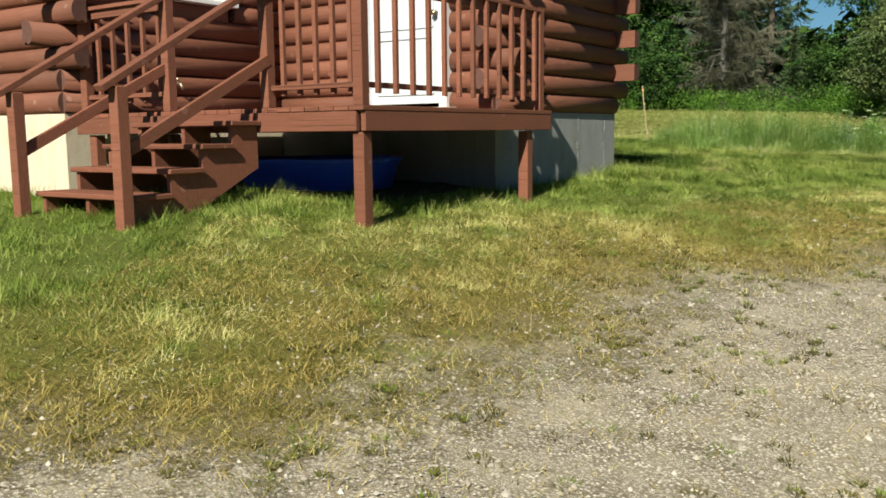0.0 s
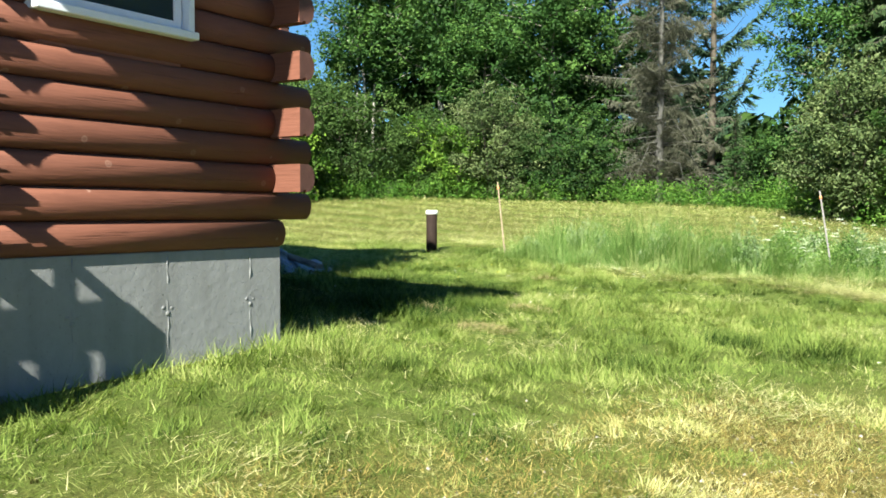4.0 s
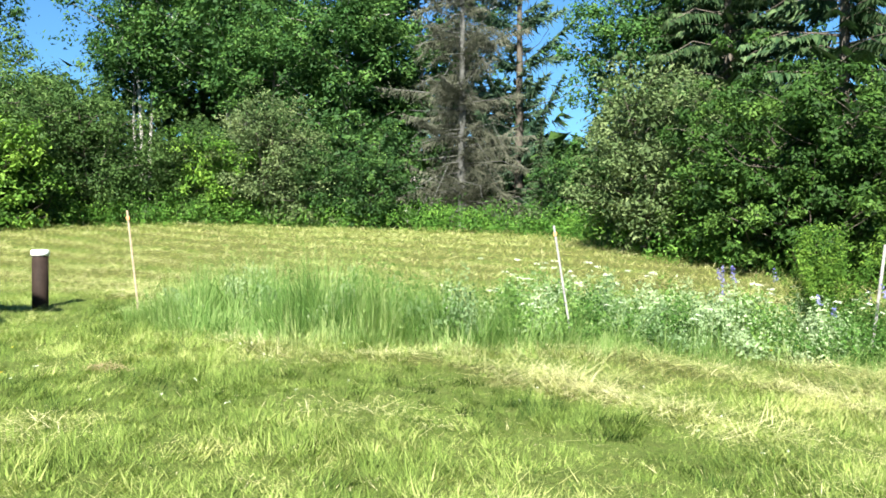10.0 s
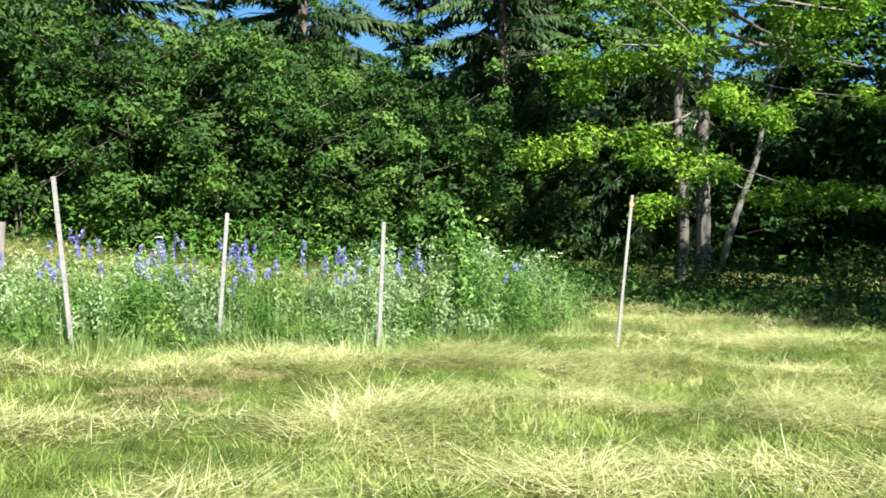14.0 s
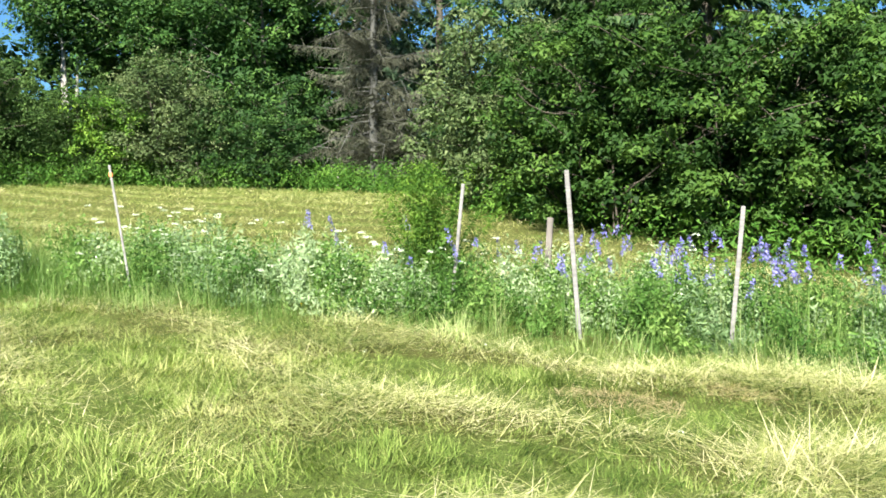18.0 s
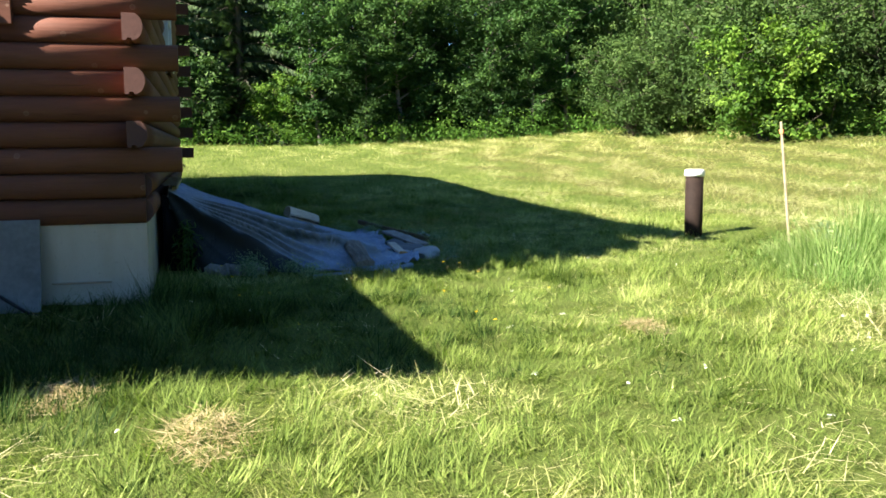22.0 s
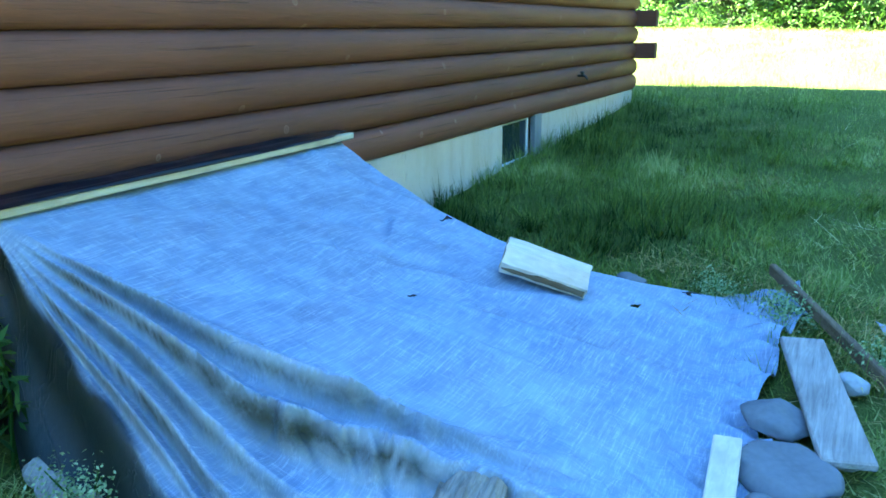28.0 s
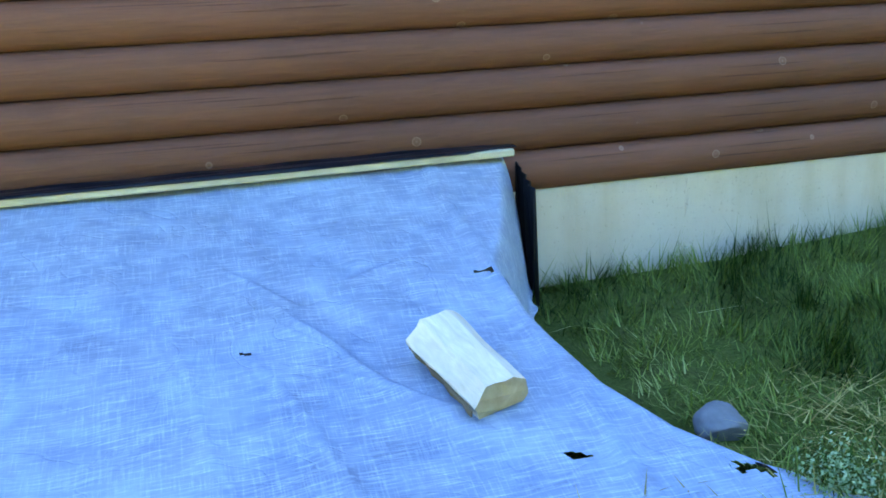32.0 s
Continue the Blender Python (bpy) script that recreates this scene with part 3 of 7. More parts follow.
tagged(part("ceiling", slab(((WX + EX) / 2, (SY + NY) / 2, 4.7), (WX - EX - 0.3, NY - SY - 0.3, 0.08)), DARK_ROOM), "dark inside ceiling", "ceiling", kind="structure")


def window(name, at, rz, w, h, label, sashes=2, depth=0.1):
    """A white window whose lower left outside corner is at; rz turns its width from +x."""
    e = thing(name, at, label, "window", kind="structure", rz=rz)
    f = 0.055
    for nm, c, s in (("window_sill", (w / 2, 0, 0), (w + 0.1, 0.16, 0.05)), ("head_trim", (w / 2, 0, h), (w + 0.1, 0.13, 0.06)),
                     ("side_trim", (0, 0, h / 2), (0.05, 0.13, h)), ("side_trim", (w, 0, h / 2), (0.05, 0.13, h))):
        part(nm, slab(c, s, 0.006), WHITE_TRIM, e)
    gap = (at[2] - FT) % LH
    if gap > 0.03:
        part("infill_log", slab((w / 2, -0.05, -0.026 - gap / 2), (w - 0.01, 0.06, gap), 0.02), LOG, e, "red-brown filler log")
    for s in range(sashes):
        z0, z1 = h * s / sashes + 0.02, h * (s + 1) / sashes - 0.01
        y = -0.01 - 0.03 * s
        sash = part("sash", slab((w / 2, y, z0 + f / 2 + 0.01), (w - 0.08, 0.035, f), 0.004), WHITE_TRIM, e)
        part("sash_rail", slab((w / 2, y, z1 - f / 2), (w - 0.08, 0.035, f), 0.004), WHITE_TRIM, sash)
        for x in (0.035 + f / 2, w - 0.035 - f / 2):
            part("sash_stile", slab((x, y, (z0 + z1) / 2), (f, 0.035, z1 - z0 - 2 * f), 0.004), WHITE_TRIM, sash)
        part("pane", slab((w / 2, y - 0.004, (z0 + z1) / 2), (w - 0.16, 0.008, z1 - z0 - 2 * f), 0), GLASS, sash)
    return e


def casing(e, w, h):
    """Red-brown boards beside a window."""
    for x in (-0.085, w + 0.085):
        part("casing", slab((x, 0.012, h / 2), (0.1, 0.1, h + 0.1), 0.005), LOG, e, "red-brown side board")


window("window_1", (FX + 0.03, Y2 - 0.9, 2.7), -90, 1.04, 1.0, "white vinyl sash window in the entry wall")
casing(window("window_2", (WX + 0.03, NY - 1.02, 2.88), -90, 1.34, 1.2, "white vinyl double-hung window in red logs"), 1.34, 1.2)
window("window_3", (WX + 0.03, Y1 - 0.76, 2.48), -90, 0.8, 1.1, "white vinyl window above the deck")
window("window_4", (EX + 6.7, NY + 0.03, 2.98), 180, 1.4, 1.1, "white vinyl window in the shaded log wall")


# ---------------------------------------------------------------- entry deck with its stairs
DZ = 1.3    # top of the deck boards
DX0, DX1, DY0, DY1 = -7.48, -4.11, 4.9, 7.72
SX0, SX1 = -6.24, -5.14    # stair sides


def picket(e, x, y, z0, z1, rz=0.0):
    part("baluster", slab((0, 0, 0), (0.036, 0.036, z1 - z0), 0.003, pose(x, y, (z0 + z1) / 2, 0, 0, rz)), DECK_PAINT, e)


def rail_run(e, a, b, count, top=0.93, low=0.09):
    """Top rail, flat cap, lower rail and pickets between two posts on the deck."""
    a, b = Vector(a), Vector(b)
    side = (b - a).normalized().cross(Vector((0, 0, 1)))
    part("top_rail", beam(a + Vector((0, 0, top - 0.05)), b + Vector((0, 0, top - 0.05)), 0.04, 0.08), DECK_PAINT, e)
    part("rail_cap", beam(a + Vector((0, 0, top)), b + Vector((0, 0, top)), 0.1, 0.034), DECK_PAINT, e)
    part("bottom_rail", beam(a + Vector((0, 0, low + 0.06)), b + Vector((0, 0, low + 0.06)), 0.036, 0.04), DECK_PAINT, e)
    for k in range(count):
        p = a.lerp(b, (k + 0.5) / count) + 0.04 * side
        picket(e, p.x, p.y, a.z + low, a.z + top - 0.02)


def build_deck():
    e = thing("entry_deck", (0, 0, 0), "red-brown painted wooden entry deck on posts beside the log house", "deck")
    # boards run along y
    n = 24
    w = (DX1 - DX0 + 0.03) / n
    for k in range(n):
        part("deck_board", slab((DX0 + w * (k + 0.5), (DY0 + DY1) / 2 - 0.01, DZ - 0.018), (w - 0.008, DY1 - DY0 + 0.04 if DX0 + w * k > FX - 0.3 else Y1 - DY0 - 0.05, 0.036), 0.004), DECK_PAINT, e).location.y = 0 if DX0 + w * k > FX - 0.3 else -0.06
    part("rim_joist", slab((DX1, (DY0 + DY1) / 2, DZ - 0.11), (0.045, DY1 - DY0, 0.145), 0.004), DECK_PAINT, e)
    part("rim_joist", slab(((DX0 + DX1) / 2 - 0.024, DY0, DZ - 0.11), (DX1 - DX0 - 0.048, 0.045, 0.145), 0.004), DECK_PAINT, e)
    part("end_joist", slab(((FX + DX1) / 2 + 0.03, DY1 - 0.023, DZ - 0.11), (DX1 - FX - 0.11, 0.045, 0.145), 0.004), DECK_PAINT, e)
    for y in (5.5, 6.1, 6.7, 7.3):
        part("joist", slab(((DX0 + DX1) / 2, y, DZ - 0.11), (DX1 - DX0 - 0.06, 0.045, 0.14), 0), DECK_PAINT, e)
    for x, y in ((DX1 - 0.06, DY0 + 0.06), (DX1 - 0.06, 7.36), (-7.3, DY0 + 0.06), (SX0 - 0.02, DY0 + 0.07)):
        z0 = rise(x, y) - 0.25
        part("support_post", slab((x, y, (z0 + DZ - 0.19) / 2), (0.1, 0.1, DZ - 0.19 - z0), 0.006), DECK_PAINT, e)
    # railing posts
    for x, y, h in ((DX1 - 0.07, DY0 + 0.07, 1.02), (DX1 - 0.07, DY1 - 0.1, 0.94), (SX1 + 0.03, DY0 + 0.07, 1.02), (SX0 - 0.03, DY0 + 0.07, 1.02), (DX0 + 0.06, DY0 + 0.07, 0.95)):
        part("rail_post", slab((x, y, DZ + h / 2), (0.088, 0.088, h), 0.006), DECK_PAINT, e)
    rail_run(e, (DX1 - 0.07, DY0 + 0.11, DZ), (DX1 - 0.07, DY1 - 0.14, DZ), 12)
    rail_run(e, (DX1 - 0.11, DY0 + 0.07, DZ), (SX1 + 0.08, DY0 + 0.07, DZ), 5)
    rail_run(e, (SX0 - 0.08, DY0 + 0.07, DZ), (DX0 + 0.1, DY0 + 0.07, DZ), 5)
    part("top_rail", beam((DX1 - 0.11, DY1 - 0.1, DZ + 0.9), (FX + 0.08, DY1 - 0.1, DZ + 0.9), 0.04, 0.08), DECK_PAINT, e)
    for k in range(2):
        picket(e, DX1 - 0.22 - 0.13 * k, DY1 - 0.1, DZ + 0.09, DZ + 0.9)
    return e


WORN_DECK = painted_log("worn_deck_boards", (0.3, 0.25, 0.19))
build_deck()


def build_stairs():
    e = thing("wooden_stairs", (0, 0, 0), "red-brown wooden stairs with four treads and handrails", "stairs")
    drop, rise_h, run = 0.095, 0.168, 0.29
    tops = [DZ - drop - rise_h * k for k in range(4)]
    for k, z in enumerate(tops):
        part("tread", slab(((SX0 + SX1) / 2, DY0 - run * (k + 0.5) - 0.02, z - 0.019), (SX1 - SX0 + 0.08, run + 0.02, 0.038), 0.006), DECK_PAINT, e)
    # sawn stringers: notched above, straight below
    line = [(DY0 - 0.03, tops[0] - 0.04)]
    for k, z in enumerate(tops):
        line.append((DY0 - run * (k + 1), z - 0.04))
        if k < 3:
            line.append((DY0 - run * (k + 1), tops[k + 1] - 0.04))
    foot = DY0 - 4 * run
    line += [(foot, rise(SX1, foot) - 0.1), (foot + 0.22, rise(SX1, foot) - 0.1), (DY0 - 0.03, tops[0] - 0.36)]
    for x in (SX0 + 0.02, (SX0 + SX1) / 2, SX1 - 0.02):
        bm = bmesh.new()
        sides = [[bm.verts.new((x + o, y, z)) for y, z in line] for o in (-0.019, 0.019)]
        bm.faces.new(sides[0])
        bm.faces.new(sides[1][::-1])
        for q in range(len(line)):
            w = (q + 1) % len(line)
            bm.faces.new((sides[0][w], sides[0][q], sides[1][q], sides[1][w]))
        bmesh.ops.recalc_face_normals(bm, faces=bm.faces)
        part("stringer", bm, DECK_PAINT, e)
    y1 = DY0 - 4 * run - 0.14
    for x in (SX0 - 0.04, SX1 + 0.06):
        z0 = rise(x, y1) - 0.1
        part("newel_post", slab((x, y1, (z0 + 1.42) / 2), (0.09, 0.09, 1.42 - z0), 0.006), DECK_PAINT, e)
        part("handrail", beam((x, y1 - 0.14, 1.4), (x, DY0 + 0.06, DZ + 0.96), 0.09, 0.045), DECK_PAINT, e)
        part("lower_rail", beam((x, y1, 0.98), (x, DY0 + 0.06, DZ + 0.37), 0.036, 0.085), DECK_PAINT, e)
    return e


build_stairs()


def build_bare_earth():
    """Dark soil under the deck, where nothing grows; added to darken the space below the boards."""
    xs, ys = np.meshgrid(np.linspace(-7.56, -4.6, 40), np.linspace(5.35, 7.58, 34))
    edge = np.minimum(np.clip((-4.6 - xs) / 0.4, 0, 1), np.clip((ys - 5.35) / 0.4, 0, 1))
    z = land(xs, ys) - 0.03 + 0.045 * edge + 0.008 * np.sin(17 * xs) * np.sin(13 * ys)
    n = xs.shape[1]
    i = (np.arange(xs.shape[0] - 1)[:, None] * n + np.arange(n - 1)).ravel()
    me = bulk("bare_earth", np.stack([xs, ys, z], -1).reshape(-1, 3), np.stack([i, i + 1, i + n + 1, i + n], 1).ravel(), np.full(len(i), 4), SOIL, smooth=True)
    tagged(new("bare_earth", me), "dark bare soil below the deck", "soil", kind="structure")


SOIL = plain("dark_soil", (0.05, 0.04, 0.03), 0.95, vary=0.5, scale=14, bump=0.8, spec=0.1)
build_bare_earth()


def build_door():
    e = thing("door_1", (-5.2, Y1 - 0.03, DZ + 0.02), "white insulated entry door with a glass light and white frame", "door", kind="structure", rz=180)
    w, h = 1.0, 2.02
    leaf = part("door_leaf", slab((w / 2, 0.0, h / 2 + 0.05), (w - 0.09, 0.05, h - 0.06), 0.004), WHITE_DOOR, e)
    for x in (0.0, w):
        part("jamb", slab((x, 0.02, h / 2), (0.09, 0.12, h + 0.02), 0.005), WHITE_TRIM, e)
    part("head", slab((w / 2, 0.02, h + 0.05), (w + 0.09, 0.12, 0.09), 0.005), WHITE_TRIM, e)
    part("threshold", slab((w / 2, 0.05, 0.02), (w + 0.25, 0.2, 0.04), 0.006), WORN_DECK, e)
    for x0, x1, z0, z1 in ((0.14, 0.86, 0.18, 0.75), (0.14, 0.86, 0.85, 1.2)):
        for c, s in ((((x0 + x1) / 2, 0.03, z0), (x1 - x0, 0.014, 0.02)), (((x0 + x1) / 2, 0.03, z1), (x1 - x0, 0.014, 0.02)), ((x0, 0.03, (z0 + z1) / 2), (0.02, 0.014, z1 - z0)), ((x1, 0.03, (z0 + z1) / 2), (0.02, 0.014, z1 - z0))):
            part("panel_moulding", slab(c, s, 0.003), WHITE_DOOR, leaf)
    part("door_glass", slab((w / 2, 0.02, 1.55), (0.55, 0.03, 0.6), 0.002), GLASS, leaf)
    bm = tube(bmesh.new(), [(0.1, 0.03, 0.98), (0.1, 0.09, 0.98)], 0.028, 10)
    part("door_knob", bm, BRASS, leaf, "dull metal knob", True)
    return e


build_door()


def build_pool():
    """A shallow blue plastic pool stored under the deck."""
    c = (-6.0, 6.5)
    z = rise(*c) + 0.01
    e = thing("wading_pool", (c[0], c[1], z), "round blue plastic wading pool stored under the deck", "wading pool")
    bm = bmesh.new()
    prof = [(0.0, 0.03), (0.66, 0.03), (0.75, 0.27), (0.79, 0.29), (0.81, 0.27), (0.79, 0.24), (0.77, 0.22), (0.7, 0.0), (0.0, 0.0)]
    seg, rings = 40, []
    for r, h in prof:
        rings.append([bm.verts.new((r * (1 + 0.012 * math.cos(10 * a)) * math.cos(a), r * (1 + 0.012 * math.cos(10 * a)) * math.sin(a), h)) for a in (2 * math.pi * k / seg for k in range(seg))] if r else [bm.verts.new((0, 0, h))])
    for a, b in zip(rings, rings[1:]):
        for k in range(seg):
            q = (k + 1) % seg
            if len(a) == 1:
                bm.faces.new((a[0], b[k], b[q]))
            elif len(b) == 1:
                bm.faces.new((a[k], b[0], a[q]))
            else:
                bm.faces.new((a[k], b[k], b[q], a[q]))
    bmesh.ops.recalc_face_normals(bm, faces=bm.faces)
    part("basin", bm, POOL_BLUE, e, smooth=True)
    rim = tube(bmesh.new(), [(0.8 * math.cos(a), 0.8 * math.sin(a), 0.28) for a in (2 * math.pi * k / 40 for k in range(41))], 0.022, 6)
    part("rolled_rim", rim, POOL_BLUE, e, smooth=True)


build_pool()


def build_lantern():
    e = thing("faucet", (WX + 0.08, 6.02, 1.62), "small grey metal faucet on the log wall", "faucet")
    part("stem", tube(bmesh.new(), [(-0.05, 0, 0), (0.07, 0, 0), (0.1, 0, -0.06)], 0.014, 8), BRASS, e, smooth=True)
    part("wheel", tube(bmesh.new(), [(0.03, 0, 0.02), (0.03, 0, 0.055)], [0.01, 0.03], 10), BRASS, e, smooth=True)


build_lantern()


# ---------------------------------------------------------------- details on the house walls
def build_wall_details():
    # basement window in the shaded foundation
    e = thing("window_5", (EX + 4.7, NY - 0.06, FT - 0.4), "small dark basement window with white frame", "window", kind="structure", rz=180)
    w, h = 0.76, 0.42
    part("pane", slab((w / 2, 0.0, h / 2), (w - 0.06, 0.02, h - 0.06), 0), GLASS, e)
    for c, s in (((w / 2, 0.01, 0.02), (w, 0.06, 0.045)), ((w / 2, 0.01, h - 0.02), (w, 0.06, 0.045)), ((0.02, 0.01, h / 2), (0.045, 0.06, h - 0.08)), ((w - 0.02, 0.01, h / 2), (0.045, 0.06, h - 0.08))):
        part("window_frame", slab(c, s, 0.004), WHITE_TRIM, e)
    part("recess", slab((0.86, -0.06, h / 2), (0.19, 0.05, h), 0.004), CONCRETE, e)
    # outside tap on the shaded wall
    dark = plain("tarnished_tap", (0.05, 0.045, 0.04), 0.5, 0.6)
    f = thing("wall_tap", (-16.05, NY + 0.03, 1.62), "small dark garden tap on the log wall", "tap")
    part("spout", tube(bmesh.new(), [(0, 0, 0), (0, 0.1, 0), (0.0, 0.13, -0.04)], 0.014, 8), dark, f, smooth=True)
    part("handle", tube(bmesh.new(), [(0, 0.07, 0.0), (0, 0.07, 0.045)], [0.009, 0.026], 8), dark, f, smooth=True)
    # board leaning on the foundation, with a cable and a bar beside it
    b = tagged(part("leaning_board", slab((0, 0, 0.36), (0.02, 1.25, 0.76), 0.005, pose(WX + 0.25, 12.0, rise(WX + 0.3, 12) - 0.04, 0, -14, 0)), BOARD_GREY), "weathered grey board leaning on the foundation", "board")
    c = tagged(part("power_cable", tube(bmesh.new(), [(WX + 0.06, 11.85, 1.32), (WX + 0.1, 11.95, 1.12), (WX + 0.2, 12.2, 0.9), (WX + 0.32, 12.55, 0.68), (WX + 0.4, 12.8, 0.62)], 0.013, 6), CABLE, smooth=True), "black cable hanging down the foundation", "cable")
    r = tagged(part("metal_bar", beam((WX + 0.06, 12.68, 0.86), (WX + 0.06, 13.12, 0.855), 0.02, 0.015), BRASS), "thin dark metal bar against the foundation", "bar")


build_wall_details()


# ---------------------------------------------------------------- bulkhead under its tarp
def tarp_material():
    k = Nodes("blue_silver_tarp", 0.55, 0.0, spec=0.14)
    v = k.coord()
    across, along = k.noise(k.coord((150, 9, 9)), 1.0, 3, 0.6), k.noise(k.coord((9, 170, 60)), 1.0, 3, 0.6, 0.02)
    coarse = k.noise(k.coord((5, 40, 20)), 1.0, 4, 0.7)
    big, mid = k.noise(v, 1.3, 5, 0.6, 0.4), k.noise(v, 7.0, 5)
    c = k.mix(k.ramp(k.mix(0.5, big, mid), [(0.36, 0.0), (0.62, 1.0)]), (0.145, 0.212, 0.325), (0.285, 0.38, 0.51))
    thread = k.math("ADD", k.ramp(across, [(0.5, 0.0), (0.68, 0.5)]), k.ramp(along, [(0.48, 0.0), (0.66, 0.75)]), True)
    patch = k.ramp(k.noise(v, 2.6, 6, 0.65, 0.6), [(0.42, 0.0), (0.62, 1.0)])
    c = k.mix(k.math("MULTIPLY", patch, 0.5), c, (0.17, 0.205, 0.28))
    c = k.mix(k.math("MULTIPLY", thread, k.ramp(coarse, [(0.35, 0.15), (0.6, 0.7)])), c, (0.49, 0.585, 0.7))
    worn = k.ramp(k.noise(k.coord((2, 5, 3)), 2.2, 6, 0.65), [(0.6, 0.0), (0.8, 0.25)])
    c = k.mix(worn, c, (0.22, 0.25, 0.26))
    # pleats' lower sides duller, drops dark olive: dirt plus painted-in fold shade
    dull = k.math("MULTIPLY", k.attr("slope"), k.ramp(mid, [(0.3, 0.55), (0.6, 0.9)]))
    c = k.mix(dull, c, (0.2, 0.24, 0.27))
    soiled_shaded = k.math("MULTIPLY", k.attr("grime_shade"), k.ramp(k.noise(v, 11, 5, 0.65), [(0.3, 0.5), (0.6, 1.0)]))
    c = k.mix(soiled_shaded, c, (0.03, 0.036, 0.025))
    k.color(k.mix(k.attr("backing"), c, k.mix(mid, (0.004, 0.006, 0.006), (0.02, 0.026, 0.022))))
    k.rough(k.math("SUBTRACT", k.ramp(mid, [(0.2, 0.5), (0.8, 0.65)]), k.math("MULTIPLY", k.attr("backing"), 0.2)))
    ridge = k.math("ABSOLUTE", k.math("SUBTRACT", k.noise(k.coord((1, 1.6, 1)), 2.6, 3, 0.5, 0.9), 0.5))
    wrinkle = k.ramp(ridge, [(0.0, 0.0), (0.02, 0.6), (0.1, 0.85), (0.4, 1.0)])
    k.bump(k.math("ADD", k.math("MULTIPLY", k.mix(0.5, k.mix(0.5, across, along), mid), 0.12), k.math("MULTIPLY", wrinkle, 0.16)), 0.6, 0.03)
    return k.mat


TARP = tarp_material()
FOLDS = (0.6, 0.03, -0.06, -0.15, -0.225, -0.268, -0.31, -0.4)    # ridges of the pleats about the nailed corner
CORNER = (-8.97, 13.46)


def tarp_rim(y):
    """The near edge of the cover, and the line along which it breaks over the flank."""
    crease = CORNER[0] + 0.31 * (y - CORNER[1])
    late = np.interp(y, [14.7, 15.0, 15.3, 15.6, 15.94], [-8.49, -8.44, -8.45, -8.58, -8.95])
    return np.minimum(crease + 0.1 * np.clip((y - 13.5) / 0.3, 0.2, 1), late), crease


def tarp_edge(y):
    """The far edge, drawn in between the wall and the loose front corner."""
    return np.interp(y, [13.52, 14.05, 14.3, 14.6, 15.0, 15.25, 15.45, 15.7, 15.94], [-11.22, -11.02, -10.9, -10.91, -10.99, -11.1, -11.27, -11.42, -11.6])


def tarp_height(x, y, g):
    """The cover: a slope down from the wall that sags to the ground at its sides and front."""
    top = 1.5 - 0.335 * (y - 13.55) - 0.03 * np.sin(np.pi * np.clip((y - 13.55) / 1.9, 0, 1)) * np.clip((-9.0 - x) / 0.4, 0, 1)
    ang, run = np.arctan2(-(x - CORNER[0]), y - CORNER[1]), np.hypot(x - CORNER[0], y - CORNER[1])
    cone = 1.53 - run * (0.335 + 0.24 * np.clip((0.05 - ang) / 0.35, 0, 1.2))
    top = np.where(ang < 0.05, np.minimum(cone, top), top)
    r, crease = tarp_rim(y)
    near = np.clip((x - crease) / 0.09, 0, 1) * np.clip((15.2 - y) / 0.3, 0, 1)
    far = np.clip((tarp_edge(y) + 0.02 - x) / 0.12, 0, 1) ** 1.6
    front = np.clip((y - 15.72) / 0.24, 0, 1)
    fall = np.maximum(np.maximum(near, far * 0.9), front * front * (3 - 2 * front))
    return top * (1 - fall) + (g + 0.02) * fall


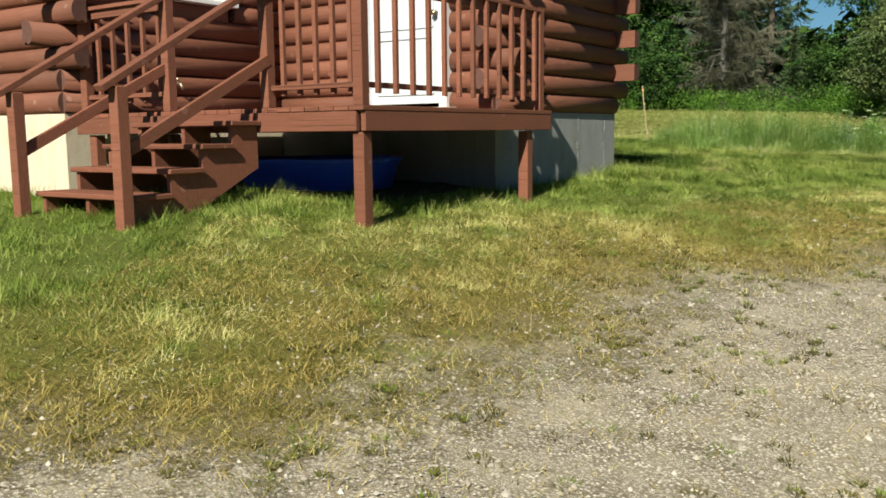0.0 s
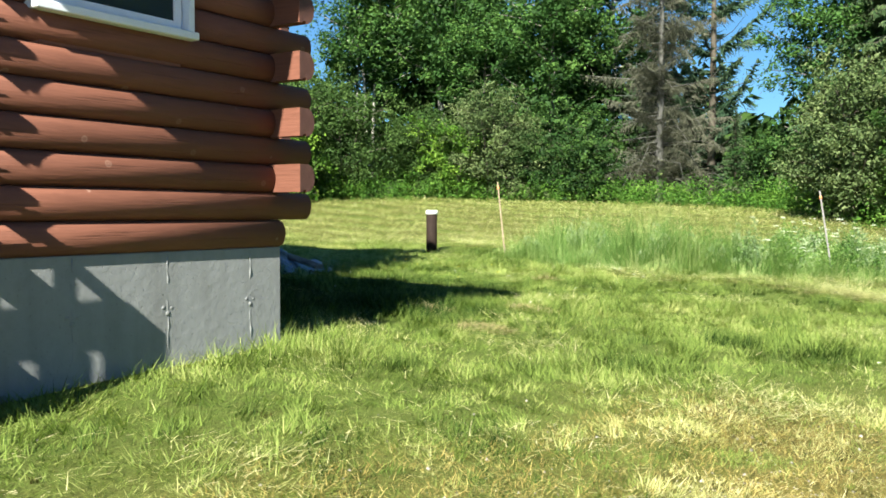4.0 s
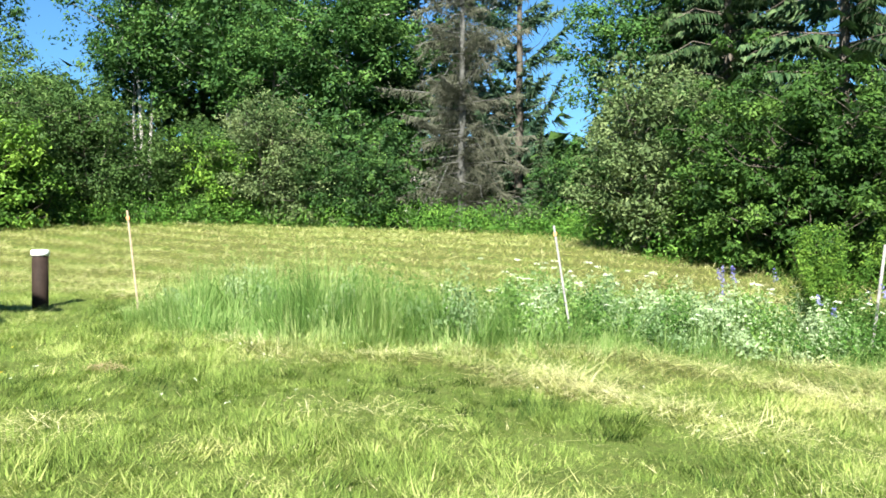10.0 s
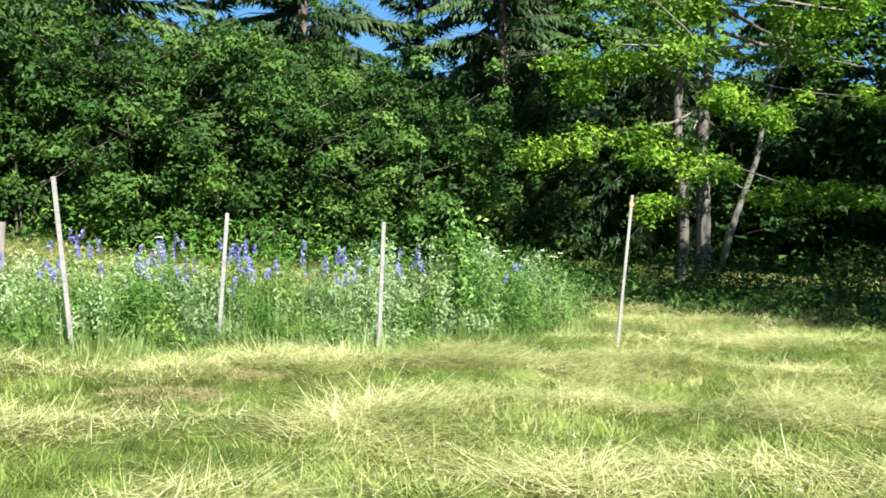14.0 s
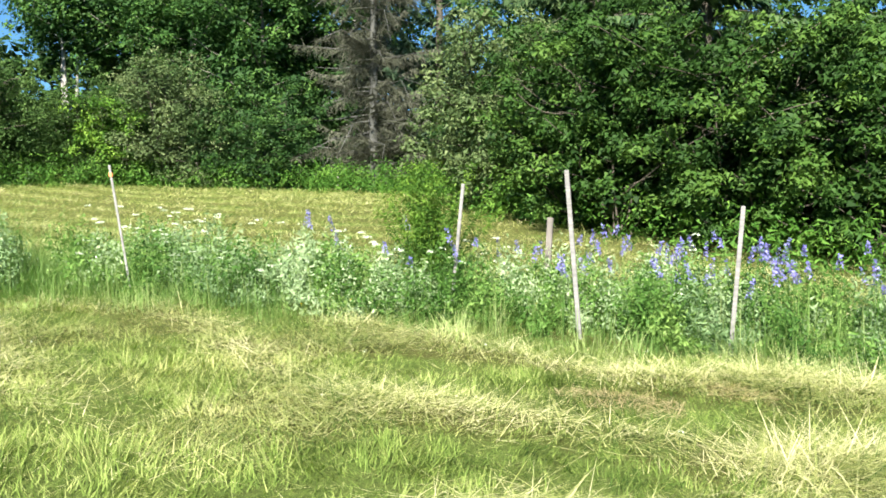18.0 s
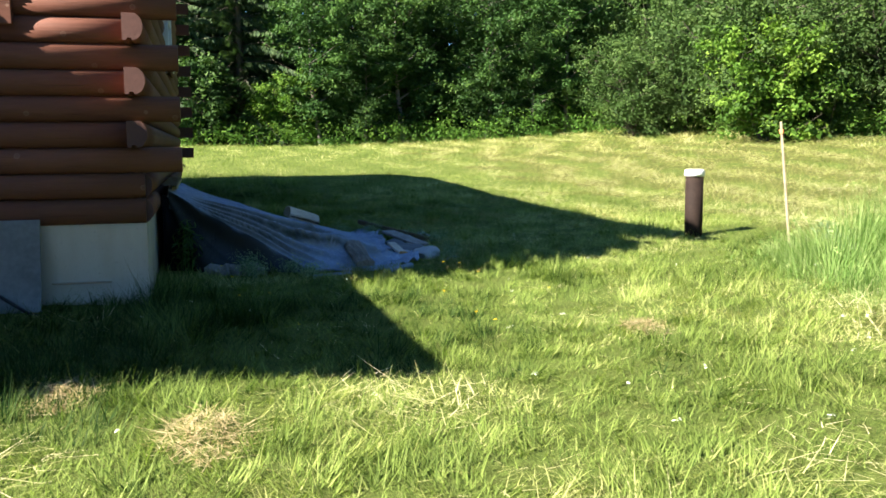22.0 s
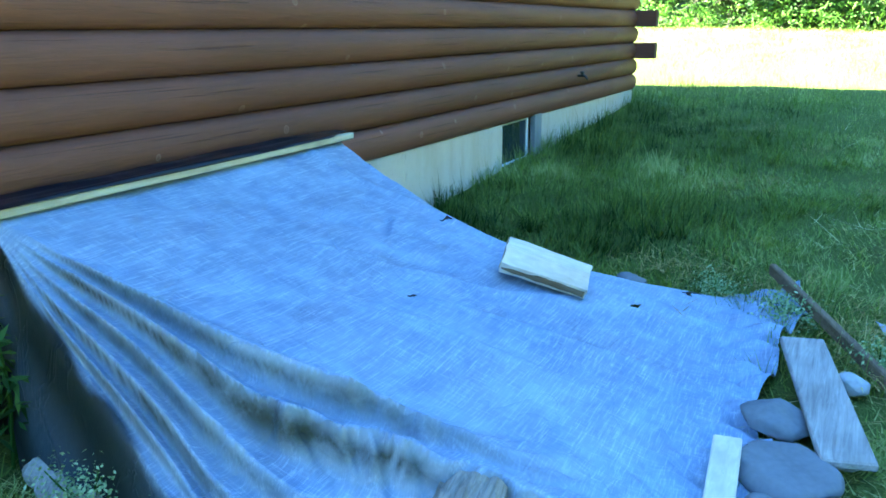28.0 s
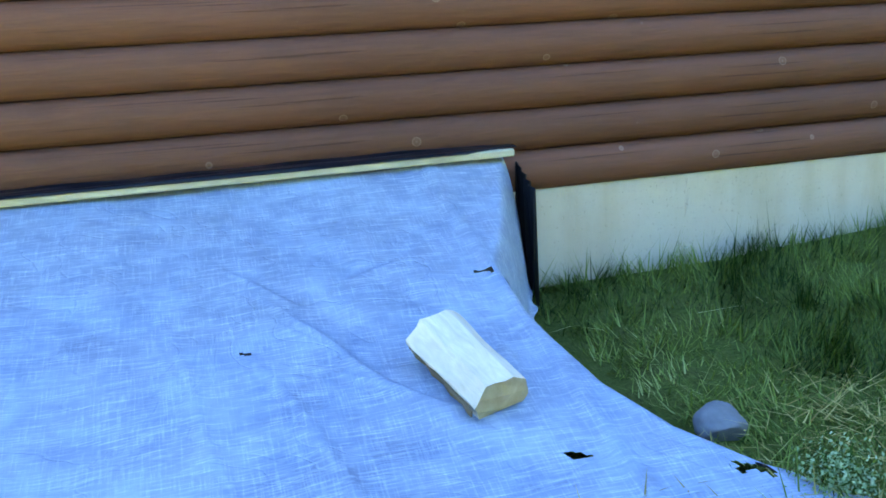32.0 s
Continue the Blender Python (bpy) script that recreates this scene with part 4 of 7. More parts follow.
def build_tarp():
    nu, nv = 260, 300
    u, v = np.meshgrid(np.linspace(0, 1, nu) ** 1.6, np.linspace(0, 1, nv))
    y = 13.52 + 2.42 * v
    x0 = tarp_rim(y)[0]
    x1 = tarp_edge(y) - 0.12 + 0.012 * np.sin(31 * v) + 0.008 * np.sin(77 * v)
    x = x0 + (x1 - x0) * u
    y = y + (0.05 * np.sin(9 * u) + 0.03 * np.sin(23 * u + 1)) * np.clip((v - 0.9) / 0.1, 0, 1)
    g = land(x, y)
    z = np.maximum(tarp_height(x, y, g), g + 0.015)
    # pleats fan out from the corner that is nailed to the wall, each with a gentle side and a sharp drop
    ang, far = np.arctan2(-(x - CORNER[0]), y - CORNER[1]), np.hypot(x - CORNER[0], y - CORNER[1])
    bent = ang - 0.14 * np.clip(far - 1.15, 0, 2) ** 1.5 - 0.008 * np.sin(5.0 * far + 14 * ang) - 0.004 * np.sin(17 * far + 40 * ang) * np.clip(far - 0.6, 0, 1)
    crumple = np.clip((far - 0.7) / 0.5, 0, 1) * np.exp(-(((bent + 0.06) / 0.14) ** 2))
    rough = np.sin(23 * x + 5 * np.sin(9 * y)) * np.sin(19 * y + 4 * np.sin(13 * x) + 1) + 0.5 * np.sin(47 * x + 11 * y) * np.sin(39 * y - 9 * x)
    bent = bent + 0.012 * crumple * rough
    lift, grime_shade, slope = np.zeros_like(x), np.zeros_like(x), np.zeros_like(x)
    deep = (0.0, 0.065, 0.085, 0.07, 0.085, 0.06, 0.05)
    reach = (9, 2.15, 2.35, 1.8, 1.7, 1.6, 1.4)
    for k, (hi, lo) in enumerate(zip(FOLDS, FOLDS[1:])):
        q = (hi - bent) / (hi - lo)
        inside = (q >= 0) & (q < 1)
        up = np.where(q < 0.3, 1 - q / 0.3, np.clip((q - 0.3) / 0.7, 0, 1) ** 1.5)
        if k == 0:
            up = np.clip((q - 0.82) / 0.18, 0, 1) ** 2
        start, stop = np.clip((far - 0.18) / 0.3, 0, 1), np.clip((reach[k] - far) / 0.7, 0, 1)
        below = np.clip((reach[min(k + 1, 6)] - far) / 0.7, 0, 1)
        depth = np.where(q < 0.3, deep[k] * stop, deep[min(k + 1, 6)] * below)
        lift = np.where(inside, up * depth * np.minimum(far, 1.3) * start, lift)
        # masks that put each fold's shade, mixed with dirt, into the tarp colour
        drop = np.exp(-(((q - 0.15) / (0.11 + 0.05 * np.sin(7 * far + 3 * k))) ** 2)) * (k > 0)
        grime_shade = np.where(inside, np.maximum(grime_shade, drop * start * stop * min(1.0, 12 * deep[k])), grime_shade)
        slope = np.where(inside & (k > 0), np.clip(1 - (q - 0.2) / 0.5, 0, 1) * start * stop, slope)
    z = z + lift
    x = x + 0.4 * lift * np.clip(1 - (x0 - x) / 0.6, 0, 1)
    z = z + 0.018 * crumple * rough
    # slack ripples on the slope and a crumpled front
    seams = 0.012 * np.sin(2.2 * x + 5 * y + 1.5 * np.sin(2 * x)) * np.sin(3 * y + 1) + 0.005 * np.sin(9 * x - 4 * y) * np.sin(6 * y + 3 * x) + 0.0025 * np.abs(np.sin(11 * x + 6 * y + 2 * np.sin(5 * y)))
    folds_front = np.clip((v - 0.84) / 0.16, 0, 1) * (0.05 * np.abs(np.sin(12 * x + 3 * np.sin(5 * y))) + 0.02 * np.sin(31 * x + 13 * y) * np.sin(17 * y))
    knot = np.exp(-(((x + 10.3) / 0.35) ** 2) - ((y - 14.35) / 0.3) ** 2) * np.abs(np.sin(9 * (x + 0.8 * y))) * np.abs(np.sin(7 * (y - 0.7 * x)))
    slack = np.zeros_like(x)
    for px, py, way, long, wide, high in ((-10.25, 14.75, 0.9, 0.75, 0.03, 0.022), (-10.45, 15.0, 0.55, 0.6, 0.025, 0.016), (-10.1, 15.15, 1.15, 0.8, 0.035, 0.018), (-10.35, 14.3, -0.5, 0.4, 0.03, 0.018), (-10.0, 14.3, 0.7, 0.35, 0.025, 0.014), (-9.75, 14.9, 1.3, 0.9, 0.04, 0.014), (-10.75, 14.85, 1.35, 0.5, 0.025, 0.014)):
        a, c = (x - px) * math.cos(way) * -1 + (y - py) * math.sin(way), (x - px) * math.sin(way) + (y - py) * math.cos(way)
        slack = slack + high * np.exp(-((a / long * 1.8) ** 2)) * np.exp(-np.abs((c - 0.04 * np.sin(4 * a)) / wide) * np.where(c > 0, 0.5, 1.6))
    z = z + seams + folds_front + 0.025 * knot + slack
    z = z + 0.012 * np.exp(-((x + 10.15 + 0.05 * y) / 0.03) ** 2)
    z = np.maximum(z, g + 0.012)
    co = np.stack([x, y, z], -1).reshape(-1, 3)
    i = (np.arange(nv - 1)[:, None] * nu + np.arange(nu - 1)).ravel()
    # small tears near the far edge
    fx, fy = x.ravel()[i], y.ravel()[i]
    torn = np.zeros(len(i), bool)
    for tx, ty, lx, ly in ((-10.82, 14.34, 0.04, 0.01), (-10.9, 14.42, 0.02, 0.014), (-11.24, 15.46, 0.05, 0.022), (-10.77, 15.3, 0.035, 0.01), (-9.9, 14.62, 0.02, 0.006)):
        torn |= (np.abs(fx - tx) < lx) & (np.abs(fy - ty + 0.35 * (fx - tx)) < ly * (1 + 0.6 * np.sin(60 * fx)))
    i = i[~torn]
    me = bulk("cover", co, np.stack([i, i + nu, i + nu + 1, i + 1], 1).ravel(), np.full(len(i), 4), TARP, smooth=True)
    # the black backing sheet shows on the flank next to the wall; faint stripes paint in fold shade
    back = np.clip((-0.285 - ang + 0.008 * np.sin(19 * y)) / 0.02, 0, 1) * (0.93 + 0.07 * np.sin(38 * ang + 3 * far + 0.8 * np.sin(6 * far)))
    for name, values in (("backing", back), ("grime_shade", grime_shade), ("slope", slope)):
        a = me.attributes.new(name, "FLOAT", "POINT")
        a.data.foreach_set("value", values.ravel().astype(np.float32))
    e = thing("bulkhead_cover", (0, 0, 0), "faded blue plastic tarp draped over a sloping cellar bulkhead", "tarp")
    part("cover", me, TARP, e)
    part("batten", beam((-8.92, 13.58, 1.525), (-11.24, 13.58, 1.535), 0.045, 0.034, 0.006), BOARD_LUMBER, e, "yellowed wooden batten along the wall")
    # crumpled plastic film tucked along the batten
    n, prof = 90, ((13.455, 0.004), (13.475, 0.016), (13.5, 0.006), (13.53, 0.013), (13.555, 0.005), (13.575, 0.009), (13.607, 0.004), (13.609, -0.006))
    u = np.linspace(0, 1, n)
    rows = []
    for k, (py, pz) in enumerate(prof):
        wave = 0.003 * np.sin(9 * u + 1.9 * k) + 0.0025 * np.sin(31 * u + 2.7 * k) * (0 < k < 7)
        full = np.clip((1 - u) * 9, 0.25, 1)
        rows.append(np.stack([-8.88 - 2.39 * u, 13.46 + (py - 13.46 + 0.4 * wave * (k > 0)) * (0.4 + 0.6 * full), 1.545 + 0.01 * u + (pz + wave) * full], 1))
    i = (np.arange(len(prof) - 1)[:, None] * n + np.arange(n - 1)).ravel()
    film = bulk("flashing", np.concatenate(rows), np.stack([i, i + 1, i + n + 1, i + n], 1).ravel(), np.full(len(i), 4), BLACK_FILM, smooth=True)
    part("flashing", film, BLACK_FILM, e, "crumpled black plastic film")
    # black sheet that closes the cheeks
    for x, y1 in ((-8.95, 13.9), (-11.29, 13.66)):
        bm = bmesh.new()
        n = 8
        top = [bm.verts.new((x + 0.015 * math.sin(3 * k), 13.46 + (y1 - 13.46) * k / n, 1.47 - 0.5 * (y1 - 13.46) * k / n)) for k in range(n + 1)]
        bot = [bm.verts.new((x + 0.02 * math.sin(2.4 * k + 1), 13.46 + (y1 - 13.46) * k / n * 1.15, rise(x, 13.8) - 0.04)) for k in range(n + 1)]
        for k in range(n):
            bm.faces.new((top[k], top[k + 1], bot[k + 1], bot[k]))
        r = bmesh.ops.extrude_face_region(bm, geom=bm.faces[:])
        bmesh.ops.translate(bm, vec=(-0.01, 0, 0), verts=[q for q in r["geom"] if isinstance(q, bmesh.types.BMVert)])
        bmesh.ops.recalc_face_normals(bm, faces=bm.faces)
        part("side_sheet", bm, BLACK_POLY, e, "black plastic sheet", True)
    # unseen black block added under the cover, so its tears look dark
    part("dark_block", slab((-10.15, 14.0, 0.82), (1.6, 0.9, 0.3), 0.01, None), BLACK_POLY, e)
    return e


build_tarp()


def rough_stone(name, c, s, rz, seed, material, label, flat=False):
    """A broken stone: a ball cut by a few planes, with worn edges and a pitted skin."""
    rng = random.Random(int(seed * 100))
    cuts = []
    for q in range(9):
        d = Vector((rng.uniform(-1, 1), rng.uniform(-1, 1), rng.uniform(-0.8, 1))).normalized()
        cuts.append((d, rng.uniform(0.62, 0.88)))
    bm = bmesh.new()
    bmesh.ops.create_icosphere(bm, subdivisions=4, radius=1.0)
    for v in bm.verts:
        for d, r in cuts:
            over = v.co.dot(d) - r
            if over > 0:
                v.co -= 0.9 * over * d
        v.co *= 1 + 0.1 * noise.noise(v.co * 1.6 + Vector((seed, 0, 0))) + 0.035 * noise.noise(v.co * 6 + Vector((seed, 3, 0)))
        if flat:
            v.co.z = max(-0.7, min(0.6, v.co.z * 1.4))
        v.co = Vector((v.co.x * s[0], v.co.y * s[1], v.co.z * s[2]))
    ob = part(name, bm, material, None, "", True)
    ob.matrix_basis = pose(*c, 3 * seed % 7, 5 * seed % 9, rz)
    return tagged(ob, label, "stone")


def build_litter():
    # split firewood on the cover
    bm = bmesh.new()
    L = 0.38
    corner = [(-0.085, 0.0), (0.08, 0.0), (0.1, 0.03), (0.085, 0.085), (0.035, 0.118), (-0.06, 0.112), (-0.105, 0.05)]
    prof = []
    for (a, b), (c, d) in zip(corner, corner[1:] + corner[:1]):
        prof += [(a + (c - a) * q / 3, b + (d - b) * q / 3) for q in range(3)]
    rows, m = [], len(prof)
    for s in range(19):
        k = s / 18 - 0.5
        row = []
        for a, b in prof:
            w = 1 - 0.08 * k + 0.09 * noise.noise(Vector((a * 14, b * 14, k * 2.5))) + 0.03 * noise.noise(Vector((a * 60, b * 60, k * 5)))
            row.append(bm.verts.new((L * k + 0.01 * noise.noise(Vector((a * 30, b * 30, 7 + k))), a * w, 0.05 + (b - 0.05) * w)))
        rows.append(row)
    for a, b in zip(rows, rows[1:]):
        for q in range(m):
            bm.faces.new((a[q], b[q], b[(q + 1) % m], a[(q + 1) % m]))
    bm.faces.new(rows[0][::-1]).material_index = 1
    bm.faces.new(rows[-1]).material_index = 1
    bmesh.ops.recalc_face_normals(bm, faces=bm.faces)
    fw = thing("firewood", (0, 0, 0), "pale split piece of firewood lying on the tarp", "firewood")
    fw.matrix_basis = Matrix.Translation((-10.57, 14.93, 1.05)) @ Matrix.Rotation(-0.32, 4, "X") @ Matrix.Rotation(radians(106), 4, "Z")
    part("split_block", bm, [SPLIT_WOOD, SPLIT_END], fw)
    for side, wide in ((0.088, 0.02), (-0.098, 0.014)):
        bm = bmesh.new()
        rim = []
        for q in range(15):
            k = q / 14 - 0.5
            w = wide * (1 + 0.3 * math.sin(9 * k + side * 50))
            rim.append([bm.verts.new((L * k * 0.97, side * p + 0.004 * math.sin(23 * k), h)) for p, h in ((1.0, 0.012), (1.09, 0.02), (1.09, 0.02 + w), (1.0, 0.028 + w))])
        for a, b in zip(rim, rim[1:]):
            for q in range(4):
                bm.faces.new((a[q], b[q], b[(q + 1) % 4], a[(q + 1) % 4]))
        bm.faces.new(rim[0][::-1])
        bm.faces.new(rim[-1])
        bmesh.ops.recalc_face_normals(bm, faces=bm.faces)
        part("bark", bm, OLD_BROWN, fw, "rough brown bark strip")
    # rough slab on the near edge, furrowed like bark
    bm = bmesh.new()
    rows = []
    for q in range(25):
        k = q / 24
        row = []
        for j in range(15):
            w = j / 7 - 1
            ridge = 0.016 * abs(math.sin(4.6 * w + 0.7 * math.sin(9 * k + w) + 1)) + 0.008 * noise.noise(Vector((k * 30, w * 9, 3)))
            row.append(bm.verts.new((0.56 * k + 0.012 * noise.noise(Vector((w * 4, 5, q // 24))), (0.088 + 0.006 * math.sin(7 * k)) * w, 0.03 + 0.025 * (1 - w * w) + ridge)))
        row += [bm.verts.new((0.56 * k, 0.085, 0)), bm.verts.new((0.56 * k, -0.085, 0))]
        rows.append(row)
    for a, b in zip(rows, rows[1:]):
        for q in range(17):
            bm.faces.new((a[q], b[q], b[(q + 1) % 17], a[(q + 1) % 17]))
    bm.faces.new(rows[0][::-1])
    bm.faces.new(rows[-1])
    bmesh.ops.recalc_face_normals(bm, faces=bm.faces)
    sl = part("wood_slab", bm, SLAB_WOOD)
    sl.matrix_basis = pose(-9.0, 15.28, 0.9, 0, 14.5, 4)
    tagged(sl, "weathered grey furrowed wood slab on the tarp edge", "wood slab")
    # rotting log half hidden in grass
    pts = [(-8.78 + 0.16 * q / 14 + 0.012 * math.sin(1.9 * q), 13.84 + 0.55 * q / 14, 0.745 + 0.012 * math.sin(1.3 * q)) for q in range(15)]
    bm = tube(bmesh.new(), pts, [0.03 + 0.035 * math.sin(math.pi * (q + 0.8) / 15.6) + 0.008 * math.sin(2.7 * q) for q in range(15)], 16)
    for w in bm.verts:
        w.co += 0.022 * noise.noise(w.co * 19) * Vector((1, 0.3, 1))
    lg = part("rotten_log", bm, PLANK_GREY)
    tagged(lg, "grey rotten log lying in the grass", "log")
    tagged(part("pale_board", beam((-8.43, 14.76, 0.69), (-8.45, 15.18, 0.705), 0.09, 0.025, 0.006), PIPE_BLUE), "short pale blue board at the tarp edge", "board")
    tagged(part("flat_plank", beam((-10.72, 16.0, 0.87), (-9.78, 16.2, 0.8), 0.17, 0.03, 0.006), PLANK_GREY), "mottled grey plank lying on stones", "plank")
    tagged(part("brown_stick", beam((-11.65, 15.8, 0.92), (-10.32, 16.42, 0.79), 0.035, 0.06, 0.006), OLD_BROWN), "long brown squared stick on the rubble", "stick")
    tagged(part("wood_offcut", beam((-9.75, 15.84, 0.83), (-9.3, 15.87, 0.77), 0.09, 0.03, 0.005), SPLIT_WOOD), "pale wood offcut by the tarp", "offcut")
    tagged(part("orange_block", slab((0, 0, 0), (0.1, 0.07, 0.05), 0.008, pose(-9.26, 15.88, 0.76, 0, 8, 20)), ORANGE_WOOD), "orange-brown broken block beside the stones", "block")
    for a, b, nm in (((-8.4, 15.5, 0.70), (-8.68, 15.82, 0.715), "grey-blue plastic pipe piece in the grass"), ((-9.0, 16.25, 0.70), (-9.25, 16.44, 0.7), "grey-blue plastic pipe piece in the grass")):
        tagged(part("pipe_piece", tube(bmesh.new(), [a, b], 0.034, 12), PIPE_BLUE, smooth=True), nm, "pipe")
    rough_stone("white_boulder", (-9.28, 16.13, 0.755), (0.17, 0.15, 0.095), 20, 1.3, STONE_LIGHT, "pale rounded granite boulder by the tarp")
    rough_stone("slate_slab", (-9.72, 16.02, 0.78), (0.2, 0.16, 0.05), 30, 2.7, STONE_DARK, "flat dark slate stone at the tarp corner", True)
    rough_stone("dark_stone", (-10.06, 15.96, 0.79), (0.13, 0.11, 0.06), 60, 3.9, STONE_DARK, "smooth dark stone at the tarp corner")
    rough_stone("grey_stone", (-11.34, 15.15, 0.84), (0.085, 0.085, 0.07), 10, 5.1, STONE_DARK, "round grey stone beside the tarp in grass")
    for k, (x, y, r) in enumerate(((-9.45, 15.97, 0.06), (-9.36, 15.93, 0.045), (-9.55, 16.22, 0.05), (-9.9, 16.2, 0.06), (-10.25, 16.15, 0.07), (-10.5, 16.2, 0.06))):
        tagged(rough_stone("rubble_stone", (x, y, rise(x, y) + 0.05), (r * 1.3, r, r * 0.7), 40 * k, 6.0 + k, STONE_LIGHT if k % 2 else STONE_DARK, "small broken stone in the rubble"), group="rubble by the tarp")
    # torn tarp scrap
    n = 14
    u, v = np.meshgrid(np.linspace(0, 1, n), np.linspace(0, 1, 5))
    x = -11.3 + 0.6 * u + 0.05 * np.sin(7 * v)
    y = 16.36 + 0.2 * u + (v - 0.5) * (0.16 + 0.05 * np.sin(6 * u))
    z = land(x, y) + 0.045 + 0.03 * np.sin(9 * u) * np.sin(5 * v + 1)
    i = (np.arange(4)[:, None] * n + np.arange(n - 1)).ravel()
    me = bulk("tarp_scrap", np.stack([x, y, z], -1).reshape(-1, 3), np.stack([i, i + 1, i + n + 1, i + n], 1).ravel(), np.full(len(i), 4), TARP, smooth=True)
    tagged(new("tarp_scrap", me), "torn scrap of blue tarp in the grass", "tarp scrap")


SPLIT_END = wood("firewood_end", (0.3, 0.23, 0.13), (0.46, 0.37, 0.23), (5, 5, 5))
SLAB_WOOD = wood("furrowed_grey_wood", (0.13, 0.115, 0.095), (0.33, 0.3, 0.26), (2, 26, 26))
OLD_BROWN = wood("old_brown_wood", (0.11, 0.075, 0.045), (0.22, 0.16, 0.1))
ORANGE_WOOD = wood("orange_broken_wood", (0.4, 0.17, 0.05), (0.6, 0.3, 0.1))
PIPE_BLUE = plain("faded_pipe", (0.22, 0.3, 0.42), 0.5, vary=0.15)
build_litter()


# ---------------------------------------------------------------- posts and stakes in the meadow
def build_pipe_post():
    x, y = -9.15, 19.25
    e = thing("vent_pipe", (x, y, 0), "dark brown upright vent pipe with a white cap", "pipe")
    part("pipe", tube(bmesh.new(), [(0, 0, 0.5), (0, 0, 1.56)], 0.1, 20), RUST_PIPE, e, smooth=True)
    cap = bmesh.new()
    tube(cap, [(0, 0, 1.535), (0, 0, 1.56), (0, 0, 1.6), (0, 0, 1.612)], [0.112, 0.114, 0.112, 0.095], 20)
    part("cap", cap, PIPE_CAP, e, "white plastic cap", True)


build_pipe_post()


def stake(x, y, top, lean, rz, w, material, label, flag=None):
    z0 = rise(x, y)
    e = thing("wooden_stake", (x, y, z0), label, "stake", "stakes in the flower bed", rz=rz)
    h = top - z0
    part("shaft", slab((0, 0, h / 2 - 0.1), (w, w * 0.55, h + 0.2), 0.004, pose(0, 0, 0, 0, lean, 0)), material, e)
    if flag:
        part("flag", slab((0, 0, h - 0.1), (w + 0.012, w * 0.55 + 0.012, 0.045), 0.004, pose(0, 0, 0, 0, lean, 0)), flag, e, "orange marking tape")


stake(-7.75, 19.5, 2.12, -6, 30, 0.026, STAKE_TAN, "thin pale wooden stake with an orange top", ORANGE_TAPE)
stake(-2.55, 20.9, 1.94, -9, 20, 0.026, STAKE_GREY, "leaning grey stake with a white and orange top", ORANGE_TAPE)
stake(0.62, 21.95, 1.72, 6, 0, 0.034, STAKE_GREY, "weathered pale wooden stake leaning in the flower bed")
stake(1.97, 21.87, 1.83, -5, 0, 0.042, STAKE_GREY, "tall pale flat wooden stake in the flower bed")
stake(3.28, 21.95, 1.5, 4, 0, 0.038, STAKE_GREY, "weathered pale wooden stake among lupines")
stake(4.88, 22.1, 1.41, 2, 0, 0.042, STAKE_GREY, "short weathered stake among white flowers")
stake(7.45, 21.9, 1.71, 5, 0, 0.035, STAKE_GREY, "leaning metal-grey stake with an orange top", ORANGE_TAPE)
stake(0.95, 23.8, 1.36, 3, 0, 0.07, BARK_GREY, "dark weathered wooden post stub in the meadow")


# ---------------------------------------------------------------- trees and shrubs


def leaf_cloud(centres, spread, per, size, rng, droop=0.15, flat=0.55, slim=0.55, folded=False, puff=1.3):
    """Leaves about cluster centres, plain or folded along the midrib; returns vertices, face indices, face sizes and tints."""
    n = len(centres) * per
    c = np.repeat(centres, per, 0) + rng.normal(0, 1, (n, 3)) * np.repeat(spread, per, 0)[:, None] * np.array([1, 1, 0.6])
    off = c - np.repeat(centres, per, 0)
    up = 0.75 * rng.normal(0, 1, (n, 3)) + puff * off / (np.linalg.norm(off, axis=1)[:, None] + 1e-6)
    up[:, 2] = np.abs(up[:, 2]) * 0.8 + 0.2 * up[:, 2] + flat
    up /= np.linalg.norm(up, axis=1)[:, None]
    a = rng.normal(0, 1, (n, 3))
    a[:, 2] -= droop * 2
    a -= up * (a * up).sum(1)[:, None]
    a /= np.linalg.norm(a, axis=1)[:, None]
    b = np.cross(up, a)
    s = size * rng.uniform(0.6, 1.35, n)[:, None]
    cluster = np.repeat(rng.uniform(0, 1, len(centres)), per)
    t = np.clip(0.66 * cluster + 0.26 * rng.uniform(0, 1, n) + 0.04, 0, 1)
    if folded:
        co = np.stack([c - a * s, c + b * s * slim + up * s * 0.15, c + a * s, c - b * s * slim + up * s * 0.15], 1).reshape(-1, 3)
        return co, np.arange(4 * n), np.full(n, 4), np.repeat(t, 4)
    co = np.stack([c - a * s * 0.8 + b * s * slim, c - a * s * 0.8 - b * s * slim, c + a * s * 1.1], 1).reshape(-1, 3)
    return co, np.arange(3 * n), np.full(n, 3), np.repeat(t, 3)


def limb_points(rng, base, tip, bend, n=5):
    p, q = np.array(base, float), np.array(tip, float)
    off = rng.normal(0, bend, 3)
    return [tuple(p + (q - p) * k / n + off * math.sin(math.pi * k / n)) for k in range(n + 1)]


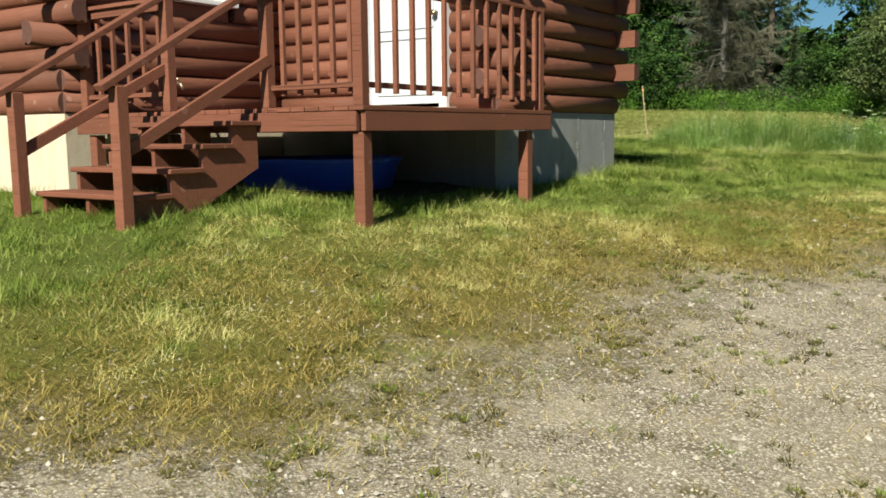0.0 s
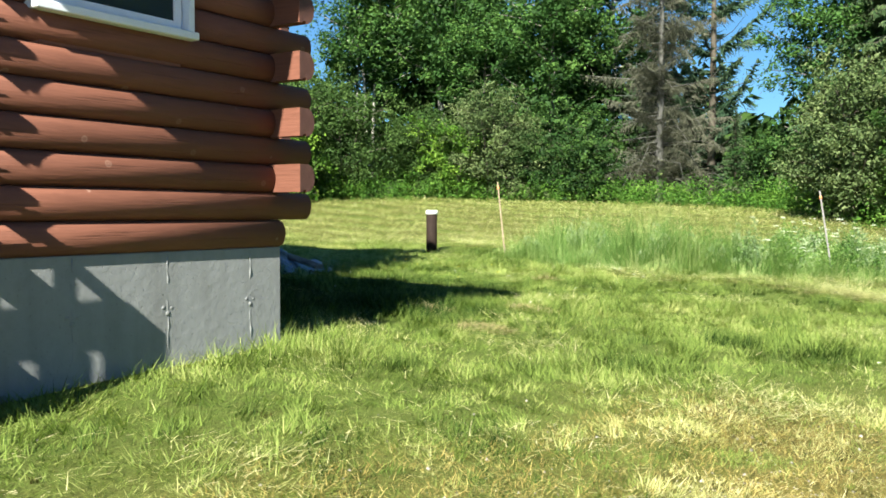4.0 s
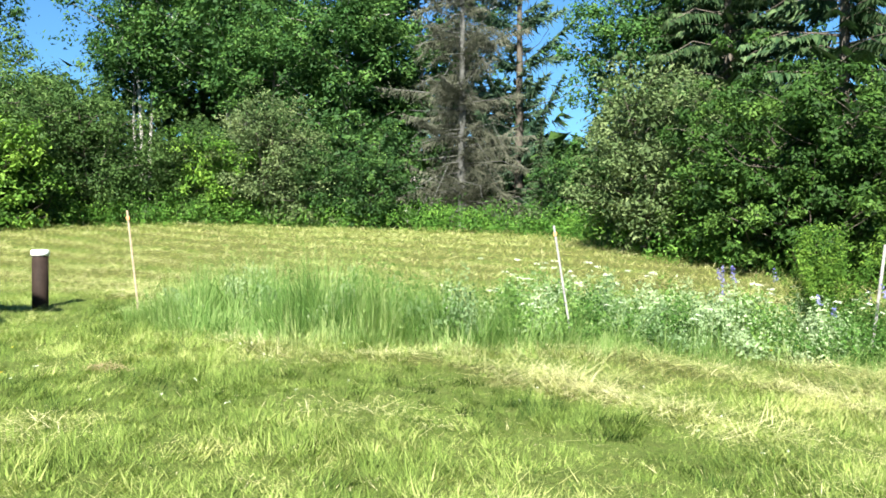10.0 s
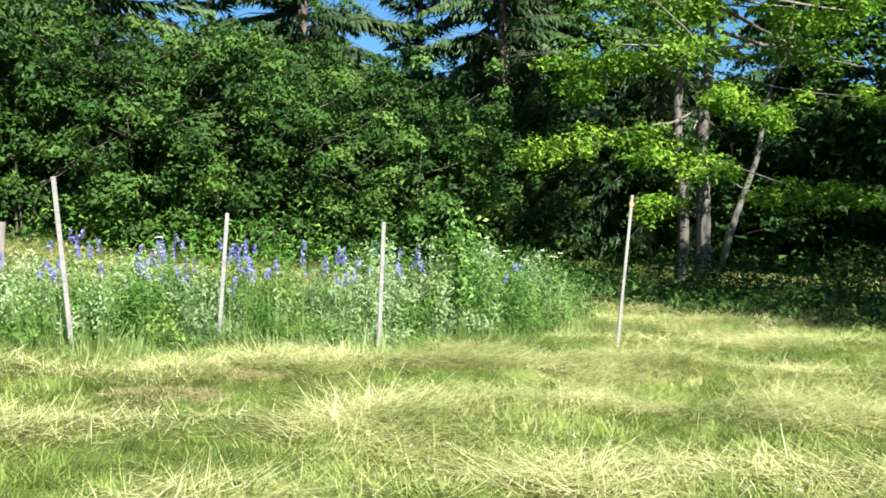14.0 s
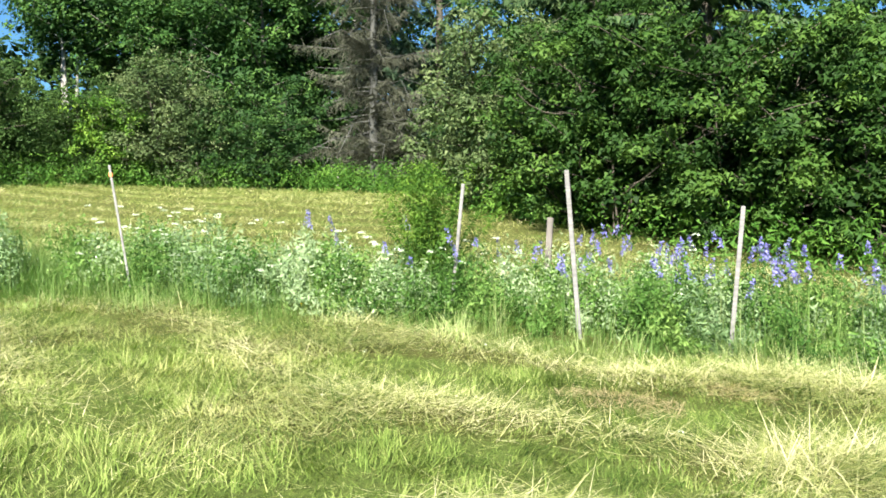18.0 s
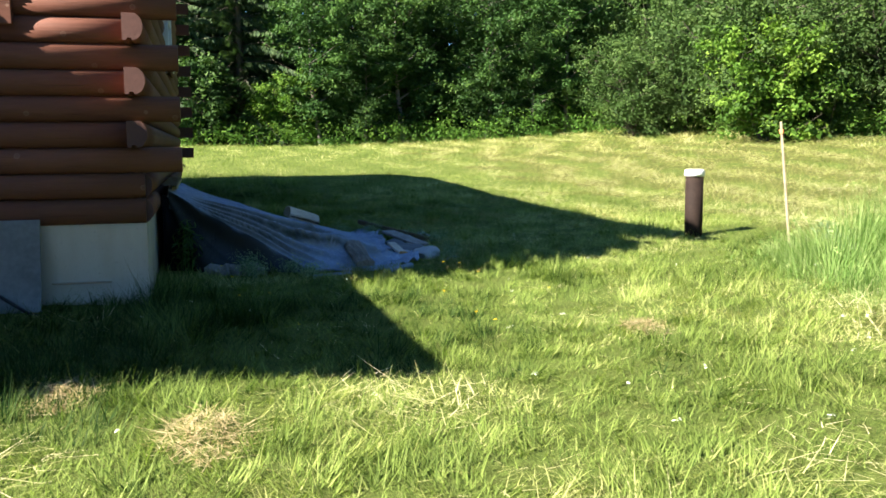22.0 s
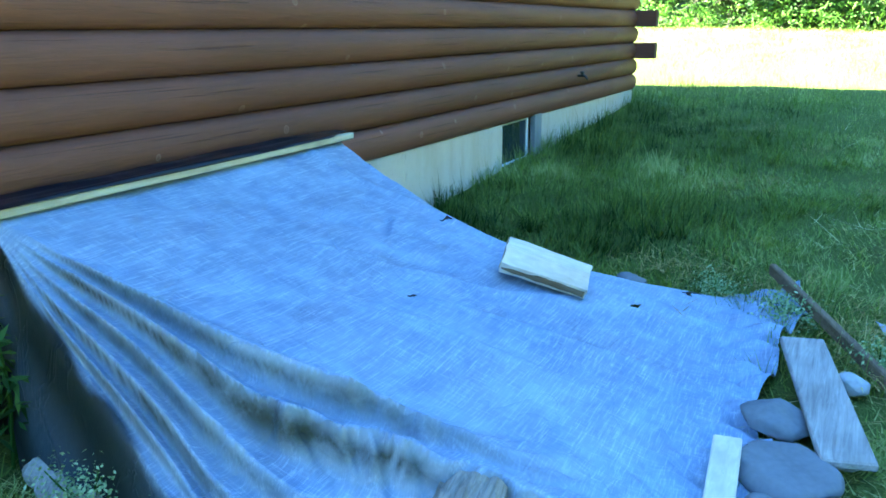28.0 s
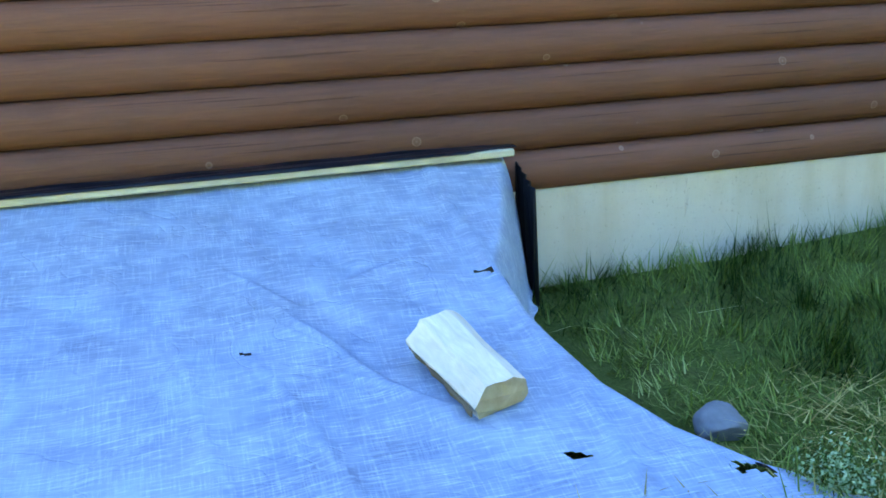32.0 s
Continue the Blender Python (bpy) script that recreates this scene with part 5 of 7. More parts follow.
def broadleaf(name, height, radius, stem, clusters, per, size, leaf, bark, seed, first=0.25, stems=1, squat=False, spread=0.55, limbs=12, skirt=0.25):
    """A tapered trunk with limbs and a crown of many small leaves; built at the origin, standing on z 0."""
    rng = np.random.default_rng(seed)
    e = new(name)
    wood_bm = bmesh.new()
    tips = []
    for s in range(stems):
        ang = 2 * math.pi * s / stems + rng.uniform(0, 1)
        lean = 0.0 if stems == 1 else radius * (0.25 if not squat else 0.5)
        base = np.array([0.12 * math.cos(ang) * (stems > 1), 0.12 * math.sin(ang) * (stems > 1), -0.15])
        top = np.array([lean * math.cos(ang), lean * math.sin(ang), height * rng.uniform(0.78, 0.9)])
        pts = limb_points(rng, base, top, 0.03 * height, 7)
        tube(wood_bm, pts, [stem * (1 - 0.86 * k / 7) for k in range(8)], 7, False)
        for q in range(limbs):
            k = first + (0.95 - first) * (q + rng.uniform(0, 1)) / limbs
            f = k * 7
            i = min(int(f), 6)
            p = np.array(pts[i]) * (1 - (f - i)) + np.array(pts[i + 1]) * (f - i)
            a2 = q * 2.4 + rng.uniform(-0.5, 0.5)
            prof = math.sin(math.pi * min(1, (k - first * 0.6) / (1.02 - first * 0.6))) ** 0.6 if not squat else (1 - 0.5 * k)
            reach = radius * (0.35 + 0.65 * prof) * rng.uniform(0.7, 1.1)
            tip = p + np.array([reach * math.cos(a2), reach * math.sin(a2), reach * rng.uniform(0.15, 0.6)])
            lp = limb_points(rng, p, tip, 0.08 * reach, 4)
            tube(wood_bm, lp, [stem * 0.38 * (1 - 0.8 * j / 4) * (1 - 0.6 * k) + 0.008 for j in range(5)], 3 if squat else 4, False)
            tips += [np.array(lp[j]) for j in (2, 3, 4)]
        tips.append(top + np.array([0, 0, 0.05 * height]))
    part("trunk", wood_bm, bark, e, smooth=True)
    tips = np.array(tips)
    pick = tips[rng.integers(0, len(tips), clusters)] + rng.normal(0, 1, (clusters, 3)) * radius * 0.17
    pick[:, 2] = np.maximum(pick[:, 2], skirt if squat else height * first * 0.5)
    co, f, s, t = leaf_cloud(pick, rng.uniform(0.6, 1.2, clusters) * spread, per, size, rng)
    # inner leaves tinted darker: the crown's inner shade is put into their colour
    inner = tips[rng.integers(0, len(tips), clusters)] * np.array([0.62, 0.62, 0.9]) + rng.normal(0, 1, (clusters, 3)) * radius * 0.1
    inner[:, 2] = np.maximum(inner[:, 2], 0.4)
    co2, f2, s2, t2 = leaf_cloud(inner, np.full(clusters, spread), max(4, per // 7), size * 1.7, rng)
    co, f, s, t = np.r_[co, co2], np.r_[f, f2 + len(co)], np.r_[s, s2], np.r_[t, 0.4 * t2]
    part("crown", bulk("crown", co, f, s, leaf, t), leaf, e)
    return e


def conifer(name, height, radius, levels, leaf, bark, seed, bare=0.0, twig=1.0, ragged=0.25, fat=0.055, wild=0.0, sweep=0.0):
    """A spruce: whorls of boughs hung with needle sprays; bare: share of boughs without needles; wild: how unevenly they stand; sweep: how far they rise."""
    rng = np.random.default_rng(seed)
    e = new(name)
    bm = bmesh.new()
    tube(bm, [(0, 0, -0.2), (0.05, 0, height * 0.4), (0, 0.05, height * 0.8), (0, 0, height)], [radius * 0.04 + 0.05, radius * 0.028 + 0.04, 0.04, 0.012], 8, False)
    cos, tints = [], []
    for lv in range(levels):
        k = lv / levels
        z0 = height * (0.05 + 0.93 * k)
        reach = radius * (1 - k) ** 0.8 + 0.2
        for q in range(9):
            a = q * 0.698 + lv * 1.1 + rng.uniform(-0.3, 0.3) * (1 + 3 * wild)
            z = z0 + rng.uniform(-0.3, 0.3) * (1 + 2 * wild)
            r = reach * max(0.12, rng.uniform(1 - ragged * 2, 1.1) * (1 + wild * rng.normal(0, 0.3)))
            d = np.array([math.cos(a), math.sin(a), 0])
            p0, p2 = np.array([0, 0, z]), d * r + np.array([0, 0, z - r * rng.uniform(0.1 - 0.45 * wild, 0.35 + 0.3 * wild) + (0.1 + sweep) * r])
            p1 = d * r * 0.55 + np.array([0, 0, z + (0.02 + 0.25 * sweep) * r]) + rng.normal(0, 0.12 * wild, 3) * r
            tube(bm, [tuple(p0), tuple(p1), tuple(p2)], [0.03 * (1 - k) + 0.012, 0.016, 0.006], 3, False)
            if rng.uniform() < bare:
                continue
            m = max(4, int(r * 30 * twig))
            u = rng.uniform(0.12, 1.0, m)[:, None]
            c = p0 * (1 - u) ** 2 + 2 * p1 * u * (1 - u) + p2 * u**2
            side = np.array([-d[1], d[0], 0]) * rng.choice([-1, 1], m)[:, None]
            L = (0.22 + 0.36 * (1 - u) * min(1, r / 2)) * rng.uniform(0.7, 1.25, (m, 1)) * (1 + 0.5 * wild)
            way = side * 0.6 + d * 0.5 + np.array([0, 0, -0.8 + sweep]) + rng.normal(0, 0.2 + 0.35 * wild, (m, 3))
            way /= np.linalg.norm(way, axis=1)[:, None]
            nrm = np.cross(way, side + np.array([0, 0, 0.3]))
            nrm /= np.linalg.norm(nrm, axis=1)[:, None] + 1e-9
            w = fat * rng.uniform(0.7, 1.3, (m, 1))
            cos.append(np.stack([c + nrm * w, c - nrm * w, c + way * L * 1.1], 1).reshape(-1, 3))
            tints.append(np.repeat(np.clip(rng.uniform(0, 1, m) * 0.7 + 0.3 * u[:, 0], 0, 1), 3))
    part("trunk", bm, bark, e, smooth=True)
    co = np.concatenate(cos)
    part("needles", bulk("needles", co, np.arange(len(co)), np.full(len(co) // 3, 3), leaf, np.concatenate(tints)), leaf, e)
    return e


def plant(proto, x, y, scale=1.0, rz=0.0, label="", category="tree", group="", first=[]):
    """Sets the prototype itself at its first place and copies after that."""
    m = pose(x, y, rise(x, y) - 0.05, 0, 0, rz) @ Matrix.Diagonal((scale, scale, scale, 1))
    if proto.name not in first:
        first.append(proto.name)
        proto.matrix_basis = m
        return tagged(proto, label, category, group)
    made = copy_thing(proto, Matrix())
    made.matrix_basis = m
    return tagged(made, label, category, group)


TALL_A = broadleaf("tall_tree", 17, 4.0, 0.2, 290, 56, 0.115, LEAF_DARK, BARK_PALE, 21, 0.3, spread=0.4, limbs=24)
TALL_B = broadleaf("tall_tree", 15, 3.4, 0.18, 290, 58, 0.105, LEAF_MID, BARK_GREY, 22, 0.1, spread=0.38, limbs=26)
MAPLE_FAR = broadleaf("round_maple", 16, 6.0, 0.32, 520, 66, 0.15, LEAF_DARK, BARK_GREY, 23, 0.12, spread=0.52, limbs=36)
SHRUB_BIG = broadleaf("willow_shrub", 7.5, 3.6, 0.09, 380, 60, 0.085, LEAF_WILLOW, BARK_DARK, 24, 0.05, stems=5, squat=True, spread=0.34, limbs=13)
SHRUB_LIT = broadleaf("bright_shrub", 4.6, 2.2, 0.06, 210, 52, 0.09, LEAF_LIT, BARK_DARK, 25, 0.05, stems=5, squat=True, spread=0.26, limbs=10)
SHRUB_DARK = broadleaf("leafy_shrub", 5.0, 2.4, 0.035, 200, 125, 0.062, LEAF_SHRUB, BARK_DARK, 26, 0.1, stems=6, squat=True, spread=0.19, limbs=13, skirt=0.5)
SHRUB_FAR = broadleaf("wild_shrub", 5.0, 2.4, 0.035, 180, 42, 0.1, LEAF_DARK, BARK_DARK, 28, 0.06, stems=5, squat=True, spread=0.27, limbs=10, skirt=0.4)
SHRUB_GREY = broadleaf("grey_willow", 5.6, 2.4, 0.07, 400, 54, 0.065, LEAF_SILVER, BARK_DARK, 27, 0.05, stems=6, squat=True, spread=0.26, limbs=11)
SPRUCE = conifer("spruce", 16, 3.7, 36, NEEDLE, BARK_DARK, 31, twig=1.15, ragged=0.3, fat=0.065)
SPRUCE_THIN = conifer("thin_spruce", 18, 3.7, 18, NEEDLE_BLUE, BARK_DARK, 32, bare=0.25, twig=1.7, ragged=0.45, fat=0.05, wild=0.6, sweep=0.55)
SPRUCE_DEAD = conifer("dead_spruce", 17, 3.9, 46, NEEDLE_DEAD, BARK_DEAD, 33, bare=0.15, twig=1.5, ragged=0.6, fat=0.017, wild=1.0)
BIRCH = broadleaf("birch_tree", 13, 3.3, 0.13, 240, 56, 0.105, LEAF_MID, BARK_BIRCH, 29, 0.55, stems=3, spread=0.4, limbs=11)

LEFT_WOODS, BACK_WOODS = "woods beyond the meadow", "woods behind the flower bed"
for x, y, s, r in ((-40.4, 39.6, 0.82, 10), (-47, 33, 0.8, 120), (-50, 40, 0.62, 200)):
    plant(MAPLE_FAR, x, y, s, r, "large round-headed dark green maple at the wood's edge", "maple tree", LEFT_WOODS)
for x, y, s, r in ((-28.6, 47, 1.0, 0), (-25.5, 46.5, 1.08, 70), (-21, 48.5, 1.0, 150), (-18.8, 49.5, 1.05, 300), (-43, 33, 0.85, 250), (21, 33, 0.85, 210), (-46, 17, 1.0, 170), (-46.5, 25, 1.0, 90), (20.5, 27.5, 0.75, 60)):
    plant(TALL_A, x, y, s, r, "tall slender dark green tree with pale trunk", "tree", LEFT_WOODS)
# the tree at (14.7, 17.4) is unseen, added to shade the maple's foot
for x, y, s, r in ((-27.2, 49.5, 0.85, 0), (-22.6, 44.5, 0.72, 60), (-19.5, 44.5, 0.85, 140), (-40, 31, 0.8, 200), (-39.5, 26, 0.78, 260), (-40.5, 21.5, 0.8, 320), (-40, 35.5, 0.8, 30), (-3.2, 43.5, 0.85, 90), (-6.2, 43.0, 0.72, 20), (-37.2, 29.5, 0.6, 140), (-36.6, 25.6, 0.55, 250), (-37.4, 22.2, 0.62, 20), (-37, 18.6, 0.56, 70), (-36.4, 27.6, 0.36, 160), (-36.6, 20.4, 0.38, 310), (26, 30, 0.9, 135), (14.7, 17.4, 0.74, 15), (21.5, 22.5, 0.85, 160)):
    plant(TALL_B, x, y, s, r, "leafy mid-green tree at the edge of the meadow", "tree", LEFT_WOODS)
for x, y, s, r in ((-38.5, 15.5, 0.85, 0), (-39, 12, 0.9, 80), (-42.5, 14, 1.0, 160), (-40, 7.5, 0.9, 240), (-44.5, 10, 1.0, 30), (-4.4, 42, 0.95, 120), (0.4, 36.6, 0.95, 20), (5.6, 37.0, 0.95, 190), (-2.6, 37.6, 0.9, 80), (10.6, 35.6, 0.9, 40), (14.6, 34.8, 0.9, 140), (18.2, 33.2, 0.85, 250), (13.0, 38.5, 1.0, 330)):
    plant(SPRUCE, x, y, s, r, "dark green spruce with drooping boughs", "spruce", BACK_WOODS)
for x, y, s, r in ((-12.3, 47.4, 1.0, 0), (3.2, 39.0, 0.85, 60), (9.2, 39.0, 0.8, 200)):
    plant(SPRUCE_THIN, x, y, s, r, "sparse half-bare spruce against the sky", "spruce", BACK_WOODS)
for x, y, s, r in ((-29.9, 44.1, 0.95, 0), (-24.9, 45.6, 0.9, 130)):
    plant(BIRCH, x, y, s, r, "three-stemmed birch with pale bark and an open crown", "birch tree", LEFT_WOODS)
plant(SPRUCE, -10.7, 45.6, 0.27, 70, "young blue-green spruce below the trees", "spruce", BACK_WOODS)
plant(SPRUCE_DEAD, -13.8, 44.6, 0.95, 0, "dead brown spruce with bare hanging twigs", "dead spruce", BACK_WOODS)
for x, y, s, r in ((-25.6, 31.8, 0.74, 0), (-28.8, 33.8, 0.84, 90), (-24.3, 35.0, 0.66, 45), (-30.8, 31.6, 0.6, 170), (-22.4, 38.0, 0.52, 200), (-31.5, 37, 0.92, 300), (-36.5, 33, 0.8, 140), (-31, 29.6, 0.5, 30)):
    plant(SHRUB_BIG, x, y, s, r, "dense rounded green willow shrub at the meadow's edge", "shrub", LEFT_WOODS)
for x, y, s, r in ((-24.6, 31.0, 0.85, 0), (-20.8, 38.3, 0.7, 80), (-37.5, 17.0, 0.6, 240)):
    plant(SHRUB_LIT, x, y, s, r, "sunlit yellow-green leafy shrub", "shrub", LEFT_WOODS)
plant(SHRUB_GREY, -19.4, 39.2, 0.84, 0, "rounded grey-green willow bush", "bush", LEFT_WOODS)
plant(SHRUB_GREY, -4.2, 34.2, 0.86, 130, "rounded grey-green willow bush", "bush", BACK_WOODS)
for x, y, s, r in ((-1.7, 32.4, 0.72, 0), (-0.2, 31.2, 0.84, 60), (2.2, 31.0, 0.86, 130), (4.6, 31.2, 0.84, 200), (7.0, 31.8, 0.86, 260), (9.2, 33.0, 0.8, 320), (-1.0, 33.8, 0.9, 40), (3.6, 33.8, 0.94, 170), (6.4, 34.2, 0.92, 80)):
    plant(SHRUB_DARK, x, y, s, r, "dense dark green broad-leaved shrub", "shrub", BACK_WOODS)
for x, y, s, r in ((12.4, 36.4, 1.0, 220), (16.6, 33.0, 0.95, 10), (19, 30.5, 0.9, 140), (22.5, 28, 1.0, 190), (-8.6, 42.5, 0.6, 0), (-17.4, 43.2, 0.9, 140), (-15.2, 46.5, 0.8, 210), (-20.5, 46.5, 1.1, 33), (-25, 43, 0.8, 95), (-30, 42, 0.7, 180), (-34, 40, 1.1, 20), (-41.5, 30, 1.2, 100), (-41.5, 24, 1.2, 160), (-42, 18, 1.2, 230), (-41, 36, 1.2, 60), (-15.6, 40.4, 0.6, 10), (-17.6, 40.2, 0.55, 190), (-37.6, 13.6, 0.8, 90), (-37.2, 26, 0.7, 10)):
    plant(SHRUB_FAR, x, y, s, r, "dark green wild shrub below the trees", "shrub", BACK_WOODS)


def build_near_maple():
    """The three-stemmed maple whose bright lower boughs reach over the bed."""
    rng = np.random.default_rng(41)
    x0, y0 = 11.9, 27.7
    e = thing("maple_tree", (x0, y0, rise(x0, y0)), "three-stemmed maple with bright drooping lower boughs", "maple tree")
    for k, (dx, dy, tx, ty, h, r) in enumerate(((-0.4, 0.0, -0.5, 0.3, 10.5, 0.11), (0.02, 0.1, 0.35, 0.5, 11.0, 0.15), (0.1, -0.1, 1.9, -0.1, 6.0, 0.075))):
        bm = bmesh.new()
        pts = [(dx + (tx - dx) * (q / 12) ** 0.85 + 0.05 * math.sin(1.3 * q + k), dy + (ty - dy) * q / 12 + 0.05 * math.cos(1.7 * q), -0.1 + h * q / 12) for q in range(13)]
        tube(bm, pts, [r * (1 - 0.75 * q / 12) * (1.25 if q == 0 else 1) for q in range(13)], 9, False)
        part("stem", bm, BARK_MAPLE, e, smooth=True)
    boughs, tips, low = bmesh.new(), [], []
    for q in range(84):
        z = 4.2 + 6.4 * rng.uniform() ** 1.1
        a = q * 2.4
        r = rng.uniform(1.6, 4.8) * (1.15 - 0.05 * z)
        p = np.array([0.2 * math.cos(a), 0.2 * math.sin(a), z])
        t = p + np.array([r * math.cos(a), r * math.sin(a), rng.uniform(-0.7, 0.4)])
        lp = limb_points(rng, p, t, 0.15, 4)
        tube(boughs, lp, [0.045, 0.035, 0.025, 0.015, 0.006], 5, False)
        tips += [np.array(lp[j]) for j in (2, 3, 4)]
    # sunlit boughs on the meadow's side
    for tx, ty, tz in ((-3.5, -0.3, 2.4), (-3.2, -0.4, 3.9), (-2.6, -0.5, 3.5), (-2.6, -0.6, 2.55), (-2.0, -0.7, 4.0), (-1.6, -0.9, 2.4), (-1.6, -0.9, 1.45), (-0.6, -1.2, 2.1), (-0.5, -1.3, 3.3), (-0.9, -1.2, 4.8),
                       (0.7, -1.9, 1.65), (1.5, -2.3, 1.75), (1.9, -2.5, 3.3), (0.3, -1.7, 2.95), (1.0, -2.0, 4.5), (1.5, -2.3, 4.8), (-1.2, -1.0, 4.2), (0.2, -1.6, 5.4), (2.2, -2.2, 5.6), (-2.4, -0.8, 5.2)):
        lp = limb_points(rng, (0.1 * tx, 0, tz + 0.7), (tx, ty, tz), 0.15, 5)
        tube(boughs, lp, [0.02, 0.017, 0.014, 0.01, 0.007, 0.004], 5, False)
        low += [np.array(lp[j]) for j in (3, 4, 4, 5, 5, 5)]
    part("branching", boughs, BARK_GREY, e, smooth=True)
    # shade and sun painted in: darker leaf for the crown, brighter for low boughs
    for name, ends, count, per, size, wide, leaf in (("crown", np.array(tips), 400, 80, 0.052, 0.26, LEAF_MAPLE_SHADE), ("lower_leaves", np.array(low), 300, 62, 0.045, 0.13, LEAF_MAPLE_SUN)):
        pick = ends[rng.integers(0, len(ends), count)] + rng.normal(0, 0.34 if name == "crown" else 0.17, (count, 3)) * np.array([1, 1, 0.4])
        co, f, s, t = leaf_cloud(pick, np.full(count, wide), per, size, rng, 0.5, 0.9, 0.62)
        part(name, bulk(name, co, f, s, leaf, t), leaf, e)


BARK_MAPLE = wood("maple_bark", (0.07, 0.065, 0.058), (0.17, 0.16, 0.145), (9, 9, 1.4))
build_near_maple()


# ---------------------------------------------------------------- grass, hay and flowers
def blades(x, y, h, w, lean, rng, tint, z=None, turn=None, bend=0.55, simple=False):
    """Grass blades: each a tapering strip of a quad and a tip, bent over by lean."""
    n = len(x)
    z = land(x, y) - 0.01 if z is None else z
    a = rng.uniform(0, 2 * np.pi, n) if turn is None else turn
    d = np.stack([np.cos(a), np.sin(a), np.zeros(n)], 1)
    s = np.stack([-np.sin(a), np.cos(a), np.zeros(n)], 1) * (w / 2)[:, None]
    b = np.stack([x, y, z], 1)
    up = np.array([0, 0, 1.0])
    cosl, sinl = np.cos(lean * bend)[:, None], np.sin(lean * bend)[:, None]
    mid = b + (up * cosl + d * sinl) * (h * 0.55)[:, None]
    tip = mid + (up * np.cos(lean)[:, None] + d * np.sin(lean)[:, None]) * (h * 0.5)[:, None]
    if simple:
        return np.stack([b - s, b + s, tip], 1).reshape(-1, 3), np.arange(3 * n), np.full(n, 3), np.repeat(tint, 3)
    co = np.stack([b - s, b + s, mid + s * 0.7, mid - s * 0.7, tip], 1).reshape(-1, 3)
    k = np.arange(n)[:, None] * 5
    f = np.concatenate([k + np.array([0, 1, 2, 3]), k + np.array([3, 2, 4])], 1).ravel()
    return co, f, np.tile([4, 3], n), np.repeat(tint, 5)


def stuff(name, arrays, material, label, category):
    co, f, s, t = arrays
    return tagged(new(name, bulk(name, co, f, s, material, t)), label, category, kind="stuff")


WALK_LINE = np.array([(-4.6, 3.4), (-2.0, 2.5), (-1.6, 6.0), (-2.2, 9.5), (-2.8, 13.0), (-2.4, 16.5), (1.0, 17.5), (4.8, 18.0), (7.0, 20.0), (10.0, 23.0), (5.0, 18.6), (0.0, 17.0), (-3.5, 16.0), (-6.5, 16.0), (-10.5, 15.8), (-12.5, 15.0)])


def away(x, y):
    """Distance from the ground that is looked at while walking."""
    best = np.full(len(x), 1e9)
    for a, b in zip(WALK_LINE, WALK_LINE[1:]):
        ab = b - a
        t = np.clip(((x - a[0]) * ab[0] + (y - a[1]) * ab[1]) / (ab @ ab), 0, 1)
        best = np.minimum(best, np.hypot(x - a[0] - t * ab[0], y - a[1] - t * ab[1]))
    return best


def in_bed(x, y):
    f = bed_front(x)
    return (x > -7.6) & (x < 7.4) & (y > f) & (y < f + 2.1)


def blocked(x, y):
    """Under the house, the cover or the deep of the deck."""
    house = ((x < WX + 0.02) & (x > EX) & (y > SY) & (y < NY)) | ((x < FX) & (x > WX) & (y > Y1) & (y < Y2))
    cover = (x < -8.75) & (x > -11.25) & (y > 13.3) & (y < 15.85)
    deck = (x < -4.75) & (x > -7.6) & (y > 5.6) & (y < Y1 + 0.1)
    return house | cover | deck


def patchy(x, y, f, k=0.0):
    return 0.5 + 0.25 * np.sin(f * x + 1.7 * np.sin(0.7 * f * y + k)) + 0.25 * np.sin(f * 1.3 * y + 1.9 * np.sin(0.6 * f * x + 2 * k))


def scatter(n, x0, x1, y0, y1, rng, reach):
    x, y = rng.uniform(x0, x1, n), rng.uniform(y0, y1, n)
    keep = (rng.uniform(0, 1, n) < 1 / (1 + (away(x, y) / reach) ** 2.2)) & ~blocked(x, y)
    return x[keep], y[keep]


def tuft(x, y, size, seed):
    """A value from 0 to 1 that all blades of one tuft share."""
    wx, wy = x + 0.4 * size * np.sin(5.1 * y / size * 0.3), y + 0.4 * size * np.sin(4.3 * x / size * 0.3 + 1)
    h = np.sin(np.floor(wx / size) * 127.1 + np.floor(wy / size) * 311.7 + seed) * 43758.5453
    return h - np.floor(h)


STRAW = leafy("brown_straw", (0.12, 0.09, 0.028), (0.33, 0.26, 0.08), (0.54, 0.46, 0.18), 0.2)


def flow(x, y):
    """The way in which the grass was combed, smooth over a metre or so."""
    return 0.35 + 1.1 * np.sin(0.9 * x + 1.3 * np.sin(0.8 * y)) + 0.9 * np.sin(1.7 * y + 0.6 * np.sin(2.3 * x))


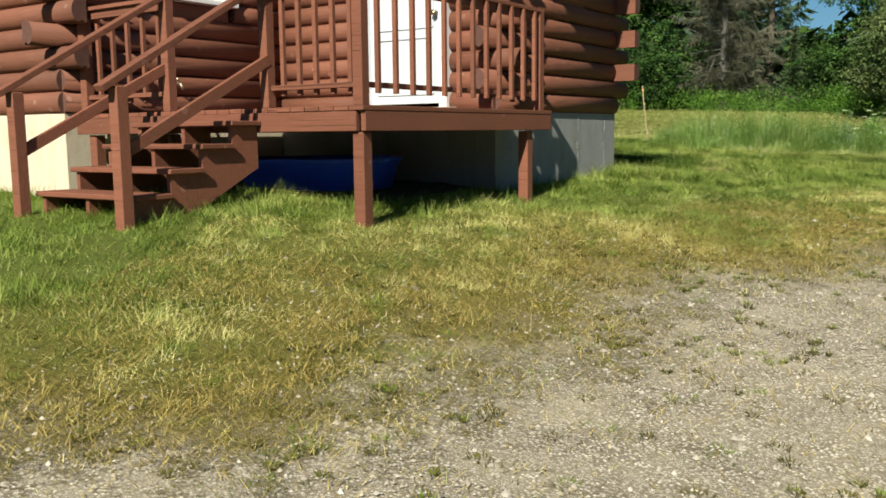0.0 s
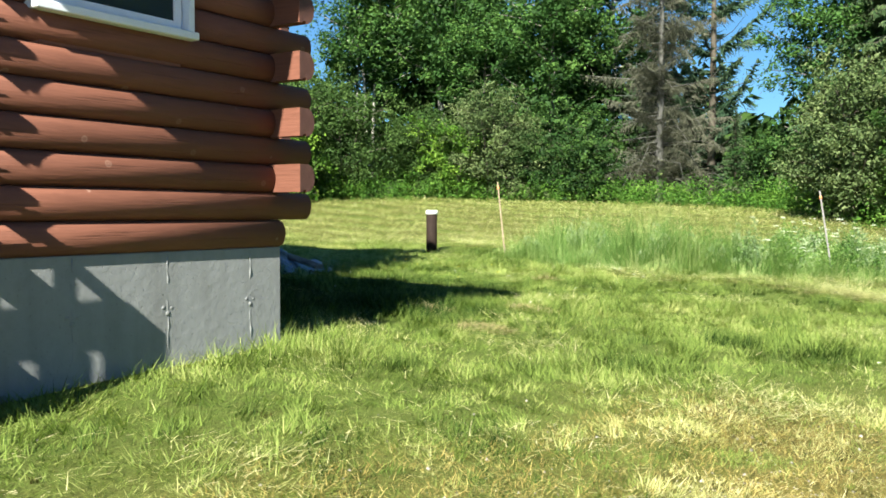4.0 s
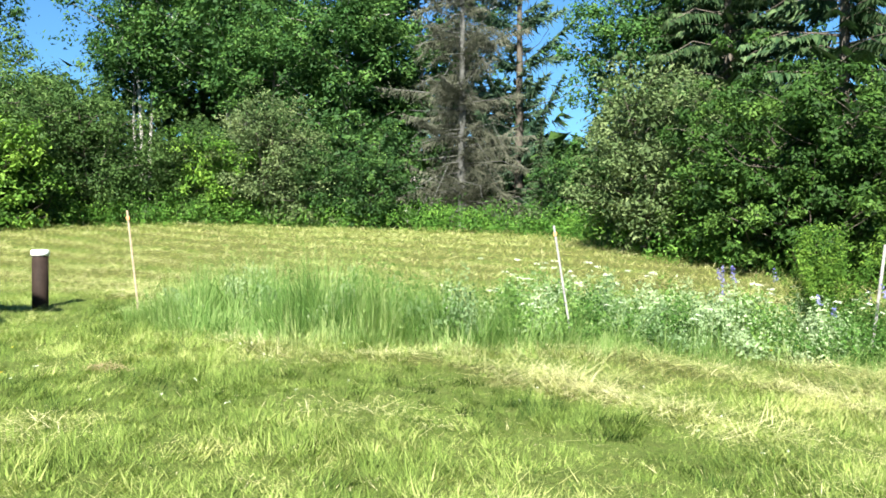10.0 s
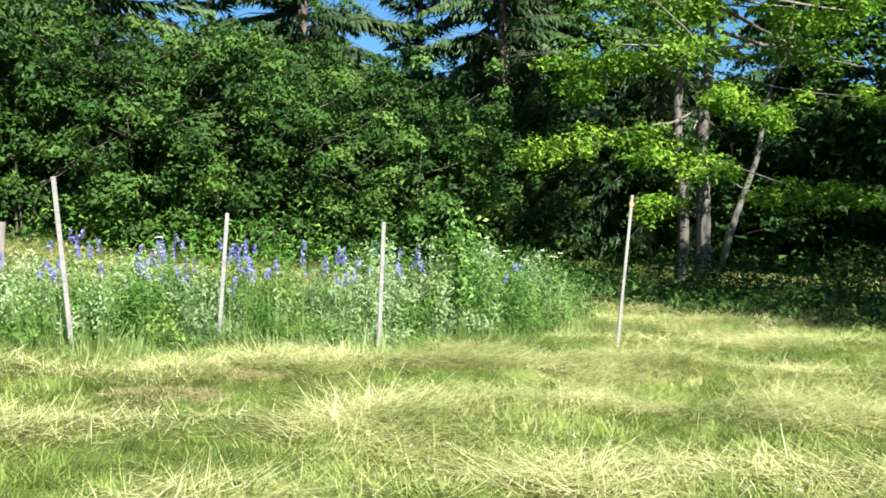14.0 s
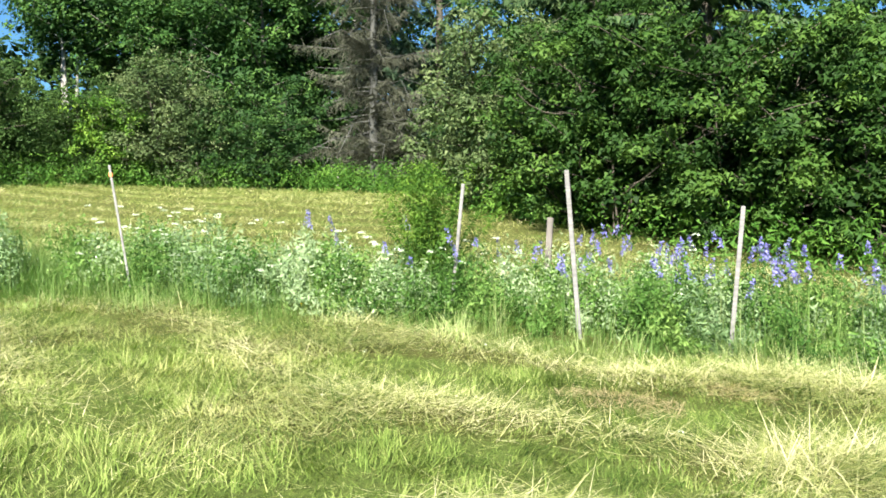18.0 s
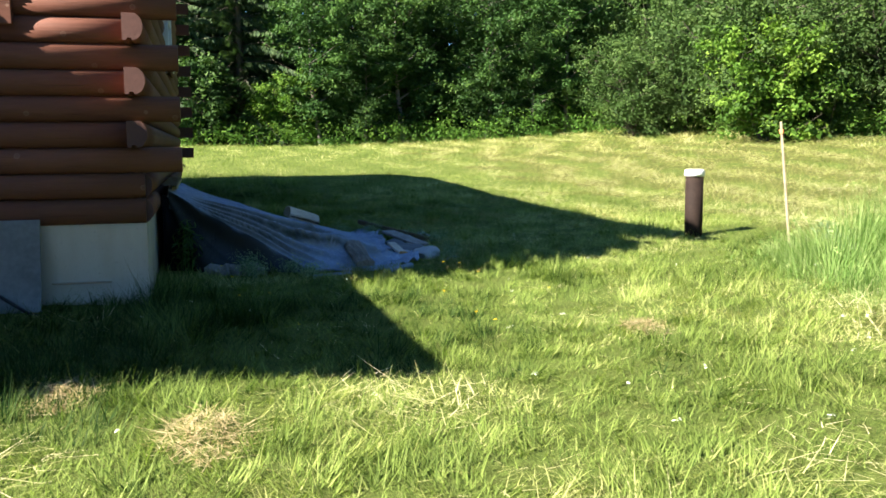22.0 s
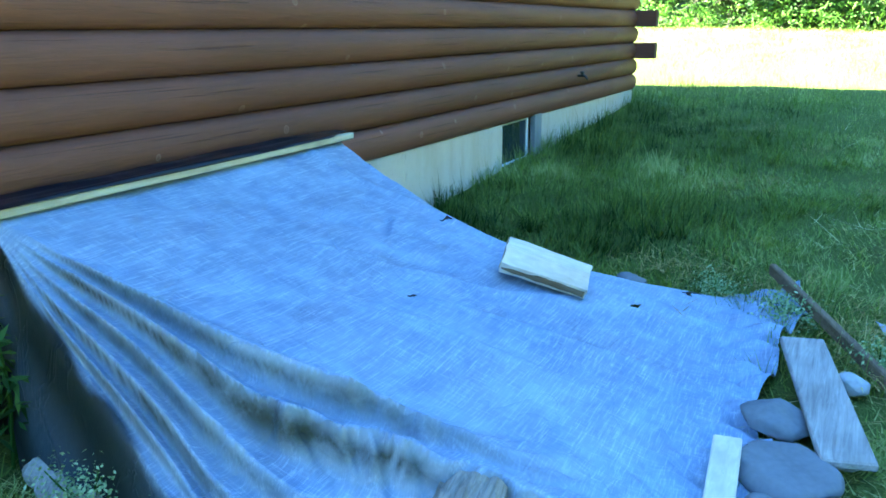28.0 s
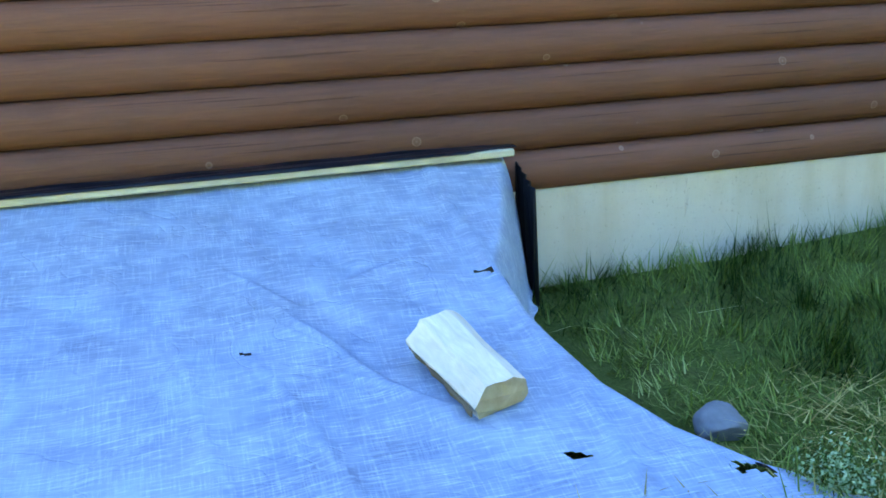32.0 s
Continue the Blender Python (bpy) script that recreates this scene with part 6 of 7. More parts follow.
def build_lawn():
    rng = np.random.default_rng(51)
    x, y = scatter(5200000, -21, 17, 1.0, 29, rng, 3.6)
    gv, hay = gravel(x, y), windrow(x, y)
    p1, p2, t1 = patchy(x, y, 1.1), patchy(x, y, 4.3, 1.0), tuft(x, y, 0.16, 1.0)
    keep = (rng.uniform(0, 1, len(x)) < (1 - 0.985 * np.clip(gv * 1.5 - 0.3, 0, 1)) * (0.12 + 0.33 * p2 + 0.6 * t1 + 0.3 * drive_side(x, y)) * (1 - 0.62 * hay)) & ~in_bed(x, y)
    x, y, gv, hay, p1, p2, t1 = (v[keep] for v in (x, y, gv, hay, p1, p2, t1))
    n = len(x)
    t2, t3, side = tuft(x, y, 0.16, 7.0), tuft(x, y, 0.45, 3.0), drive_side(x, y)
    wallside = np.exp(-np.abs(np.where(y > NY, y - NY, np.where((y > Y1 - 3) & (y < Y2), np.abs(x - FX), 9))) / 0.35)
    stand = np.clip(1.6 * patchy(x, y, 2.3, 0.7) - 0.55 + 0.5 * (t1 - 0.5), 0, 1) * (1 - hay) * (1 - 0.7 * side)
    h = (0.036 + 0.04 * p1 + 0.06 * t1 * t1 + 0.06 * stand) * rng.uniform(0.55, 1.5, n) * (1 - 0.45 * side) + 0.09 * wallside * rng.uniform(0, 1.3, n)
    nook = np.exp(-(((x + 6.3) / 1.7) ** 2) - ((y - 12.6) / 1.9) ** 2)    # lush growth in the corner of the house, its tint darkened for the shade there
    back = soft_step((-11.4 - x) * 3) * soft_step((15.7 - y) * 3)    # lush growth along the rear wall, tinted darker for the wall's shade
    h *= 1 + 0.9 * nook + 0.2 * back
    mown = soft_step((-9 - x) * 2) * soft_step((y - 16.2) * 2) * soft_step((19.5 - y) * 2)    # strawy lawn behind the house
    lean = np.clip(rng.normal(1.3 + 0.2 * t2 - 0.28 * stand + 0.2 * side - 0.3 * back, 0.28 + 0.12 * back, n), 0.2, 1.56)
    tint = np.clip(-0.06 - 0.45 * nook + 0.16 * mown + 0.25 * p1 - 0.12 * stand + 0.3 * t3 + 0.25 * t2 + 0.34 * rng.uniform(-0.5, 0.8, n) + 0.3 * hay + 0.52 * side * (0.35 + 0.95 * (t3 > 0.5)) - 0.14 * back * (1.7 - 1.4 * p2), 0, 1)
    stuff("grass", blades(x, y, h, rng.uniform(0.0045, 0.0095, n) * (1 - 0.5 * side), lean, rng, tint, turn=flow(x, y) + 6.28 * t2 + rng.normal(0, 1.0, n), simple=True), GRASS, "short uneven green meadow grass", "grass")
    # cut stems lying flat, combed and matted in swaths
    x, y = scatter(3000000, -21, 17, 1.0, 29, rng, 4.4)
    hay, gv, side = windrow(x, y), gravel(x, y), drive_side(x, y)
    pp, mat = patchy(x, y, 2.1, 2.0), patchy(x, y, 5.3, 4.0)
    shade = (y > 12) & (x < -5) & (y < 17.5)
    keep = (rng.uniform(0, 1, len(x)) < np.where(shade, 0.02, 0.03) + np.where(shade, 0.2, 1.5) * hay * hay * (0.3 + 0.8 * mat * pp) + 0.75 * side * (0.1 + mat * mat) * (1 - 0.97 * np.clip(gv * 1.5 - 0.3, 0, 1))) & ~in_bed(x, y)
    keep &= (rng.uniform(0, 1, len(x)) < 1 - 0.97 * np.clip(gv * 1.5 - 0.3, 0, 1)) & ~((x < -8) & (y < 15.6) & (rng.uniform(0, 1, len(x)) < 0.8))
    x, y, hay, pp, mat, side = x[keep], y[keep], hay[keep], pp[keep], mat[keep], side[keep]
    n = len(x)
    turn = flow(x, y) + 2.2 * tuft(x, y, 0.55, 5.0) + rng.normal(0, 0.8, n) + np.pi * (rng.uniform(0, 1, n) < 0.4)
    long = rng.uniform(0.12, 0.46, n) * (0.25 + 1.35 * hay) * (1 - 0.5 * side)
    ripe = np.clip(0.5 + 1.9 * (0.35 * swath(x, y) + 0.4 * patchy(x, y, 3.3, 1.5) + 0.25 * tuft(x, y, 0.55, 8.0) - 0.47), 0, 1)
    tint = np.clip(0.1 + 0.48 * ripe + 0.8 * rng.uniform(-0.5, 0.62, n) + 0.15 * side, 0, 1)
    lift = hay_lift(x, y)
    stuff("cut_hay", blades(x, y, long, rng.uniform(0.0028, 0.006, n) * (1 - 0.35 * side), rng.normal(1.5, 0.14, n), rng, tint, z=land(x, y) + 0.004 + lift * rng.uniform(0.1, 1.0, n) ** 0.6, turn=turn, bend=0.95, simple=True), HAY, "loose cut hay lying in combed swaths on the meadow", "hay")
    # thin mown hay left lying on the shaded lawn behind the house
    hx, hy = rng.uniform(-17.5, -10.6, 26), rng.uniform(15.2, 19.5, 26)
    pick = rng.integers(0, 26, 2600)
    x, y = hx[pick] + rng.normal(0, 0.22, 2600), hy[pick] + rng.normal(0, 0.1, 2600)
    stuff("lawn_hay", blades(x, y, rng.uniform(0.05, 0.12, 2600), rng.uniform(0.003, 0.006, 2600), rng.normal(1.5, 0.1, 2600), rng, rng.uniform(0.3, 1, 2600), z=land(x, y) + rng.uniform(0.04, 0.09, 2600), simple=True), STRAW, "thin dry hay lying on the shaded lawn", "hay")
    # straw and dead stems round the rubble at the tarp's foot
    hx, hy = np.array([-8.3, -8.5, -9.3, -9.9, -10.6, -11.1, -11.6, -11.8, -11.3]), np.array([15.2, 16.2, 16.5, 16.6, 16.5, 16.2, 15.8, 15.3, 16.6])
    pick = rng.integers(0, 9, 2200)
    x, y = hx[pick] + rng.normal(0, 0.2, 2200), hy[pick] + rng.normal(0, 0.16, 2200)
    stuff("rubble_straw", blades(x, y, rng.uniform(0.05, 0.2, 2200), rng.uniform(0.003, 0.006, 2200), rng.normal(1.48, 0.12, 2200), rng, rng.uniform(0.3, 1, 2200), z=land(x, y) + rng.uniform(0.01, 0.07, 2200), bend=0.9, simple=True), STRAW, "dead brown straw round the rubble by the tarp", "straw")
    # short straw litter between drive and grass
    x, y = rng.uniform(-5, 3, 520000), rng.uniform(0.8, 11.5, 520000)
    gv, t4 = gravel(x, y), tuft(x, y, 0.3, 21.0)
    keep = (rng.uniform(0, 1, len(x)) < (0.08 + np.exp(-(((gv - 0.35) / 0.3) ** 2))) * (0.15 + t4) / (1 + (away(x, y) / 3) ** 2)) & (gv > 0.03)
    x, y = x[keep][:72000], y[keep][:72000]
    n = len(x)
    stuff("straw_litter", blades(x, y, rng.uniform(0.025, 0.1, n), rng.uniform(0.002, 0.0042, n), rng.normal(1.5, 0.09, n), rng, rng.uniform(0, 1, n), z=land(x, y) + rng.uniform(0.002, 0.012, n), simple=True), STRAW, "dry brown straw strewn at the drive's edge", "straw")
    # the far meadow, coarser
    x, y = rng.uniform(-42, 17, 300000), rng.uniform(13, 42, 300000)
    keep = ~blocked(x, y) & ~in_bed(x, y) & (away(x, y) > 4.0) & ~((x > -12) & (y > 40)) & (x - 6 < (36 - y))
    x, y = np.r_[x[keep], rng.uniform(-42, -19.5, 30000)], np.r_[y[keep], rng.uniform(-4, 13, 30000)]
    n, hay = len(x), windrow(x, y)
    dist = np.clip(away(x, y) / 12, 0.5, 2.0)
    dry = rng.uniform(0, 1, n) < (0.3 + 0.5 * hay) * np.where((x < -5) & (y < 19), 0.12, 1.0)
    g = ~dry
    stuff("far_grass", blades(x[g], y[g], rng.uniform(0.04, 0.12, g.sum()), 0.011 * dist[g], np.abs(rng.normal(0.9, 0.4, g.sum())), rng, np.clip(0.2 + 0.3 * swath(x[g], y[g]) + 0.2 * tuft(x[g], y[g], 0.6, 1.0) + rng.uniform(-0.15, 0.3, g.sum()), 0, 1), simple=True), GRASS, "mown grass of the far meadow", "grass")
    stuff("far_hay", blades(x[dry], y[dry], rng.uniform(0.1, 0.34, dry.sum()), 0.008 * dist[dry], rng.normal(1.35, 0.16, dry.sum()), rng, np.clip(0.05 + 0.45 * swath(x[dry], y[dry]) + 0.15 * tuft(x[dry], y[dry], 0.8, 4.0) + rng.uniform(-0.15, 0.35, dry.sum()), 0, 1), z=land(x[dry], y[dry]) + rng.uniform(0.02, 0.08, dry.sum()), bend=0.9, simple=True), HAY, "cut hay on the far meadow", "hay")


build_lawn()


def build_gravel_stones():
    """Loose stones on the drive."""
    rng = np.random.default_rng(61)
    x, y = rng.uniform(-4.6, 2.5, 130000), rng.uniform(0.8, 11.5, 130000)
    keep = (rng.uniform(0, 1, len(x)) < gravel(x, y) / (1 + (away(x, y) / 2.4) ** 2)) & (np.abs(x) < 9)
    x, y = x[keep][:24000], y[keep][:24000]
    n = len(x)
    r = rng.lognormal(-5.15, 0.45, n)
    base = np.array([(1, 0, 0), (-1, 0, 0), (0, 1, 0), (0, -1, 0), (0, 0, 0.75)])
    v = base[None] * (1 + 0.35 * rng.uniform(-1, 1, (n, 5, 1))) * r[:, None, None]
    a = rng.uniform(0, 6.3, n)
    ca, sa = np.cos(a)[:, None], np.sin(a)[:, None]
    sq = rng.uniform(0.6, 1.0, n)[:, None]
    vx, vy = v[..., 0], v[..., 1] * sq
    co = np.stack([x[:, None] + vx * ca - vy * sa, y[:, None] + vx * sa + vy * ca, (land(x, y) + r * 0.05)[:, None] + v[..., 2]], -1).reshape(-1, 3)
    tri = np.array([(0, 2, 4), (2, 1, 4), (1, 3, 4), (3, 0, 4)])
    f = (np.arange(n)[:, None, None] * 5 + tri[None]).ravel()
    stuff("gravel_stones", (co, f, np.full(4 * n, 3), np.repeat(rng.uniform(0, 1, n), 5)), PEBBLE, "loose grey gravel stones on the drive", "gravel")


def pebble_material():
    k = Nodes("gravel_pebble", 0.9, spec=0.2)
    k.color(k.ramp(k.attr("tint"), [(0.0, (0.12, 0.11, 0.1)), (0.35, (0.3, 0.28, 0.25)), (0.8, (0.37, 0.35, 0.31)), (1.0, (0.48, 0.46, 0.42))]))
    k.bump(k.noise(k.coord(), 160, 3), 0.4, 0.002)
    return k.mat


def build_drive_weeds():
    """Flat rosettes of weeds on the gravel."""
    rng = np.random.default_rng(63)
    cx, cy = rng.uniform(-4.2, 2.6, 3600), rng.uniform(1.2, 11, 3600)
    g = gravel(cx, cy)
    keep = rng.uniform(0, 1, 3600) < np.clip(2.2 * g, 0, 1) * (1.4 - g) * (0.3 + patchy(cx, cy, 2.6, 3.0))
    cx, cy = cx[keep], cy[keep]
    k = 36
    size = rng.lognormal(-3.15, 0.5, len(cx))
    r, a = np.repeat(size, k) * np.sqrt(rng.uniform(0, 1, len(cx) * k)), rng.uniform(0, 6.28, len(cx) * k)
    x, y = np.repeat(cx, k) + r * np.cos(a), np.repeat(cy, k) + r * np.sin(a)
    n = len(x)
    stuff("drive_weeds", blades(x, y, rng.uniform(0.012, 0.042, n), rng.uniform(0.003, 0.008, n), np.clip(rng.normal(1.15, 0.3, n), 0.2, 1.5), rng, np.clip(np.repeat(rng.uniform(0, 1, len(cx)), k) * 0.8 + rng.uniform(-0.1, 0.2, n), 0, 1), z=land(x, y) + 0.002, turn=a + rng.normal(0, 0.4, n), simple=True), WEED, "flat green weed rosettes on the gravel drive", "weeds")


WEED = leafy("drive_weed", (0.045, 0.045, 0.014), (0.105, 0.1, 0.025), (0.12, 0.21, 0.03), 0.25)


HAY_PILES = ((-5.05, 13.08, 0.28), (-5.55, 16.75, 0.24), (-4.27, 13.8, 0.34), (-3.95, 12.36, 0.3), (3.5, 20.6, 0.32), (2.9, 19.9, 0.45), (6.7, 20.4, 0.4))


def build_hay_piles():
    """Small raked-up heaps of dead hay."""
    rng = np.random.default_rng(65)
    for x0, y0, r in HAY_PILES:
        n = int(1600 * r)
        d, a = r * np.sqrt(rng.uniform(0, 1, n)), rng.uniform(0, 6.28, n)
        x, y = x0 + d * np.cos(a), y0 + 0.6 * d * np.sin(a)
        z = land(x, y) + 0.015 + 0.06 * np.clip(1 - d / r, 0, 1) * rng.uniform(0.2, 1, n)
        stuff("hay_heap", blades(x, y, rng.uniform(0.05, 0.2, n), rng.uniform(0.003, 0.007, n), rng.normal(1.52, 0.1, n), rng, rng.uniform(0.1, 1, n), z=z, bend=0.95, simple=True), STRAW_PALE, "small heap of dead pale hay on the lawn", "hay")


STRAW_PALE = leafy("dead_hay", (0.22, 0.17, 0.075), (0.43, 0.35, 0.18), (0.66, 0.57, 0.35), 0.25)
build_hay_piles()
build_drive_weeds()
PEBBLE = pebble_material()
build_gravel_stones()


def build_flower_bed():
    rng = np.random.default_rng(71)
    # uncut grass in leaning tufts, densest at the end near the vent pipe
    x = rng.uniform(-7.9, 8.3, 124000)
    y = bed_front(x) - 0.35 + 2.8 * rng.uniform(0, 1, len(x))
    t1, t2, t3 = tuft(x, y, 0.22, 1.0), tuft(x, y, 0.22, 9.0), tuft(x, y, 0.6, 4.0)
    edge = np.clip(np.minimum(y - bed_front(x) + 0.4, bed_front(x) + 2.5 - y) / 1.1, 0.12, 1) * np.clip((x + 8.0) / 1.2, 0.15, 1) * np.clip((8.4 - x) / 0.9, 0.2, 1)
    leftish = 1 / (1 + np.exp((x + 3.2) * 1.3))
    clump = patchy(x, y, 3.1, 0.5)
    keep = rng.uniform(0, 1, len(x)) < (0.4 + 0.6 * leftish) * (0.25 + 0.5 * clump + 0.45 * t1)
    x, y, edge, leftish, clump, t1, t2, t3 = (v[keep] for v in (x, y, edge, leftish, clump, t1, t2, t3))
    n = len(x)
    h = edge * (0.2 + 0.3 * leftish + 0.15 * clump + 0.36 * t1 * t1 + 0.26 * t3) * rng.uniform(0.4, 1.35, n)
    lean = np.clip(rng.normal(0.55 + 0.8 * t2, 0.4, n), 0.02, 1.5)
    tint = np.clip(0.15 + 0.4 * t3 + 0.3 * (1 - edge) + 0.5 * rng.uniform(-0.3, 0.7, n), 0, 1)
    stuff("tall_grass", blades(x, y, h, rng.uniform(0.003, 0.0075, n), lean, rng, tint, turn=6.28 * tuft(x, y, 0.35, 5.0) + rng.normal(0, 0.9, n), bend=0.8), TALL_GRASS, "tall uncut grass in the flower bed", "tall grass")
    top = rng.uniform(0, 1, n) < 0.014 * (0.5 + leftish)
    c = np.stack([x[top], y[top], land(x[top], y[top]) + h[top] * rng.uniform(0.95, 1.25, top.sum())], 1)
    stuff("seed_heads", leaf_cloud(c, np.full(len(c), 0.018), 6, 0.014, rng, -0.6, 0.1, 0.35), TALL_GRASS, "pale green seed heads of uncut grass", "seed heads")
    # clumps of leafy perennials, green ones and pale silvery ones with tiny white blossom
    leaves = {"silver_foliage": [], "green_foliage": []}
    froth, umbels, hues = [], [], {"silver_foliage": [], "green_foliage": []}
    for k in range(420):
        a = rng.uniform(-7.3, 7.9)
        if rng.uniform() > (0.16 if a < -4.0 else 1.0):
            continue
        b = bed_front(a) + 0.4 + 1.8 * rng.uniform()
        r = rng.uniform(0.14, 0.4)
        tall = rng.uniform(0.38, 0.95) + 0.4 * math.exp(-(((a - 6.2) / 1.1) ** 2)) - 0.12 * (b - bed_front(a) < 0.5)
        pale = rng.uniform() < 0.42
        m = int(2600 * r * tall) + 90
        u, w, th = np.sqrt(rng.uniform(0, 1, m)), rng.uniform(0, 1, m) ** 0.6, rng.uniform(0, 6.28, m)
        spire = np.floor(th * 2.6)
        lift = 0.62 + 0.38 * np.sin(spire * 12.9 + k)
        px, py = a + r * u * np.cos(th) * (0.5 + 0.6 * w), b + r * u * np.sin(th) * (0.5 + 0.6 * w)
        pz = tall * w * lift * (1 - 0.35 * u * u)
        base = land(px, py)
        kind = "silver_foliage" if pale else "green_foliage"
        leaves[kind].append(np.stack([px, py, base + pz], 1))
        hues[kind].append(np.clip(rng.uniform(0.1, 0.8) + rng.uniform(-0.15, 0.2, m), 0, 1))
        if rng.uniform() < (0.22 if -4 < a < 1 else 0.04):
            for _ in range(3):
                ux, uy, uz = a + rng.normal(0, 0.7 * r), b + rng.normal(0, 0.7 * r), tall * rng.uniform(0.8, 1.02)
                d, th2 = 0.045 * np.sqrt(rng.uniform(0, 1, 16)), rng.uniform(0, 6.28, 16)
                umbels.append(np.stack([ux + d * np.cos(th2), uy + d * np.sin(th2), rise(ux, uy) + uz - 3 * d * d], 1))
        if pale:
            up = w > 0.72
            froth.append(np.stack([px[up], py[up], (base + pz)[up] + 0.02], 1))
    for name, leaf, label in (("silver_foliage", LEAF_BED, "pale silvery foliage of the flower bed"), ("green_foliage", LEAF_BED_GREEN, "green foliage of the flower bed")):
        c = np.concatenate(leaves[name])
        co, f, s, _ = leaf_cloud(c, np.full(len(c), 0.012), 1, 0.025, rng, -0.2, 0.3, 0.4)
        stuff(name, (co, f, s, np.repeat(np.concatenate(hues[name]), 3)), leaf, label, "foliage")
    c = np.concatenate(froth)
    c = np.r_[c[rng.uniform(0, 1, len(c)) < 0.02], np.concatenate(umbels)]
    stuff("white_flowers", leaf_cloud(c, np.full(len(c), 0.008), 2, 0.011, rng, 0, 1.0), PETAL_WHITE, "tiny white flowers in flat heads and froth", "flowers")
    # lupine spikes
    lx, ly = np.round(rng.normal(3.4, 1.8, 110) * 1.1) / 1.1 + rng.normal(0, 0.16, 110), None
    lx = np.clip(lx, -2.5, 6.8)
    ly = bed_front(lx) + rng.uniform(0.3, 2.3, len(lx))
    pts = []
    for a, b in zip(lx, ly):
        z0 = rise(a, b) + rng.uniform(0.5, 0.85)
        L, tip, way = rng.uniform(0.08, 0.2), rng.uniform(0.05, 0.45), rng.uniform(0, 6.28)
        for q in range(26):
            w = q / 26
            th = q * 2.4
            pts.append((a + (0.028 * (1 - 0.7 * w)) * math.cos(th) + tip * L * w * math.cos(way), b + (0.028 * (1 - 0.7 * w)) * math.sin(th) + tip * L * w * math.sin(way), z0 + L * w))
    pts = np.array(pts)
    stuff("lupine_flowers", leaf_cloud(pts, np.full(len(pts), 0.004), 1, 0.017, rng, 0, 0.4), PURPLE, "purple lupine flower spikes in the bed", "flowers")
    hh = rng.uniform(0.6, 0.95, len(lx))
    stuff("lupine_stems", blades(lx, ly, hh, np.full(len(lx), 0.012), np.full(len(lx), 0.05), rng, rng.uniform(0, 0.5, len(lx))), TALL_GRASS, "green lupine stems", "stems")
    # daisies and clover heads scattered in the grass
    dx, dy = rng.uniform(-8, 9, 70), rng.uniform(12, 21, 70)
    c = np.stack([dx, dy, land(dx, dy) + rng.uniform(0.08, 0.16, 70)], 1)
    stuff("daisies", leaf_cloud(c, np.full(70, 0.008), 6, 0.009, rng, 0, 2.5), PETAL_WHITE, "small white daisies in the grass", "flowers")
    dx, dy = np.r_[rng.uniform(-8.4, -5.2, 14), rng.uniform(-3, 4, 8)], np.r_[rng.uniform(13.8, 16.3, 14), rng.uniform(20.5, 23, 8)]
    c = np.stack([dx, dy, land(dx, dy) + rng.uniform(0.16, 0.26, len(dx))], 1)
    stuff("dandelions", leaf_cloud(c, np.full(len(c), 0.005), 7, 0.009, rng, 0, 2.5), YELLOW, "yellow dandelion heads in the shade", "flowers")


LEAF_BED = leafy("silvery_leaf", (0.09, 0.16, 0.065), (0.24, 0.34, 0.17), (0.46, 0.55, 0.34), 0.3)
LEAF_BED_GREEN = leafy("bed_leaf", (0.03, 0.085, 0.016), (0.095, 0.2, 0.04), (0.27, 0.4, 0.11), 0.3)
build_flower_bed()


def bushy_plant(name, x, y, h, r, n, size, leaf, label, seed, slim=0.55, count=9):
    rng = np.random.default_rng(seed)
    e = thing(name, (x, y, rise(x, y)), label, "plant")
    c = []
    for k in range(count):
        a, q = rng.uniform(0, 6.28), r * rng.uniform(0.1, 1)
        t = (q * math.cos(a), q * math.sin(a), h * rng.uniform(0.6, 1.0))
        part("stem", tube(bmesh.new(), [(0.04 * math.cos(a), 0.04 * math.sin(a), -0.03), (t[0] * 0.5, t[1] * 0.5, t[2] * 0.6), t], [0.006, 0.004, 0.002], 4, False), TALL_GRASS, e)
        for u in np.linspace(0.3, 1, 14):
            c.append((t[0] * u**1.3, t[1] * u**1.3, t[2] * u))
    c = np.array(c)
    co, f, s, tt = leaf_cloud(c, np.full(len(c), 0.05), n // len(c) + 1, size, rng, 0.1, 0.5, slim, True)
    part("leaves", bulk("leaves", co, f, s, leaf, tt), leaf, e)


bushy_plant("feathery_plant", 0.15, 22.4, 1.5, 0.85, 15000, 0.021, LEAF_LIT, "tall feathery green plant beside a stake", 81, 0.3, 26)
bushy_plant("leafy_sapling", 5.9, 22.6, 1.75, 0.35, 420, 0.036, LEAF_BED_GREEN, "upright leafy green sapling at the bed's end", 83, 0.5, 5)
bushy_plant("leafy_weed", -8.83, 13.74, 0.55, 0.13, 80, 0.05, LEAF_MID, "tall narrow-leaved weed beside the tarp", 84, 0.22, 4)
for wx, wy, wh, wr, wn in ((-8.45, 14.25, 0.17, 0.15, 900), (-8.33, 14.75, 0.13, 0.13, 700), (-9.05, 16.3, 0.13, 0.14, 800), (-9.5, 16.5, 0.15, 0.15, 800), (-10.3, 16.5, 0.14, 0.17, 900), (-11.2, 15.9, 0.14, 0.15, 800)):
    bushy_plant("pale_weed", wx, wy, wh, wr, wn, 0.009, LEAF_BED, "low pale green weed growing by the tarp", int(-1000 * wx))
bushy_plant("leafy_weed", -8.62, 13.66, 0.5, 0.1, 60, 0.05, LEAF_MID, "tall narrow-leaved weed beside the tarp", 90, 0.2, 5)
